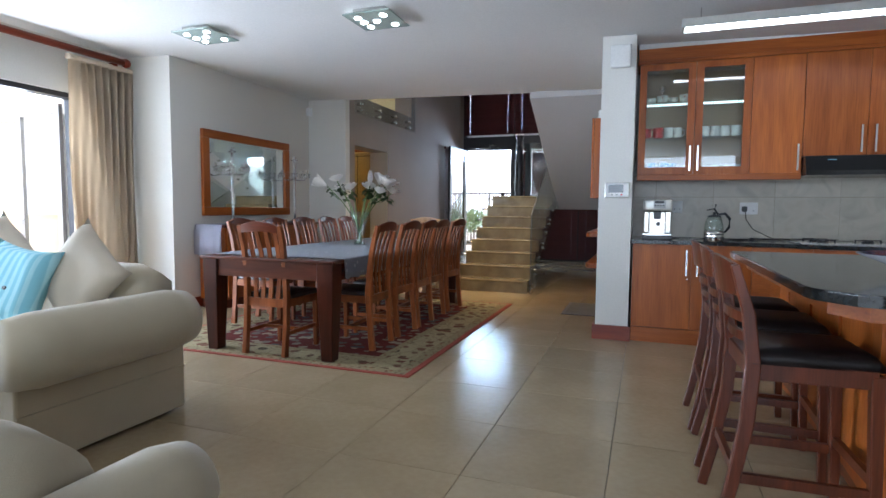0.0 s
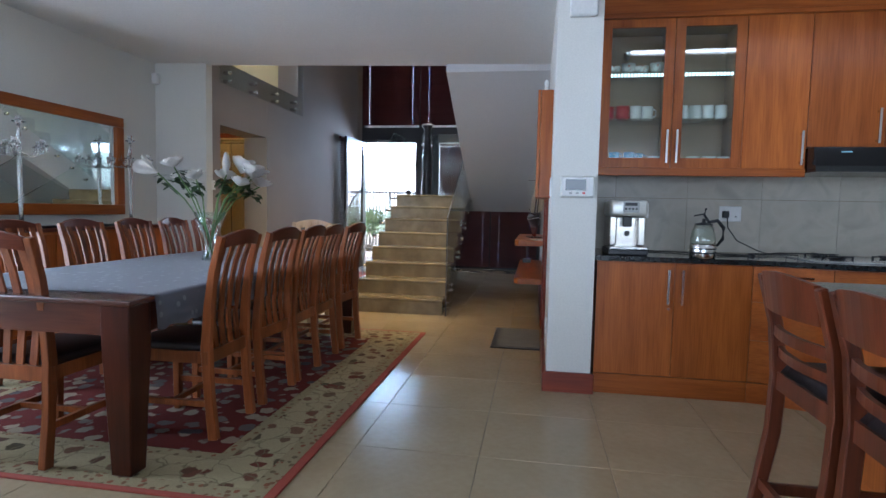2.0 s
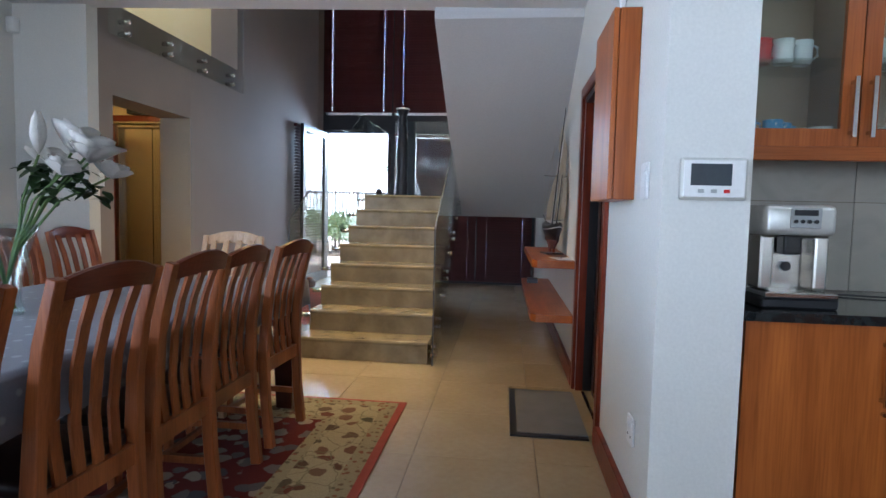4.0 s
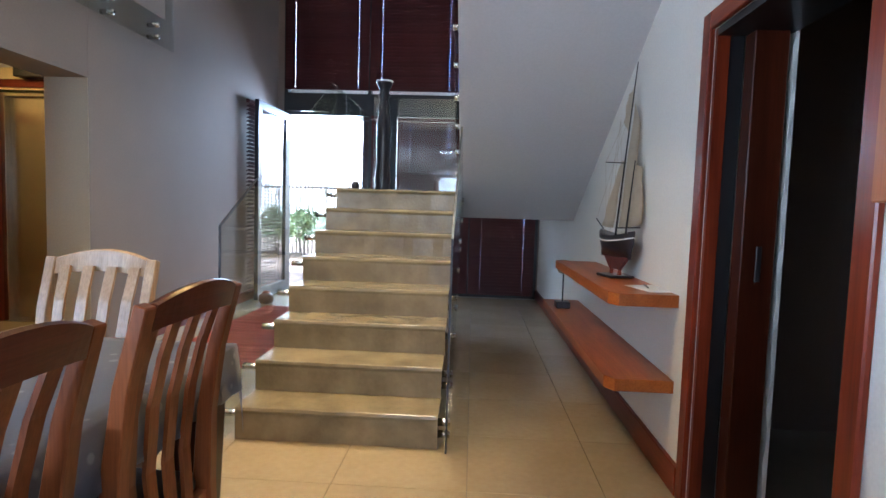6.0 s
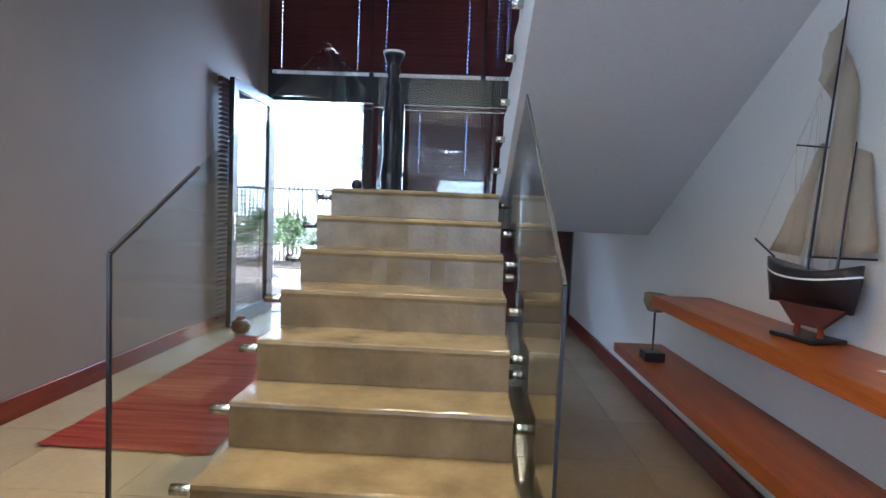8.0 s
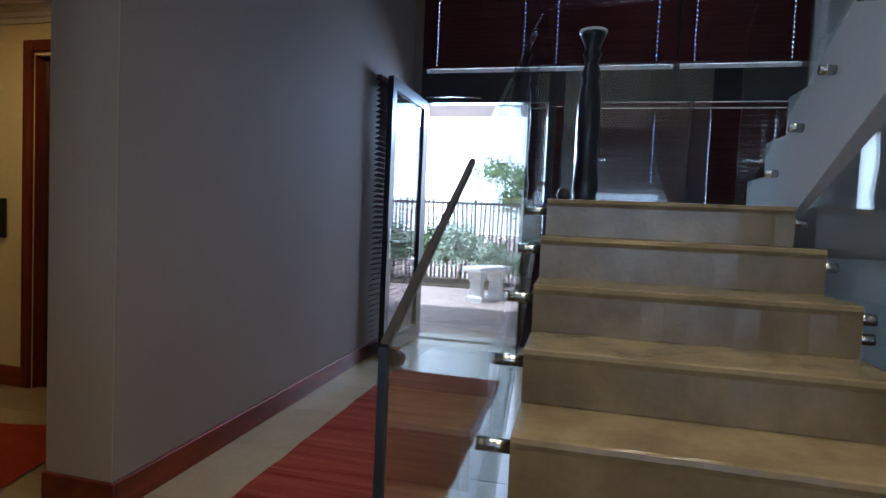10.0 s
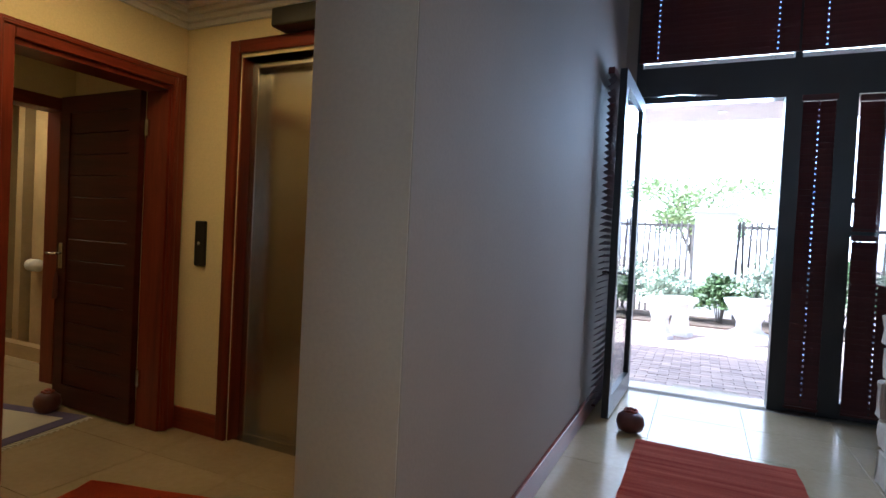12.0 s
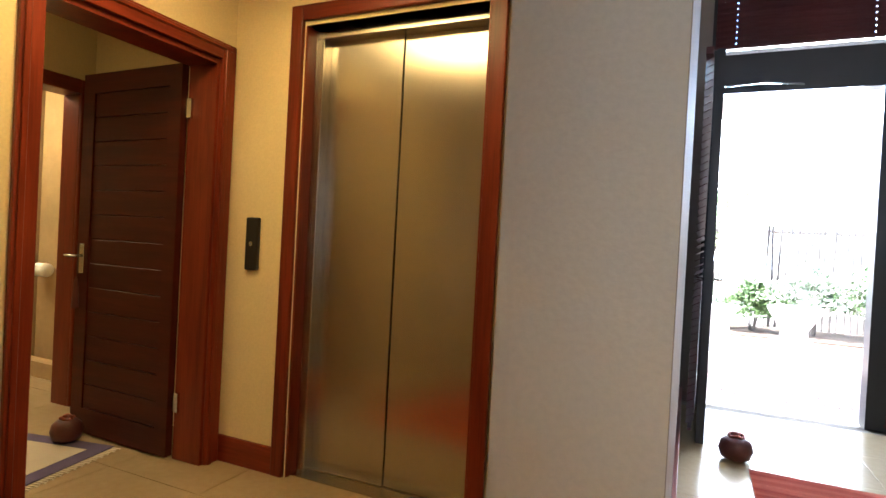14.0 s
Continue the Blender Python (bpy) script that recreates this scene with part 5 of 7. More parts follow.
for x0, x1, kind in ((0.72, 1.65, "doors"), (1.652, 2.05, "drawers"), (2.052, 2.95, "drawers"), (2.952, 3.9, "doors"), (3.902, 4.98, "doors")):
    c = thing("base_cabinet", "cherry wood base cabinet with two doors" if kind == "doors" else "cherry wood drawer cabinet under the hob", "cabinet", "base cabinets of the kitchen")
    part("body", curved_slab(x0 + 0.001, x1 - 0.001, 0.13, 0.865, 0.022), "cherry", c)
    part("plinth", curved_slab(x0, x1, 0.0, 0.128, 0.006, 0.5), "cherry_x", c)
    if kind == "doors":
        m = (x0 + x1) / 2 + (0.01 if x0 < 1 else 0)
        for a, b, hx in ((x0 + 0.001, m - 0.0015, m - 0.04), (m + 0.0015, x1 - 0.001, m + 0.045)):
            d = part("door", curved_slab(a, b, 0.135, 0.862, 0.0, 0.02, 4), "cherry", c, "flat cherry veneer door")
            bar_handle(d, hx, run_y(hx), 0.60, 0.82)
        if x0 < 1:
            part("lock", tube(bmesh.new(), [(m - 0.03, 4.765, 0.57), (m - 0.03, 4.753, 0.57)], 0.008, 10), "chrome", c)
    else:
        zs = [0.135, 0.40, 0.64, 0.862]
        for za, zb in zip(zs, zs[1:]):
            d = part("drawer", curved_slab(x0 + 0.001, x1 - 0.001, za, zb - 0.003, 0.0, 0.02, 6), "cherry_x", c, "flat cherry veneer drawer front")
            if za > 0.5:
                bar_handle(d, (x0 + x1) / 2 - 0.13, run_y((x0 + x1) / 2) - 0.006, zb - 0.06, 0.26, False)
wt = thing("worktop", "polished black granite worktop on the base cabinets", "worktop")
part("slab", curved_slab(0.705, 4.98, 0.866, 0.898, -0.03, None, 40), "granite", wt)
sp = built("wall_splashback", box(0.70, 5.424, 0.898, 4.99, 5.434, 1.49), "grout", "grey-beige tiled splashback")


def tile_wall_material():
    m, nt, p = nodes("splashback_tile")
    big = noise_at(nt, 5, (1, 1, 1), 6, "Object", 0.8)
    col = ramp(nt, big, [(0.3, (0.38, 0.35, 0.29)), (0.55, (0.49, 0.45, 0.37)), (0.75, (0.45, 0.40, 0.32))])
    oi = nt.nodes.new("ShaderNodeObjectInfo")
    col = mix(nt, col, ramp(nt, oi.outputs["Random"], [(0, (0.9, 0.9, 0.9)), (1, (1, 1, 1))]), 1.0, "MULTIPLY")
    nt.links.new(col, p.inputs["Base Color"])
    p.inputs["Roughness"].default_value = 0.35
    return m


M["splash"] = tile_wall_material()
hb = thing("hob", "slim black hob with a white surround in the worktop", "hob")
part("surround", box(1.98, 4.72, 0.899, 2.86, 5.22, 0.906, 0.002), "steel_white", hb, "pale steel surround")
for x, y in ((2.16, 4.86), (2.16, 5.08), (2.50, 4.97), (2.72, 4.86)):
    b = part("burner", lathe([(0.04, 0.906), (0.045, 0.915), (0.03, 0.922), (0, 0.924)], 16, False), "black", hb)
    b.matrix_basis = Matrix.Translation((x, y, 0))
    part("pan_support", boxes([(x - 0.09, y - 0.005, 0.924, x + 0.09, y + 0.005, 0.932), (x - 0.005, y - 0.09, 0.924, x + 0.005, y + 0.09, 0.932), (x - 0.09, y - 0.005, 0.906, x - 0.08, y + 0.005, 0.924), (x + 0.08, y - 0.005, 0.906, x + 0.09, y + 0.005, 0.924)]), "black", hb)


def coffee_machine():
    c = thing("coffee_machine", "silver coffee machine with a black base on the granite worktop", "coffee machine", "", pose(0.915, 5.0, 0.899))
    part("base", box(-0.125, -0.18, 0, 0.125, 0.16, 0.035, 0.006), "black", c, "black drip base")
    part("drip_tray", box(-0.12, -0.185, 0.036, 0.12, -0.03, 0.055, 0.004), "chrome", c)
    part("back_body", box(-0.115, -0.03, 0.036, 0.115, 0.16, 0.25, 0.012, 2), "steel", c)
    part("side_column", box(-0.115, -0.12, 0.056, -0.065, -0.03, 0.25, 0.01, 2), "steel", c)
    part("side_column", box(0.065, -0.12, 0.056, 0.115, -0.03, 0.25, 0.01, 2), "steel", c)
    part("head", box(-0.12, -0.15, 0.25, 0.12, 0.16, 0.355, 0.02, 3), "steel_light", c, "pale silver head with the controls", True)
    part("panel", box(-0.035, -0.156, 0.275, 0.065, -0.149, 0.345, 0.002), "panel_grey", c)
    part("display", box(-0.025, -0.160, 0.318, 0.05, -0.155, 0.338), "black", c, "small dark display")
    for k in range(4):
        part("button", tube(bmesh.new(), [(-0.02 + 0.022 * k, -0.162, 0.298), (-0.02 + 0.022 * k, -0.155, 0.298)], 0.007, 8), "black", c)
    part("spout", box(-0.03, -0.11, 0.18, 0.03, -0.05, 0.25, 0.008, 2), "black", c, "black coffee spout")
    part("knob", tube(bmesh.new(), [(0.01, -0.03, 0.135), (0.01, -0.045, 0.135)], 0.018, 12), "black", c)


coffee_machine()


def kettle():
    k = thing("kettle", "glass kettle with a steel base and black handle on the worktop", "kettle", "", pose(1.36, 4.80, 0.899))
    part("steel_base", lathe([(0.075, 0), (0.078, 0.01), (0.078, 0.075), (0.074, 0.085), (0, 0.085)], 24), "chrome", k, "polished steel base", True)
    for z in (0.028, 0.055):
        part("band", lathe([(0.079, z), (0.080, z + 0.004), (0.079, z + 0.008)], 24, False), "black", k)
    bm = lathe([(0.074, 0.085), (0.076, 0.11), (0.068, 0.16), (0.052, 0.205)], 24, False)
    bmesh.ops.solidify(bm, geom=list(bm.faces), thickness=0.003)
    part("glass_body", bm, "glass", k, smooth=True)
    part("lid", lathe([(0.053, 0.205), (0.05, 0.215), (0.012, 0.222), (0.010, 0.245), (0, 0.247)], 20, False), "black", k, smooth=True)
    part("handle", tube(bmesh.new(), [(0.02, 0, 0.222), (0.08, 0, 0.235), (0.118, 0, 0.19), (0.115, 0, 0.12), (0.082, 0, 0.075)], [0.008, 0.012, 0.012, 0.011, 0.008], 8), "black", k, "curved black handle", True)
    part("lid_lever", tube(bmesh.new(), [(0.03, 0, 0.225), (0.0, 0, 0.27), (0.01, 0, 0.31)], 0.008, 8), "black", k)
    part("spout", tube(bmesh.new(), [(0.0, 0, 0.275), (-0.06, 0, 0.262)], 0.005, 6), "black", k)


kettle()


def socket(place, w=0.15, label="white double wall socket"):
    s = thing("wall_socket", label, "socket", "sockets and switches", place)
    part("plate", box(-w / 2, -0.010, -0.055, w / 2, 0, 0.055, 0.004), "white", s)
    for x in (-w / 4, w / 4):
        part("rocker", box(x - 0.012, -0.014, 0.012, x + 0.012, -0.010, 0.038, 0.001), "white", s)
        part("pin_hole", tube(bmesh.new(), [(x, -0.0115, -0.02), (x, -0.010, -0.02)], 0.005, 8), "black", s)
    return s


sk = socket(pose(1.71, 5.423, 1.18))
part("plug", box(-0.06, -0.045, -0.03, -0.015, -0.014, 0.02, 0.008, 2), "black", sk, "black plug")
socket(pose(1.10, 5.423, 1.19), 0.09, "white single wall socket behind the coffee machine")
socket(pose(XR - 0.001, 4.98, 0.38, 0, 0, -90), 0.09, "white wall socket low on the corridor wall")
cbl = thing("power_cable", "thin black power cable trailing along the worktop", "cable")
part("cable", tube(bmesh.new(), [(1.68, 5.385, 1.165), (1.685, 5.37, 1.08), (1.74, 5.34, 0.99), (1.86, 5.28, 0.925), (1.92, 5.20, 0.905), (1.70, 5.10, 0.904), (1.50, 4.99, 0.904), (1.42, 4.86, 0.905)], 0.004, 6), "black", cbl, smooth=True)
part("cable_along_wall", tube(bmesh.new(), [(1.05, 5.30, 0.904), (1.35, 5.20, 0.904), (1.75, 5.12, 0.904), (2.0, 5.32, 0.912), (2.4, 5.33, 0.912)], 0.004, 6), "black", cbl, smooth=True)
tv = thing("trivet", "black wire pan stand on the worktop", "trivet", "", pose(1.80, 4.86, 0.899, 0, 0, 12))
bm = bmesh.new()
for k in range(5):
    tube(bm, [(-0.12 + 0.055 * k, -0.05, 0.03), (-0.12 + 0.055 * k, 0.06, 0.03)], 0.003, 6)
for yy in (-0.05, 0.06):
    tube(bm, [(-0.13, yy, 0.0), (-0.13, yy, 0.03), (0.12, yy, 0.03), (0.12, yy, 0.0)], 0.003, 6)
part("wires", bm, "black", tv)
bn = part("knob", lathe([(0.001, 0), (0.02, 0.004), (0.024, 0.022), (0.012, 0.036), (0, 0.038)], 12, False), "black", tv)
bn.matrix_basis = Matrix.Translation((-0.16, -0.02, 0))


def island():
    i = thing("kitchen_island", "kitchen island with a dark polished granite top and cherry wood sides", "island")
    out = [(1.335, 3.62), (1.335, 1.86), (1.345, 1.80), (1.44, 1.68), (1.50, 1.665), (2.75, 1.665), (2.75, 3.62)]
    bm = prism(out, "z", 0.858, 0.898)
    bmesh.ops.bevel(bm, geom=[e for e in bm.edges if abs(e.verts[0].co.z - e.verts[1].co.z) < 1e-4], offset=0.005, segments=2, affect="EDGES")
    part("top", bm, "granite", i, "polished black granite top")
    part("body", prism([(1.62, 3.52), (1.62, 2.3), (1.60, 1.95), (1.66, 1.82), (2.65, 1.82), (2.65, 3.52)], "z", 0.10, 0.857), "cherry", i)
    for y in (1.98, 2.42, 2.86, 3.30):
        part("side_panel", box(1.605, y - 0.0, 0.14, 1.62, y + 0.40 if y < 3.2 else 3.5, 0.84, 0.002), "cherry", i, "upright cherry veneer panel")
    part("apron", prism([(1.42, 3.54), (1.42, 1.90), (1.50, 1.76), (1.62, 1.74), (1.62, 3.54)], "z", 0.80, 0.857), "cherry_y", i)
    part("plinth", box(1.66, 1.86, 0, 2.6, 3.5, 0.10), "chair_dark", i)


island()
bw = thing("fruit_bowl", "wide white bowl with a deep blue inside on the island", "bowl", "", pose(1.86, 2.33, 0.899))
bm = lathe([(0.06, 0), (0.065, 0.008), (0.14, 0.05), (0.225, 0.085), (0.228, 0.088)], 32, False)
part("outside", bm, "china", bw, "white outside", True)
part("inside", lathe([(0.229, 0.0885), (0.222, 0.090), (0.14, 0.056), (0.06, 0.012), (0, 0.010)], 32, False), "blue_inside", bw, "dark blue glazed inside", True)


def stool(place):
    """A bar stool that faces +x, its back at -x."""
    s = thing("bar_stool", "dark wooden bar stool with a padded leather seat, at the island", "bar stool", "bar stools at the island", place)
    Y = Vector((0, 1, 0))
    for sy in (-1, 1):
        bm = sweep(bmesh.new(), [(-0.205, sy * 0.195, 0), (-0.165, sy * 0.195, 0.18), (-0.125, sy * 0.195, 0.42), (-0.115, sy * 0.195, 0.62), (-0.135, sy * 0.195, 0.80), (-0.185, sy * 0.195, 0.97)], 0.034, [0.036, 0.04, 0.046, 0.048, 0.04, 0.026], Y)
        bmesh.ops.bevel(bm, geom=list(bm.edges), offset=0.004, segments=1, affect="EDGES")
        part("back_leg", bm, "stool", s)
        bm = sweep(bmesh.new(), [(0.27, sy * 0.185, 0), (0.25, sy * 0.185, 0.62)], 0.036, [0.032, 0.042], Y)
        bmesh.ops.bevel(bm, geom=list(bm.edges), offset=0.004, segments=1, affect="EDGES")
        part("front_leg", bm, "stool", s)
        part("side_rail", box(-0.12, sy * 0.19 - 0.011, 0.575, 0.25, sy * 0.19 + 0.011, 0.635), "stool", s)
        part("side_stretcher", box(-0.16, sy * 0.19 - 0.010, 0.20, 0.26, sy * 0.19 + 0.010, 0.235), "stool", s)
    part("front_stretcher", box(0.25, -0.18, 0.24, 0.272, 0.18, 0.275), "stool", s)
    part("back_stretcher", box(-0.165, -0.18, 0.22, -0.145, 0.18, 0.255), "stool", s)
    part("front_rail", box(0.235, -0.18, 0.575, 0.258, 0.18, 0.635), "stool", s)
    part("back_rail", box(-0.128, -0.18, 0.575, -0.106, 0.18, 0.635), "stool", s)
    bm = bmesh.new()
    n = 12
    top = []
    for j in range(n + 1):
        row = []
        for i in range(n + 1):
            u, v = -1 + 2 * i / n, -1 + 2 * j / n
            edge = max(abs(u), abs(v))
            row.append(bm.verts.new((0.085 + 0.205 * u, 0.205 * v * (1 - 0.04 * u), 0.632 + 0.055 * (1 - edge ** 5) ** 0.5 if edge < 1 else 0.632)))
        top.append(row)
    for a, b in zip(top, top[1:]):
        for i in range(n):
            bm.faces.new((a[i], a[i + 1], b[i + 1], b[i]))
    bmesh.ops.solidify(bm, geom=list(bm.faces), thickness=0.006)
    part("seat", bm, "leather", s, "dark padded leather seat", True)
    for z0, z1, x in ((0.86, 0.975, -0.175), (0.765, 0.80, -0.145), (0.695, 0.725, -0.128)):
        secs = []
        for t in range(9):
            u = -1 + t / 4
            bow = -0.030 * (1 - u * u)
            arch = 0.018 * (1 - u * u) if z0 > 0.8 else 0
            y = u * 0.18
            lean = -0.02 if z0 > 0.8 else 0
            secs.append([(x + bow, y, z0), (x + bow + 0.018, y, z0), (x + bow + 0.018 + lean, y, z1 + arch), (x + bow + lean, y, z1 + arch)])
        part("back_slat" if z0 < 0.8 else "crest_rail", loft(secs), "stool", s)
    return s


st = stool(pose(1.28, 2.96, 0))
copy_thing(st, pose(1.285, 2.51, 0, 0, 0, -2))
copy_thing(st, pose(1.285, 1.97, 0, 0, 0, 2))

tl = thing("tube_light", "long white fluorescent ceiling light with two tubes over the island", "ceiling light", "", pose(0, 0, 0))
part("housing", boxes([(1.02, 4.110, 2.520, 3.0, 4.270, 2.545), (1.02, 4.110, 2.485, 3.0, 4.117, 2.520), (1.02, 4.263, 2.485, 3.0, 4.270, 2.520), (1.02, 4.117, 2.485, 1.04, 4.263, 2.520)]), "steel_light", tl)
for y in (4.152, 4.228):
    part("tube", tube(bmesh.new(), [(1.05, y, 2.500), (2.98, y, 2.500)], 0.013, 10), "tube", tl, "lit fluorescent tube")
for x in (1.15, 2.8):
    part("hanger", tube(bmesh.new(), [(x, 4.190, 2.545), (x, 4.190, ceiling_at(x) + 0.01)], 0.004, 6), "chrome", tl)

# ---- pillar and corridor ----
ic = thing("intercom_panel", "white wall intercom with a dark screen on the pillar", "intercom", "", pose(0.575, 4.734, 1.328))
part("case", box(-0.105, -0.022, -0.068, 0.105, 0, 0.068, 0.008, 2), "steel_light", ic)
part("face", box(-0.096, -0.026, -0.06, 0.096, -0.022, 0.06, 0.002), "white", ic)
part("screen", box(-0.074, -0.029, -0.022, 0.052, -0.026, 0.048), "screen", ic, "dark grey screen")
for k in range(3):
    part("button", box(-0.05 + 0.04 * k, -0.029, -0.046, -0.032 + 0.04 * k, -0.026, -0.034), "red" if k == 2 else "panel_grey", ic)
ab = thing("alarm_box", "white plastic alarm box high on the pillar", "alarm box", "", pose(0.575, 4.734, 2.47))
part("case", box(-0.085, -0.05, -0.095, 0.085, 0, 0.095, 0.012, 2), "white", ab, smooth=False)
part("lid_line", box(-0.075, -0.052, -0.085, 0.075, -0.05, 0.085, 0.001), "white", ab)
se = thing("motion_sensor", "small white motion sensor in the ceiling corner", "sensor", "", pose(XM + 0.04, YS - 0.04, 2.58))
part("case", box(-0.035, -0.035, -0.06, 0.035, 0.035, 0.06, 0.015, 2), "white", se, smooth=True)
sw = thing("light_switch", "white wall plate with four rocker switches in the corridor", "switch", "sockets and switches", pose(XR, 4.95, 1.34))
part("plate", box(-0.008, -0.05, -0.075, 0, 0.05, 0.06, 0.003), "white", sw)
for k in range(4):
    part("rocker", box(-0.012, -0.035, -0.062 + 0.029 * k, -0.008, 0.035, -0.036 + 0.029 * k, 0.001), "white", sw)
s2 = thing("light_switch", "white wall switch on the taupe hall wall", "switch", "sockets and switches", pose(XL, 7.01, 1.40))
part("plate", box(0, -0.035, -0.055, 0.008, 0.035, 0.055, 0.003), "white", s2)
part("rocker", box(0.008, -0.014, -0.03, 0.012, 0.014, 0.03, 0.001), "white", s2)

kb = thing("key_cabinet", "narrow cherry wood box cabinet on the corridor wall", "cabinet", "", pose(XR, 5.34, 1.268))
part("body", box(-0.085, -0.215, 0, -0.001, 0.215, 0.755, 0.003), "cherry", kb)
part("door", box(-0.108, -0.217, 0.0, -0.087, 0.217, 0.755, 0.003), "cherry", kb, "flat cherry veneer door")
wo = thing("white_ornament", "small white upright ornament on top of the key cabinet", "ornament", "", pose(XR - 0.05, 5.28, 2.024))
part("ornament", lathe([(0.018, 0), (0.022, 0.01), (0.012, 0.05), (0.018, 0.08), (0.006, 0.10)], 12), "china", wo, smooth=True)

# sliding door to the store room
dr = tagged(new("door_store"), "reddish wooden frame of an open sliding door in the corridor", "", "", "structure")
for y0, y1 in ((5.66, 5.735), (6.66, 6.735)):
    part("casing", box(XR - 0.022, y0, 0, XR + 0.001, y1, 2.055, 0.005), "redwood", dr)
part("head_casing", box(XR - 0.022, 5.735, 1.98, XR + 0.001, 6.66, 2.055, 0.005), "redwood_y", dr)
part("far_jamb", box(XR + 0.001, 6.638, 0, 0.47, 6.66, 1.98), "redwood", dr)
part("near_jamb", box(XR + 0.001, 5.72, 0, 0.69, 5.735, 1.98), "redwood", dr)
part("seal_channel", box(0.47, 6.644, 0, 0.53, 6.66, 1.98), "black", dr, "dark channel of the sliding door")
part("track_head", box(XR + 0.001, 5.735, 1.95, 0.69, 6.638, 1.98), "black", dr)
part("track_floor", boxes([(0.455, 5.735, 0.001, 0.475, 6.60, 0.008), (0.52, 5.735, 0.001, 0.53, 6.60, 0.008)]), "chrome", dr)
lf = part("leaf", box(0.53, 6.56, 0.01, 0.66, 6.64, 1.95, 0.004), "table", dr, "dark red edge of the sliding door leaf")
part("pull", box(0.585, 6.552, 0.98, 0.607, 6.559, 1.12, 0.003), "black", lf)
part("near_leaf", box(0.545, 5.737, 0.01, 0.585, 5.80, 1.93, 0.003), "darkdoor", dr)
part("stone_edge", loft([[(0.684 + 0.004 * math.sin(z * 23), 6.575 + 0.006 * math.sin(z * 31), z), (0.70, 6.575, z), (0.70, 6.64, z), (0.684, 6.64, z)] for z in [0.01 + 0.075 * k for k in range(27)]]), "wall", dr, "rough pale edge")

mt = thing("door_mat", "grey door mat with a black rubber border in the corridor", "mat")
part("border", box(-0.03, 5.77, 0.001, 0.39, 6.57, 0.010, 0.003), "black", mt, "black rubber border")
M["mat_grey"] = surface("grey_mat_pile", (0.16, 0.155, 0.15), 0.95, spread=0.1, scale=6, grain=260, relief=0.5)
part("mat_body", box(0.01, 5.81, 0.005, 0.39, 6.53, 0.013), "mat_grey", mt)

for z, x, y0, y1, ch in ((0.871, 0.115, 6.87, 8.56, 0.06), (0.474, 0.115, 6.87, 9.20, 0.06)):
    s = thing("wall_shelf", "thick cherry wood floating shelf on the corridor wall", "shelf", "shelves in the corridor")
    bm = prism([(XR, y0), (x + ch * 0.6, y0), (x, y0 + ch), (x, y1), (XR, y1)], "z", z - 0.058, z)
    bmesh.ops.bevel(bm, geom=list(bm.edges), offset=0.002, segments=1, affect="EDGES")
    part("board", bm, "cherry_y", s)


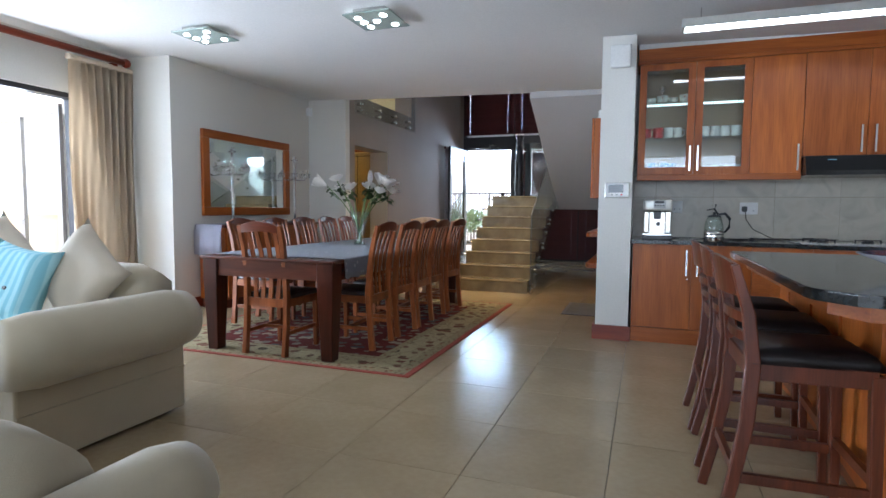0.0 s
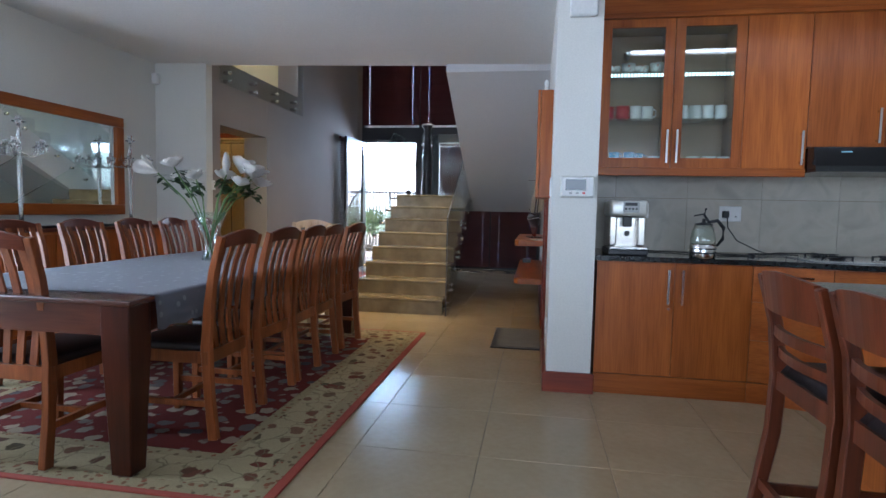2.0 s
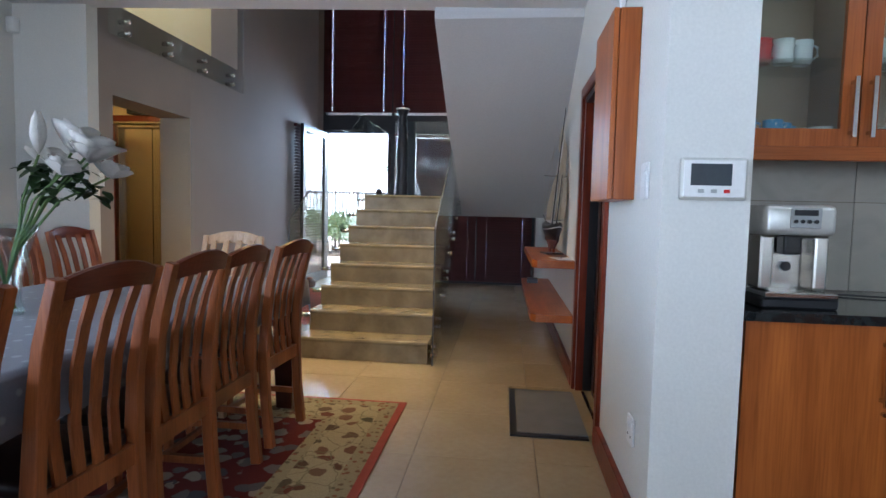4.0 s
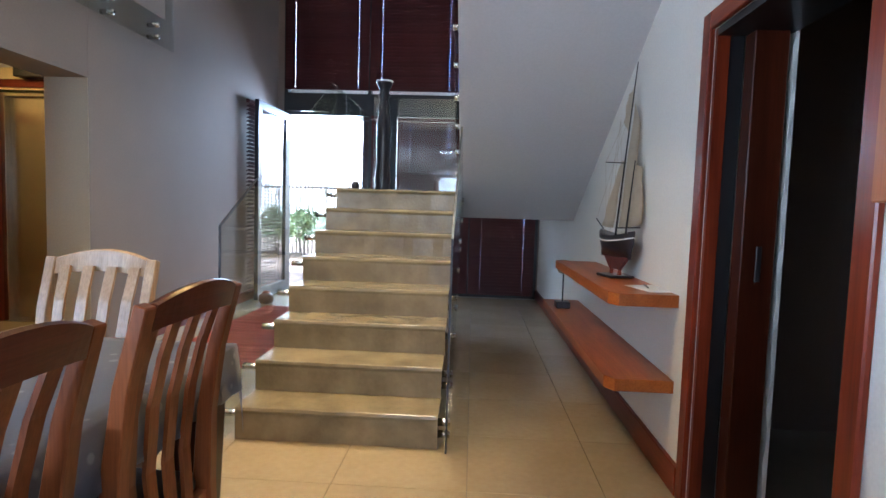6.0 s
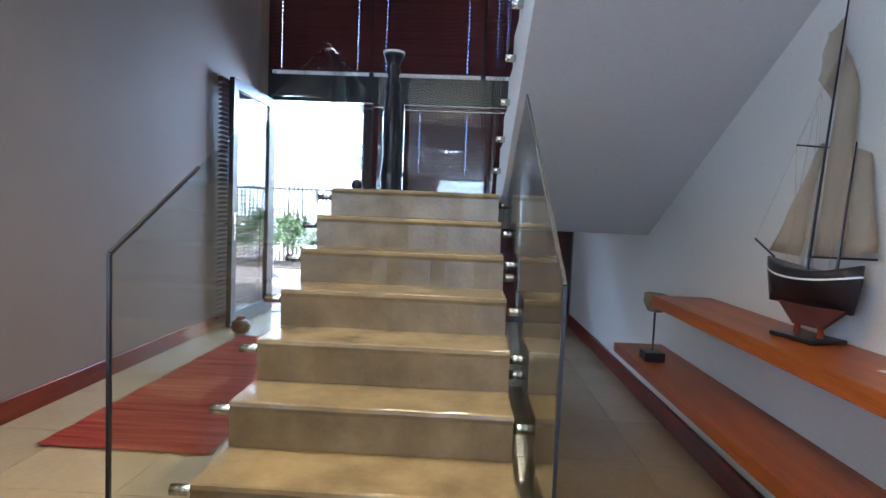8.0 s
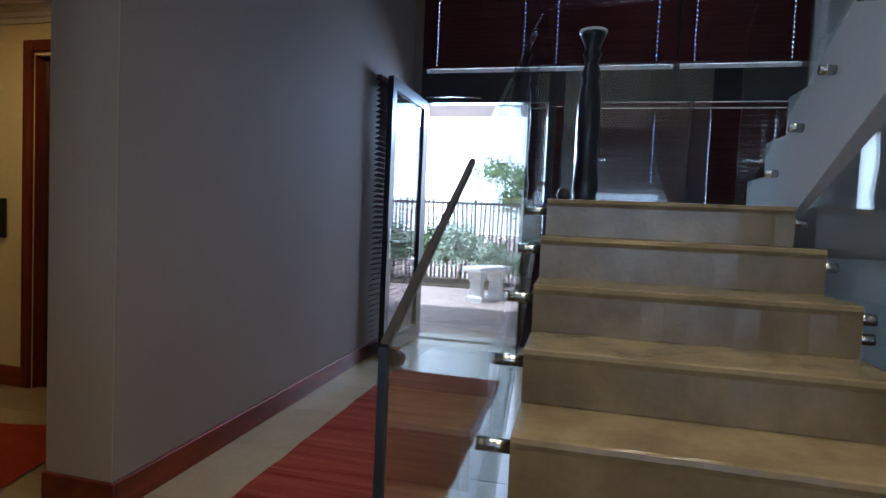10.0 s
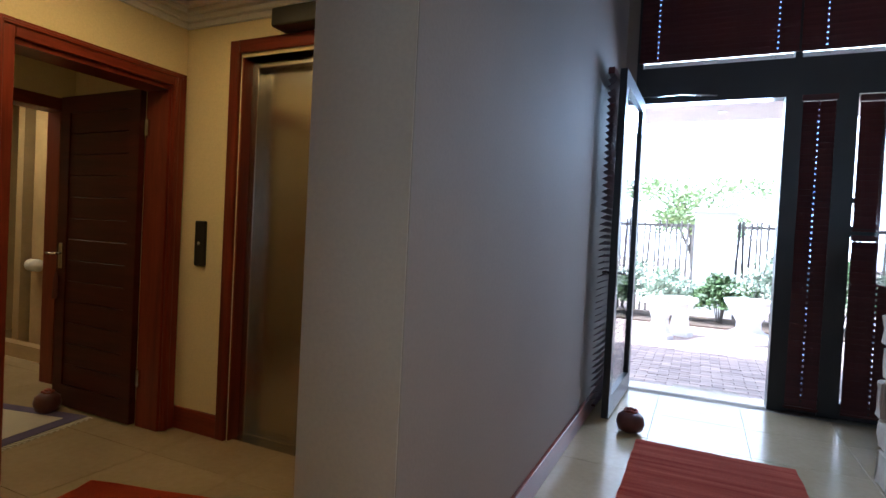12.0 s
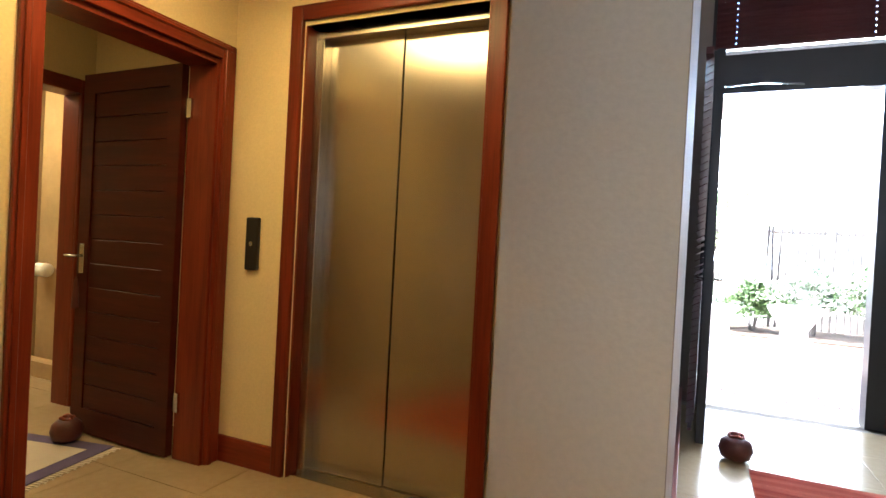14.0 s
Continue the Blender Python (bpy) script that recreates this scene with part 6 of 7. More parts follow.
def ship():
    s = thing("model_ship", "model sailing ship with cream cloth sails on a wooden stand", "model ship", "", pose(0.305, 7.57, 0.872, 0, 0, 14) @ Matrix.Diagonal((1, 0.62, 1, 1)))
    secs = []
    for t in range(11):
        y = -0.30 + 0.60 * t / 10
        u = abs(t - 5) / 5
        w = 0.065 * (1 - u ** 2.4) + 0.006
        sheer = 0.035 * u * u
        secs.append([(-w, y, 0.235 + sheer), (-w * 0.95, y, 0.20 + sheer * 0.7), (-w * 0.55, y * 0.94, 0.155), (-0.006, y * 0.88, 0.11), (0.006, y * 0.88, 0.11), (w * 0.55, y * 0.94, 0.155), (w * 0.95, y, 0.20 + sheer * 0.7), (w, y, 0.235 + sheer)])
    part("hull", loft(secs), "dark_turned", s, "dark blue-black hull", True)
    secs = []
    for t in range(11):
        y = -0.30 + 0.60 * t / 10
        u = abs(t - 5) / 5
        w = 0.066 * (1 - u ** 2.4) + 0.0075
        sh = 0.025 * u * u
        secs.append([(-w * 0.975, y, 0.205 + sh), (w * 0.975, y, 0.205 + sh), (w * 0.985, y, 0.211 + sh), (-w * 0.985, y, 0.211 + sh)])
    part("stripe", loft(secs), "white", s, "thin white stripe")
    part("keel", prism([(-0.10, 0.045), (0.08, 0.045), (0.20, 0.12), (-0.24, 0.12)], "x", -0.010, 0.010), "maroon", s, "dark red-brown keel")
    part("stand_base", box(-0.075, -0.15, 0, 0.075, 0.13, 0.014, 0.005), "dark_turned", s)
    for y in (-0.09, 0.06):
        part("stand_post", tube(bmesh.new(), [(0, y, 0.014), (0, y, 0.06)], 0.012, 10), "redwood", s)
    for y, h in ((0.03, 1.23), (-0.15, 0.66)):
        part("mast", tube(bmesh.new(), [(0, y, 0.20), (0.085 * (h - 0.2), y, h)], [0.007, 0.003], 8), "dark_turned", s, "thin dark mast")
    part("crosstree", tube(bmesh.new(), [(-0.08, 0.03, 0.655), (0.12, 0.03, 0.655)], 0.003, 6), "dark_turned", s)
    part("boom", tube(bmesh.new(), [(0, 0.03, 0.28), (0.02, -0.34, 0.29)], 0.004, 6), "dark_turned", s)
    part("bowsprit", tube(bmesh.new(), [(0, 0.26, 0.27), (0, 0.42, 0.33)], 0.004, 6), "dark_turned", s)
    def sail(a, b, c, d, belly):
        bm = bmesh.new()
        g = []
        for j in range(9):
            row = []
            for i in range(7):
                u, v = i / 6, j / 8
                p = (Vector(a) * (1 - u) + Vector(b) * u) * (1 - v) + (Vector(d) * (1 - u) + Vector(c) * u) * v
                p.x += 0.085 * (p.z - 0.2) + belly * math.sin(math.pi * u) * math.sin(math.pi * (0.15 + 0.7 * v)) + 0.004 * math.sin(9 * v + 6 * u)
                row.append(bm.verts.new(p))
            g.append(row)
        for r0, r1 in zip(g, g[1:]):
            for i in range(6):
                bm.faces.new((r0[i], r0[i + 1], r1[i + 1], r1[i]))
        bmesh.ops.solidify(bm, geom=list(bm.faces), thickness=0.002)
        part("sail", bm, "sailcloth", s, "cream cloth sail", True)
    M["sailcloth"] = surface("cream_sailcloth", (0.55, 0.48, 0.36), 0.9, spread=0.06, scale=10, grain=260, relief=0.2)
    sail((0.01, 0.02, 0.28), (0.03, -0.15, 0.29), (0.03, -0.07, 0.84), (0.01, 0.02, 1.00), 0.03)
    sail((0.01, -0.16, 0.29), (0.035, -0.31, 0.31), (0.03, -0.20, 0.62), (0.0, -0.155, 0.64), 0.03)
    sail((0.0, 0.035, 0.80), (0.0, 0.15, 0.90), (0.0, 0.13, 1.06), (0.0, 0.035, 1.10), 0.02)
    sail((-0.01, 0.30, 0.29), (0.0, 0.09, 0.28), (0.0, 0.04, 0.66), (0.0, 0.045, 0.67), -0.03)
    for a, b in (((-0.06, -0.05, 0.24), (0, 0.03, 0.90)), ((-0.06, 0.08, 0.24), (0, 0.03, 0.90)), ((0.06, 0.08, 0.24), (0, 0.03, 0.90)), ((-0.06, -0.2, 0.25), (0, -0.12, 0.75)), ((0, 0.42, 0.33), (0.065, 0.03, 0.98)), ((-0.06, 0.02, 0.24), (-0.08, 0.03, 0.655)), ((-0.08, 0.03, 0.655), (0.068, 0.03, 1.0))):
        part("rigging_line", tube(bmesh.new(), [a, b], 0.0009, 4), "cushion", s)


ship()
ms = thing("carved_bowl", "carved pale wooden bowl on a thin stand on the lower shelf", "ornament", "", pose(0.215, 8.78, 0.4745))
part("base", box(-0.055, -0.055, 0, 0.055, 0.055, 0.05, 0.004), "dark_turned", ms)
part("rod", tube(bmesh.new(), [(0, 0, 0.05), (0, 0, 0.27)], 0.006, 8), "black", ms)
M["carved"] = surface("pale_carved_wood", (0.30, 0.24, 0.17), 0.6, spread=0.3, scale=18)
bm = lathe([(0.002, 0.27), (0.05, 0.28), (0.078, 0.33), (0.074, 0.375), (0.06, 0.375), (0.05, 0.32), (0.0, 0.30)], 20, False)
bmesh.ops.scale(bm, verts=bm.verts, vec=(0.8, 1.2, 1))
part("bowl", bm, "carved", ms, smooth=True)
pp = thing("paper_sheets", "few loose paper sheets with a pen on the upper shelf", "paper", "", pose(0.35, 7.07, 0.8714, 0, 0, 14))
part("sheet", box(-0.07, -0.12, 0, 0.07, 0.12, 0.002), "white", pp)
part("sheet", box(-0.06, -0.10, 0.0022, 0.08, 0.11, 0.004), "white", pp)
part("pen", tube(bmesh.new(), [(-0.02, -0.02, 0.008), (0.03, 0.10, 0.008)], 0.004, 6), "black", pp)

# ---- front wall ----
FR = tagged(new("window_front"), "tall dark-framed glazed front with closed wooden blinds", "", "", "structure")
F0, F1 = YF - 0.02, YF + 0.10
for a in ((-3.27, F0, 2.52, 0.40, F1, 2.83), (-3.27, F0, 5.14, 0.40, F1, 5.2)):
    part("beam", box(*a), "frame", FR)
for x0, x1 in ((-3.27, -3.22), (-2.07, -2.02), (-0.76, -0.70), (0.35, 0.40)):
    part("mullion_high", box(x0, F0, 2.83, x1, F1, 5.14), "frame", FR)
for x0, x1, y0 in ((-2.12, -2.00, F0 - 0.03), (-1.78, -1.64, F0 - 0.03), (-0.60, -0.54, F0), (0.34, 0.40, F0)):
    part("post", box(x0, y0, 0, x1, F1, 2.52), "frame", FR)
part("transom", box(-1.64, F0, 1.42, 0.40, F1, 1.50), "frame", FR)
part("transom", box(-1.64, F0, 1.68, 0.40, F1, 1.72), "frame", FR)
part("bottom_rail", box(-1.64, F0, 0.0, 0.40, F1, 0.12), "frame", FR)
part("bottom_rail", box(-2.00, F0, 0.0, -1.78, F1, 0.14), "frame", FR)
for x0, x1, z0, z1 in ((-3.22, -2.07, 2.83, 5.14), (-2.02, -0.76, 2.83, 5.14), (-0.70, 0.35, 2.83, 5.14), (-1.64, -0.60, 0.12, 1.42), (-0.54, 0.34, 0.12, 1.42), (-1.64, 0.34, 1.50, 1.68), (-1.64, -0.60, 1.72, 2.52), (-0.54, 0.34, 1.72, 2.52), (-2.00, -1.78, 0.14, 2.52)):
    o = part("pane", box(x0, F0 + 0.055, z0, x1, F0 + 0.062, z1), "window_glass", FR)
    o.visible_shadow = False


M["tape"], _nt, _p = nodes("cloth_tape")
_tr, _mx = _nt.nodes.new("ShaderNodeBsdfTransparent"), _nt.nodes.new("ShaderNodeMixShader")
_tr.inputs[0].default_value = (0.55, 0.66, 0.95, 1)
_p.inputs["Base Color"].default_value = (0.03, 0.02, 0.03, 1)
_wv = noise_at(_nt, 30, (1, 1, 1), 2)
_nt.links.new(ramp(_nt, _wv, [(0.3, (0.35, 0.35, 0.35)), (0.7, (0.75, 0.75, 0.75))]), _mx.inputs[0])
_nt.links.new(_p.outputs[0], _mx.inputs[1])
_nt.links.new(_tr.outputs[0], _mx.inputs[2])
_nt.links.new(_mx.outputs[0], _nt.nodes["Material Output"].inputs[0])


def blind(x0, x1, z0, z1, cords, y=None, turn=None, label="closed dark red wooden slatted blind", tilt=74):
    y = F0 - 0.035 if y is None else y
    b = thing("slatted_blind", label, "blind", "wooden blinds of the front", turn)
    part("head_rail", box(x0, y - 0.025, z1 - 0.045, x1, y + 0.02, z1, 0.002), "blind", b)
    pitch = 0.046
    n = int((z1 - 0.06 - z0) / pitch)
    edges = [x0 + 0.004] + [e for c in cords for e in (c - 0.006, c + 0.006)] + [x1 - 0.004]
    bm = bmesh.new()
    ca, sa = math.cos(radians(tilt)), math.sin(radians(tilt))
    for k in range(0, len(edges), 2):
        boxm(bm, edges[k], -0.026, -0.0014, edges[k + 1], 0.026, 0.0014)
    for c in cords:
        boxm(bm, c - 0.006, -0.026, -0.0014, c + 0.006, -0.004, 0.0014)
        boxm(bm, c - 0.006, 0.012, -0.0014, c + 0.006, 0.026, 0.0014)
    bmesh.ops.rotate(bm, verts=bm.verts, matrix=Matrix.Rotation(radians(tilt), 3, "X"))
    me = bpy.data.meshes.new("slat")
    bm.to_mesh(me)
    bm.free()
    me.materials.append(M["blind"])
    rnd = random.Random(int(1000 * abs(x0) + 10 * z0))
    for k in range(n):
        o = new("slat", me)
        o.parent = b
        o.matrix_basis = pose(0, y, z1 - 0.075 - pitch * k, rnd.uniform(-2.5, 2.5) if rnd.random() < 0.25 else 0, 0, 0)
    part("bottom_rail", box(x0, y - 0.012, z0 + 0.018, x1, y + 0.012, z0 + 0.034, 0.002), "blind", b)
    for c in cords:
        part("ladder_tape", box(c - 0.010, y + 0.032, z0 + 0.02, c + 0.010, y + 0.033, z1 - 0.04), "tape", b, "thin cloth ladder tape")
    return b


blind(-3.25, -2.05, 2.85, 5.14, (-3.10, -2.20))
blind(-2.04, -0.74, 2.85, 5.14, (-1.87, -0.92))
blind(-0.72, 0.38, 2.85, 5.14, (-0.58, 0.25))
blind(-2.01, -1.77, 0.02, 2.52, (-1.89,), y=F0 - 0.02)
blind(-1.63, -0.58, 1.44, 2.50, (-1.45, -0.90), y=F0 - 0.02)
blind(-0.57, 0.36, 1.44, 2.50, (-0.40, 0.16), y=F0 - 0.02)
blind(-1.63, -0.58, 0.02, 1.43, (-1.45, -0.72), y=F0 - 0.02)
blind(-0.57, 0.36, 0.02, 1.43, (-0.40, 0.20), y=F0 - 0.02)

# front door leaf, opened against the wall
fd = tagged(new("door_front"), "dark-framed glass front door standing open against the hall wall", "", "", "structure")
fd.matrix_basis = pose(-3.205, 12.16, 0, 0, 0, -91.5)
leaf = part("leaf_frame", boxes([(0, -0.025, 0.012, 0.10, 0.025, 2.52), (0.94, -0.025, 0.012, 1.04, 0.025, 2.52), (0.10, -0.025, 0.012, 0.94, 0.025, 0.16), (0.10, -0.025, 2.42, 0.94, 0.025, 2.52)]), "frame", fd)
part("pane", box(0.10, -0.004, 0.16, 0.94, 0.004, 2.42), "window_glass", fd)
part("lever", tube(bmesh.new(), [(0.99, 0.03, 1.06), (0.99, 0.075, 1.06), (0.88, 0.075, 1.06)], 0.010, 8), "chrome", fd, smooth=True)
part("lock_plate", box(0.97, 0.025, 0.90, 1.01, 0.030, 1.18, 0.002), "chrome", fd)
part("lever_inside", tube(bmesh.new(), [(0.99, -0.03, 1.06), (0.99, -0.075, 1.06), (0.88, -0.075, 1.06)], 0.010, 8), "chrome", fd, smooth=True)
part("door_jamb", boxes([(-3.27, YF - 0.04, 0, -3.215, YF + 0.12, 2.52)]), "frame", FR)
part("closer_arm", tube(bmesh.new(), [(-3.20, 12.15, 2.56), (-2.9, 12.05, 2.55), (-2.62, 12.20, 2.56)], 0.008, 6), "chrome", FR)
blind(0.06, 1.16, 0.10, 2.50, (0.2, 0.85), y=-0.062, turn=pose(-3.205, 12.16, 0, 0, 0, -91.5), label="dark slatted blind hanging on the open front door", tilt=28)

db = thing("door_stop", "maroon stuffed door stop with a rope knot by the front door", "door stop", "door stops", pose(-3.04, 10.97, 0.001) @ Matrix.Diagonal((0.84, 0.84, 0.9, 1)))
part("body", lathe([(0.05, 0), (0.095, 0.02), (0.112, 0.07), (0.10, 0.12), (0.06, 0.15), (0.02, 0.155)], 20), "maroon", db, smooth=True)
bm = bmesh.new()
tube(bm, [(0.045 * math.cos(a), 0.045 * math.sin(a), 0.158 + 0.008 * math.sin(3 * a)) for a in (2 * math.pi * k / 16 for k in range(17))], 0.011, 7)
tube(bm, [(0.02 * math.cos(a), 0.02 * math.sin(a), 0.172) for a in (2 * math.pi * k / 10 for k in range(11))], 0.010, 7)
part("knot", bm, "rope", db, "red rope knot", True)

# ---- lift lobby ----
lt = tagged(new("door_lift"), "brushed steel lift doors in a dark red wooden frame", "", "", "structure")
for x0, x1 in ((-5.205, -5.135), (-4.16, -4.085)):
    part("casing", box(x0, 9.405, 0, x1, 9.432, 2.33, 0.006, 2), "redwood", lt)
part("head_casing", box(-5.135, 9.405, 2.255, -4.16, 9.432, 2.33, 0.006, 2), "redwood_x", lt)
for x0, x1 in ((-5.135, -5.12), (-4.175, -4.16)):
    part("reveal", box(x0, 9.432, 0, x1, 9.555, 2.255), "redwood", lt)
part("head_reveal", box(-5.12, 9.432, 2.235, -4.175, 9.555, 2.255), "redwood_x", lt)
part("steel_jamb", box(-5.12, 9.50, 0, -5.07, 9.60, 2.19, 0.003), "steel", lt)
part("steel_head", box(-5.12, 9.50, 2.19, -4.175, 9.60, 2.235, 0.003), "steel", lt)
part("door_panel", box(-5.07, 9.565, 0.004, -4.652, 9.59, 2.19, 0.002), "steel", lt, "brushed steel sliding panel")
part("door_panel", box(-4.648, 9.572, 0.004, -4.175, 9.597, 2.19, 0.002), "steel", lt, "brushed steel sliding panel")
part("sill", box(-5.12, 9.46, 0.0005, -4.175, 9.56, 0.004), "steel", lt)
part("shaft", box(-5.16, 9.60, 0, -4.12, 9.64, 2.235), "black", lt)
cp = thing("lift_button_panel", "black lift call panel with a round steel button", "button panel", "", pose(-5.395, 9.429, 1.147))
part("plate", box(-0.042, -0.022, -0.135, 0.042, 0, 0.135, 0.008, 2), "black", cp)
part("button", tube(bmesh.new(), [(0, -0.026, 0.0), (0, -0.022, 0.0)], 0.012, 12), "chrome", cp)
part("arrow", tube(bmesh.new(), [(0, -0.0275, 0.0), (0, -0.026, 0.0)], 0.005, 8), "panel_grey", cp)
bx = thing("speaker_box", "small black box above the lift doors", "speaker", "", pose(-4.66, 9.36, 2.332))
part("case", box(-0.15, -0.06, 0, 0.15, 0.06, 0.10, 0.01, 2), "black", bx)
part("skirting_lobby", boxes([(-5.578, 9.41, 0, -5.205, 9.43, 0.135), (-4.085, 9.41, 0, XL - 0.335, 9.43, 0.135), (XL - 0.355, 8.33, 0, XL - 0.335, 9.41, 0.135), (-5.58, 9.413, 0, -5.578, 9.43, 0.135)], 0.003), "redwood_x", None, "dark red wooden skirting in the lift lobby", kind="structure").name = "baseboard_lobby"
# cornice
bm = bmesh.new()
for i, (d, z0, z1) in enumerate(((0.11, 2.535, 2.56), (0.08, 2.505, 2.535), (0.05, 2.475, 2.505), (0.022, 2.44, 2.475))):
    boxm(bm, -5.58, 9.43 - d, z0, XL - 0.335, 9.43, z1)
    boxm(bm, -5.58, 5.7, z0, -5.58 + d, 9.43 - d, z1)
finish(bm, 0.004)
built("trim_cornice", bm, "ceiling", "white moulded plaster cornice in the lobby")

bt = tagged(new("door_bathroom"), "dark panelled wooden door standing open in a moulded red wooden frame", "", "", "structure")
for y0, y1 in ((8.40, 8.485), (9.325, 9.412)):
    part("casing", box(-5.60 + 0.02, y0, 0, -5.555, y1, 2.16, 0.006, 2), "redwood", bt)
    part("casing_bead", box(-5.556, y0 + 0.012, 0, -5.545, y0 + 0.035, 2.14, 0.003), "redwood", bt)
part("head_casing", box(-5.58, 8.485, 2.075, -5.555, 9.325, 2.16, 0.006, 2), "redwood_y", bt)
part("head_bead", box(-5.556, 8.43, 2.125, -5.545, 9.385, 2.145, 0.003), "redwood_y", bt)
part("jamb_lining", boxes([(-5.77, 8.44, 0, -5.58, 8.47, 2.08), (-5.77, 9.31, 0, -5.58, 9.34, 2.08), (-5.77, 8.47, 2.05, -5.58, 9.31, 2.08)]), "redwood", bt)
leaf = part("leaf", boxes([(-0.80, -0.018, 0.012, -0.70, 0.022, 2.06), (-0.09, -0.018, 0.012, 0.0, 0.022, 2.06), (-0.70, -0.018, 0.012, -0.09, 0.022, 0.15), (-0.70, -0.018, 1.95, -0.09, 0.022, 2.06), (-0.70, 0.0, 0.15, -0.09, 0.012, 1.95)]), "darkdoor", bt, "dark wooden door leaf", place=pose(-5.785, 9.295, 0, 0, 0, -1))
for k in range(13):
    part("board", box(-0.698, -0.012, 0.153 + 0.1385 * k, -0.092, 0.0, 0.153 + 0.1385 * k + 0.134, 0.002), "darkdoor", leaf)
part("lever", tube(bmesh.new(), [(-0.755, -0.02, 1.02), (-0.755, -0.07, 1.02), (-0.83, -0.07, 1.02)], 0.008, 8), "chrome", leaf, smooth=True)
part("lock_plate", box(-0.775, -0.023, 0.92, -0.735, -0.018, 1.09, 0.002), "chrome", leaf)
part("key_tassel", lathe([(0.004, 0.80), (0.018, 0.73), (0.02, 0.72), (0.012, 0.86), (0.004, 0.90)], 10, False), "maroon", leaf).matrix_basis = Matrix.Translation((-0.765, -0.04, 0))
for z in (0.25, 1.78):
    part("hinge", boxes([(-5.775, 9.295, z, -5.735, 9.311, z + 0.10)]), "chrome", bt)

d2 = tagged(new("door_shower"), "moulded red wooden frame of the shower room doorway", "", "", "structure")
for y0, y1 in ((8.66, 8.74), (9.55, 9.63)):
    part("casing", box(-7.04, y0, 0, -7.01, y1 + 0.0, 2.14, 0.006, 2), "redwood", d2)
part("head_casing", box(-7.04, 8.74, 2.05, -7.01, 9.55, 2.14, 0.006, 2), "redwood_y", d2)
part("jamb_lining", boxes([(-7.2, 9.55, 0, -7.04, 9.62, 2.12), (-7.2, 8.74, 2.05, -7.04, 9.55, 2.12)]), "redwood", d2)
built("wall_shower", boxes([(-8.55, 10.05, 0, -8.45, 10.9, 2.45), (-8.45, 10.6, 0, -7.2, 10.9, 2.6)]), "bath_tile", "beige tiled wall of the shower room")
sg = thing("shower_screen", "clear glass shower screen on a low tiled kerb", "shower screen")
part("pane", box(-9.3, 9.9, 0.12, -8.5, 9.908, 2.2), "glass", sg)
part("kerb", box(-9.4, 9.86, 0.0, -7.3, 9.96, 0.12), "bath_tile", sg)
tp = thing("toilet_roll", "white toilet roll on a steel wall holder", "toilet roll", "", pose(-8.06, 9.96, 0.82))
built("wall_roll", box(-8.22, 10.02, 0, -7.2, 10.12, 2.5), "bath_tile", "beige tiled wall behind the toilet roll")
part("roll", tube(bmesh.new(), [(-0.06, 0, 0), (0.06, 0, 0)], 0.055, 16), "white", tp, smooth=True)
part("holder", tube(bmesh.new(), [(-0.07, 0.05, 0.04), (-0.07, 0.0, 0.04), (0.07, 0.0, 0.06)], 0.006, 6), "chrome", tp)
ds = copy_thing(db, pose(-6.41, 9.165, 0.012) @ Matrix.Diagonal((0.84, 0.84, 0.9, 1)))
ds["label"] = "dark maroon stuffed door stop holding the bathroom door"

# ---- outside ----
mo = thing("outdoor_mat", "thin brown coir mat on the brick paving outside the door", "mat")
part("mat", box(-2.84, 12.55, -0.048, -2.28, 12.75, -0.035, 0.003), "carved", mo)
built("threshold", box(-3.3, YF + 0.02, -0.2, 0.4, 12.50, -0.004), "tile", "pale tiled threshold")
ph = built("ceiling_porch", box(-7.0, YF + 0.25, 2.74, 4.0, 14.1, 2.95), "white_wall", "white porch ceiling with a small downlight")
part("downlight", tube(bmesh.new(), [(-2.54, 13.6, 2.735), (-2.54, 13.6, 2.745)], 0.05, 14), "chrome", ph)
M["bright_wall"] = surface("white_garden_wall", (0.80, 0.79, 0.77), 0.85, spread=0.04)
gp = thing("gate_pillar", "white rendered gate pillar with a flat cap between pole fences", "pillar", "", pose(-2.43, 19.1, -0.062))
part("shaft", box(-0.36, -0.3, 0, 0.36, 0.3, 2.04), "bright_wall", gp)
part("cap", box(-0.41, -0.35, 2.04, 0.41, 0.35, 2.12, 0.01), "bright_wall", gp)
rnd = random.Random(21)
for x0, x1 in ((-9.0, -2.83), (-2.03, 2.8)):
    f = thing("pole_fence", "fence of upright weathered wooden poles", "fence", "pole fences", pose(0, 19.2, -0.062))
    x = x0
    while x < x1:
        h, w = rnd.uniform(1.80, 1.92), rnd.uniform(0.022, 0.032)
        part("pole", tube(bmesh.new(), [(x, 0, 0), (x + rnd.uniform(-0.025, 0.025), rnd.uniform(-0.01, 0.01), h * 0.5), (x + rnd.uniform(-0.035, 0.035), 0, h)], [w, w * 0.9, w * 0.8], 7), "pole", f)
        x += rnd.uniform(0.085, 0.12)
    for z in (0.45, 1.76):
        part("rail", box(x0 - 0.02, 0.03, z, x1 + 0.02, 0.07, z + 0.06), "pole", f)


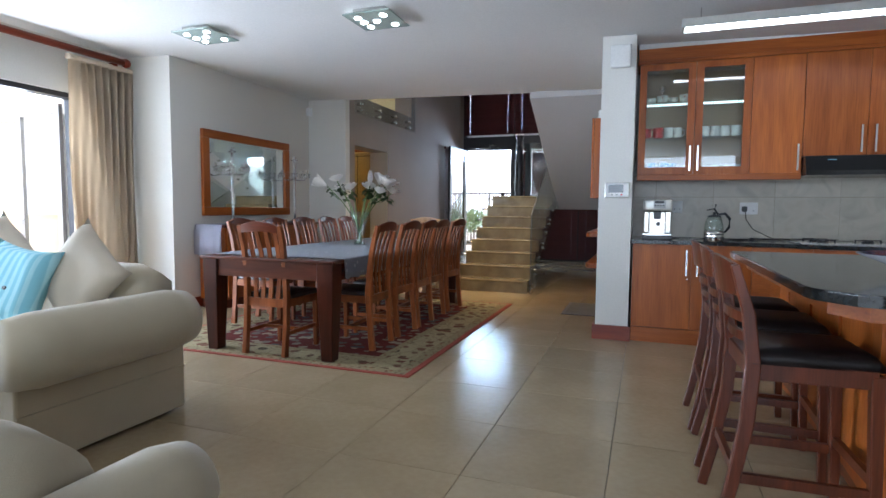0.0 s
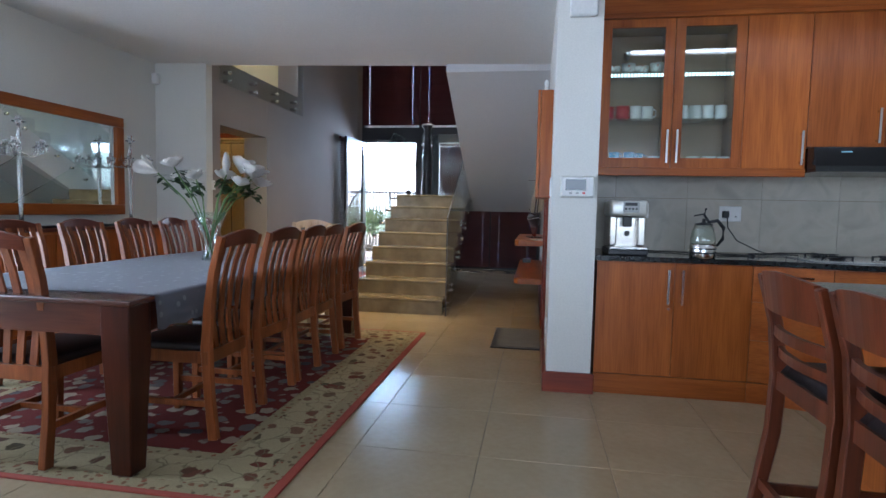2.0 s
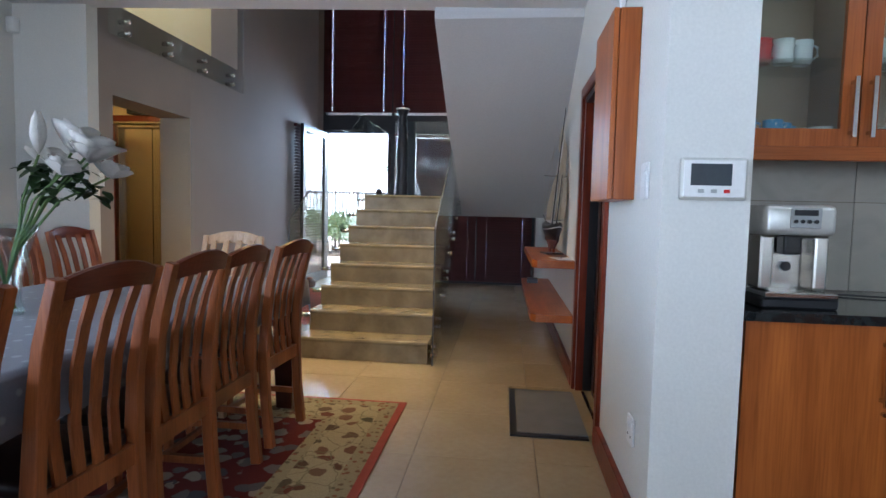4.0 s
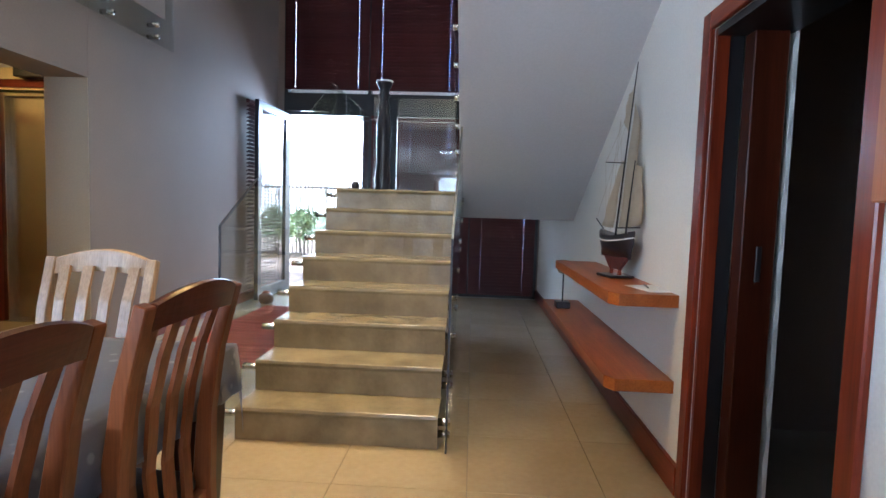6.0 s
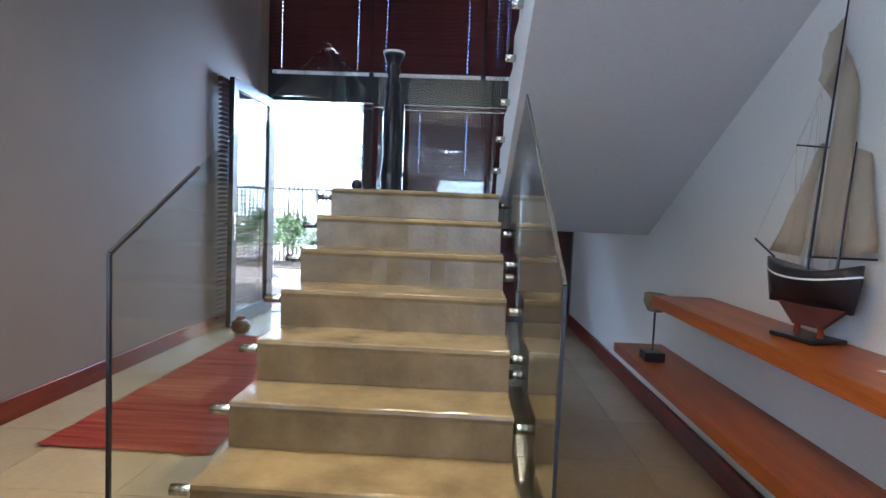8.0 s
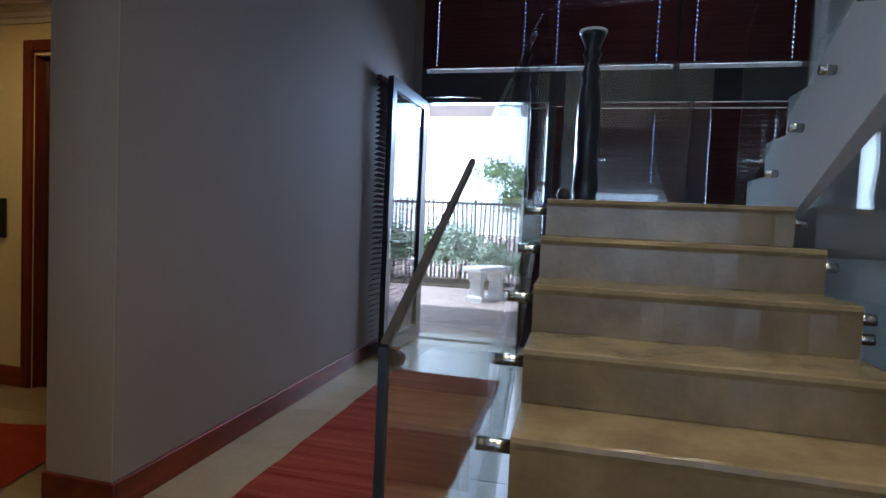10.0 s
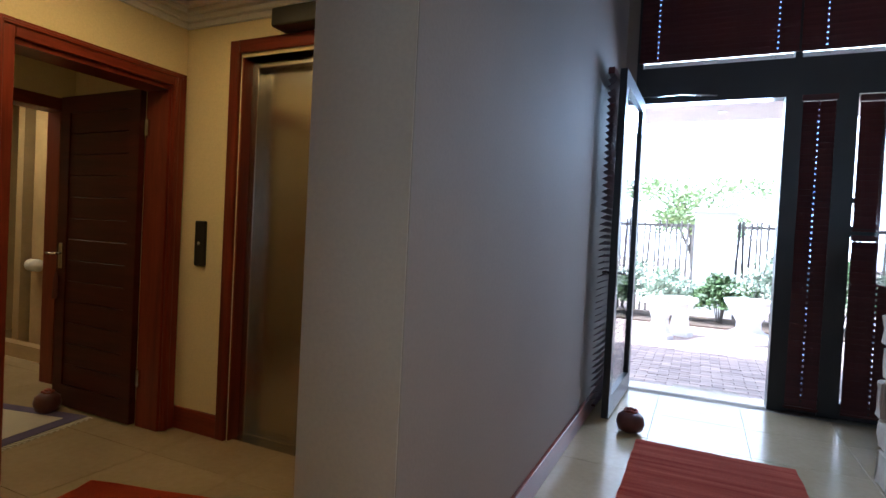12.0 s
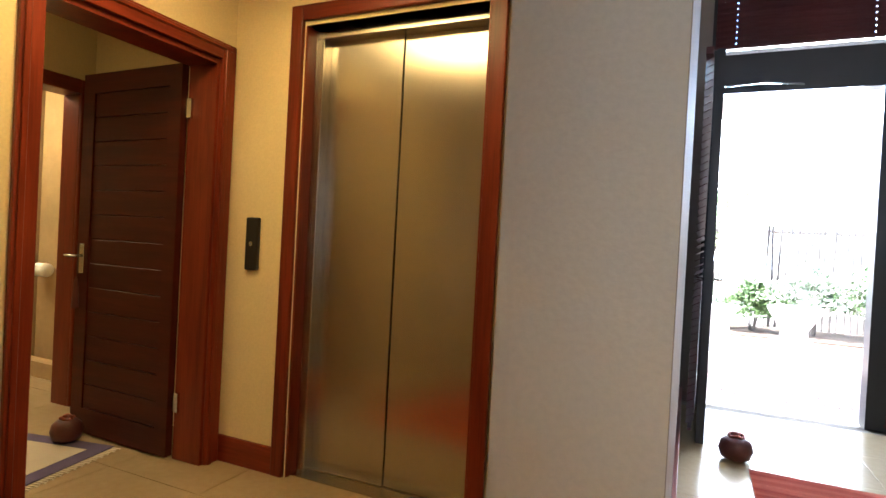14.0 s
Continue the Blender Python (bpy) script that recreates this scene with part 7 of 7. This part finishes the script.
def shrub(place, r, h, mat, n, seed, name="shrub", label="bushy grey-green shrub in the bed by the fence"):
    rnd = random.Random(seed)
    s = thing(name, label, "shrub", "shrubs by the fence", place)
    bm = bmesh.new()
    for k in range(9):
        a, q = rnd.uniform(0, 6.28), rnd.uniform(0.2, 0.8)
        tube(bm, [(0.03 * math.cos(a), 0.03 * math.sin(a), 0), (r * 0.4 * q * math.cos(a), r * 0.4 * q * math.sin(a), h * 0.4), (r * q * math.cos(a), r * q * math.sin(a), h * 0.8)], [0.012, 0.008, 0.003], 5)
    part("branches", bm, "pole", s)
    verts, faces = [], []
    for k in range(n):
        a, el, q = rnd.uniform(0, 6.28), rnd.uniform(-0.2, 1.5), rnd.uniform(0.45, 1.0) ** 0.6
        lump = 1 + 0.25 * math.sin(3 * a + seed) + 0.15 * math.sin(5 * el + a * 2)
        c = Vector((r * q * lump * math.cos(a) * math.cos(el), r * q * lump * math.sin(a) * math.cos(el), h * 0.45 + h * 0.5 * q * lump * math.sin(el)))
        d = Vector((rnd.uniform(-1, 1), rnd.uniform(-1, 1), rnd.uniform(-0.2, 1))).normalized()
        u = d.orthogonal().normalized()
        L, w = rnd.uniform(0.06, 0.11), rnd.uniform(0.018, 0.03)
        b = len(verts)
        verts += [c, c + d * L * 0.5 + u * w, c + d * L, c + d * L * 0.5 - u * w]
        faces.append((b, b + 1, b + 2, b + 3))
    me = bpy.data.meshes.new("foliage")
    me.from_pydata([tuple(v) for v in verts], [], faces)
    me.materials.append(M[mat])
    o = new("foliage", me)
    o.parent = s
    tagged(o, kind="stuff")
    return s


for i, (x, y, r, h) in enumerate(((-5.6, 18.2, 0.65, 1.2), (-4.8, 18.1, 0.55, 1.05), (-4.05, 18.2, 0.6, 1.15), (-3.2, 18.1, 0.42, 0.8), (-2.3, 18.1, 0.40, 0.75), (-1.4, 18.2, 0.6, 1.1), (-6.5, 18.2, 0.65, 1.2), (-0.5, 18.2, 0.65, 1.1))):
    shrub(pose(x, y, -0.06), 1.15 * r, 1.08 * h, "grey_leaf" if i % 3 != 1 else "leaf", 2200, 30 + i)
built("ground_bed", box(-9.0, 17.4, -0.4, 2.8, 19.0, -0.03), "soil", "dark planting bed by the fence")


def bench(place):
    b = thing("stone_bench", "pale carved stone garden bench on brick paving", "bench", "stone garden benches", place)
    part("seat", loft([[(x * k, y * k, z) for x, y in ((-0.44, -0.19), (0.44, -0.19), (0.48, 0), (0.44, 0.19), (-0.44, 0.19), (-0.48, 0))] for k, z in ((0.90, 0.50), (1.0, 0.525), (1.0, 0.57), (0.96, 0.59))]), "bright_wall", b)
    for sx in (-1, 1):
        part("support", loft([[(sx * 0.27 + x, y, z) for x, y in ((-w, -d), (w, -d), (w, d), (-w, d))] for w, d, z in ((0.09, 0.17, 0), (0.09, 0.17, 0.07), (0.06, 0.13, 0.10), (0.055, 0.10, 0.28), (0.075, 0.15, 0.44), (0.085, 0.17, 0.50))]), "bright_wall", b)
    return b


bb = bench(pose(-3.02, 15.85, -0.055, 0, 0, 62))
copy_thing(bb, pose(-4.75, 15.8, -0.055, 0, 0, -18))
pt = thing("stone_planter", "round pale stone planter on the paving", "planter", "", pose(-1.98, 16.15, -0.055) @ Matrix.Diagonal((1.0, 1.0, 1.25, 1)))
part("pot", lathe([(0.36, 0), (0.38, 0.03), (0.37, 0.09), (0.24, 0.12), (0.17, 0.16), (0.16, 0.24), (0.25, 0.36), (0.33, 0.46), (0.34, 0.50), (0.3, 0.5)], 26), "bright_wall", pt, smooth=True)


def tree():
    rnd = random.Random(5)
    t = thing("tree", "leafy green tree beyond the fence", "tree", "", pose(-2.85, 24.5, -0.06) @ Matrix.Diagonal((1.35, 1.3, 1.12, 1)))
    part("trunk", tube(bmesh.new(), [(0, 0, 0), (0.05, 0, 0.6), (-0.03, 0.05, 1.3), (0, 0, 2.0)], [0.13, 0.10, 0.08, 0.04], 9), "pole", t)
    bm = bmesh.new()
    tips = []
    for k in range(14):
        a = rnd.uniform(0, 6.28)
        e = Vector((rnd.uniform(0.5, 1.25) * math.cos(a), rnd.uniform(0.5, 1.25) * math.sin(a), rnd.uniform(1.7, 2.75)))
        tube(bm, [(0, 0, rnd.uniform(0.9, 1.6)), e * 0.5 + Vector((0, 0, 0.9)), e], [0.04, 0.025, 0.008], 6)
        tips.append(e)
    part("limb", bm, "pole", t, kind="stuff")
    verts, faces = [], []
    for tip in tips:
        for _ in range(320):
            c = tip + Vector((rnd.gauss(0, 0.22), rnd.gauss(0, 0.22), rnd.gauss(0, 0.17)))
            d = Vector((rnd.uniform(-1, 1), rnd.uniform(-1, 1), rnd.uniform(-1, 1))).normalized()
            u = d.orthogonal().normalized()
            b = len(verts)
            verts += [c, c + d * 0.05 + u * 0.028, c + d * 0.11, c + d * 0.05 - u * 0.028]
            faces.append((b, b + 1, b + 2, b + 3))
    me = bpy.data.meshes.new("crown")
    me.from_pydata([tuple(v) for v in verts], [], faces)
    me.materials.append(M["tree_leaf"])
    o = new("crown", me)
    o.parent = t
    tagged(o, kind="stuff")


tree()

# ---- pieces of floors and walls ----
floor = bpy.data.objects["floor"]
bm = box(-0.3002, -0.3002, -0.005, 0.3002, 0.3002, 0.0)
bmesh.ops.bevel(bm, geom=[e for e in bm.edges if e.verts[0].co.z > -0.001 and e.verts[1].co.z > -0.001], offset=0.0012, segments=1, affect="EDGES")
tile_me = bpy.data.meshes.new("tile")
bm.to_mesh(tile_me)
bm.free()
tile_me.materials.append(M["tile"])
far = bmesh.new()
for i in range(-16, 9):
    for j in range(-14, 18):
        cx, cy = JX + TILE * (i + 0.5), JY + TILE * (j + 0.5)
        if not (-9.3 < cx < 4.9 and -6.0 < cy < 12.4):
            continue
        if cx < -4.6 and (cy < 5.9 or cy > 10.9):
            continue
        if cx > 0.7 and cy > 5.2:
            continue
        if (-3.4 < cx < 2.0 and 0.4 < cy) or (-5.6 < cx <= -3.4 and 6.9 < cy < 9.6):
            o = new("tile", tile_me)
            o.parent = floor
            o.location = (cx, cy, 0)
            o.rotation_euler = (0, 0, random.choice((0, 1, 2, 3)) * math.pi / 2)
        else:
            boxm(far, cx - 0.2995, cy - 0.2995, -0.005, cx + 0.2995, cy + 0.2995, 0.0)
part("tiles_further", finish(far), "tile", floor, kind="stuff")

for i in range(9):
    for za, zb in ((0.90, 1.283), (1.286, 1.488)):
        x = 0.905 + 0.506 * (i - 1)
        xa, xb = max(x + 0.0015, 0.70), min(x + 0.5045, 4.98)
        if xb > xa + 0.02:
            part("tile", box(xa, 5.4195, za, xb, 5.4245, zb), "splash", sp)

ground = bpy.data.objects["ground"]
paver_me = bpy.data.meshes.new("brick")
bm = box(-0.098, -0.048, -0.012, 0.098, 0.048, 0.0, 0.003)
bm.to_mesh(paver_me)
bm.free()
paver_me.materials.append(M["paver"])
rest = bmesh.new()
rnd = random.Random(3)
for j in range(46):
    for i in range(-26, 16):
        x, y = -2.6 + 0.202 * i + (0.101 if j % 2 else 0), 12.57 + 0.102 * j
        dz = rnd.uniform(-0.002, 0.002)
        if -3.7 < x < -1.9 and y < 15.1:
            o = new("brick", paver_me)
            o.parent = ground
            o.matrix_basis = pose(x, y, -0.05 + dz, rnd.uniform(-0.5, 0.5), rnd.uniform(-0.5, 0.5), rnd.uniform(-0.8, 0.8))
        else:
            boxm(rest, x - 0.098, y - 0.048, -0.062, x + 0.098, y + 0.048, -0.05 + dz)
part("bricks_further", finish(rest), "paver", ground, kind="stuff")
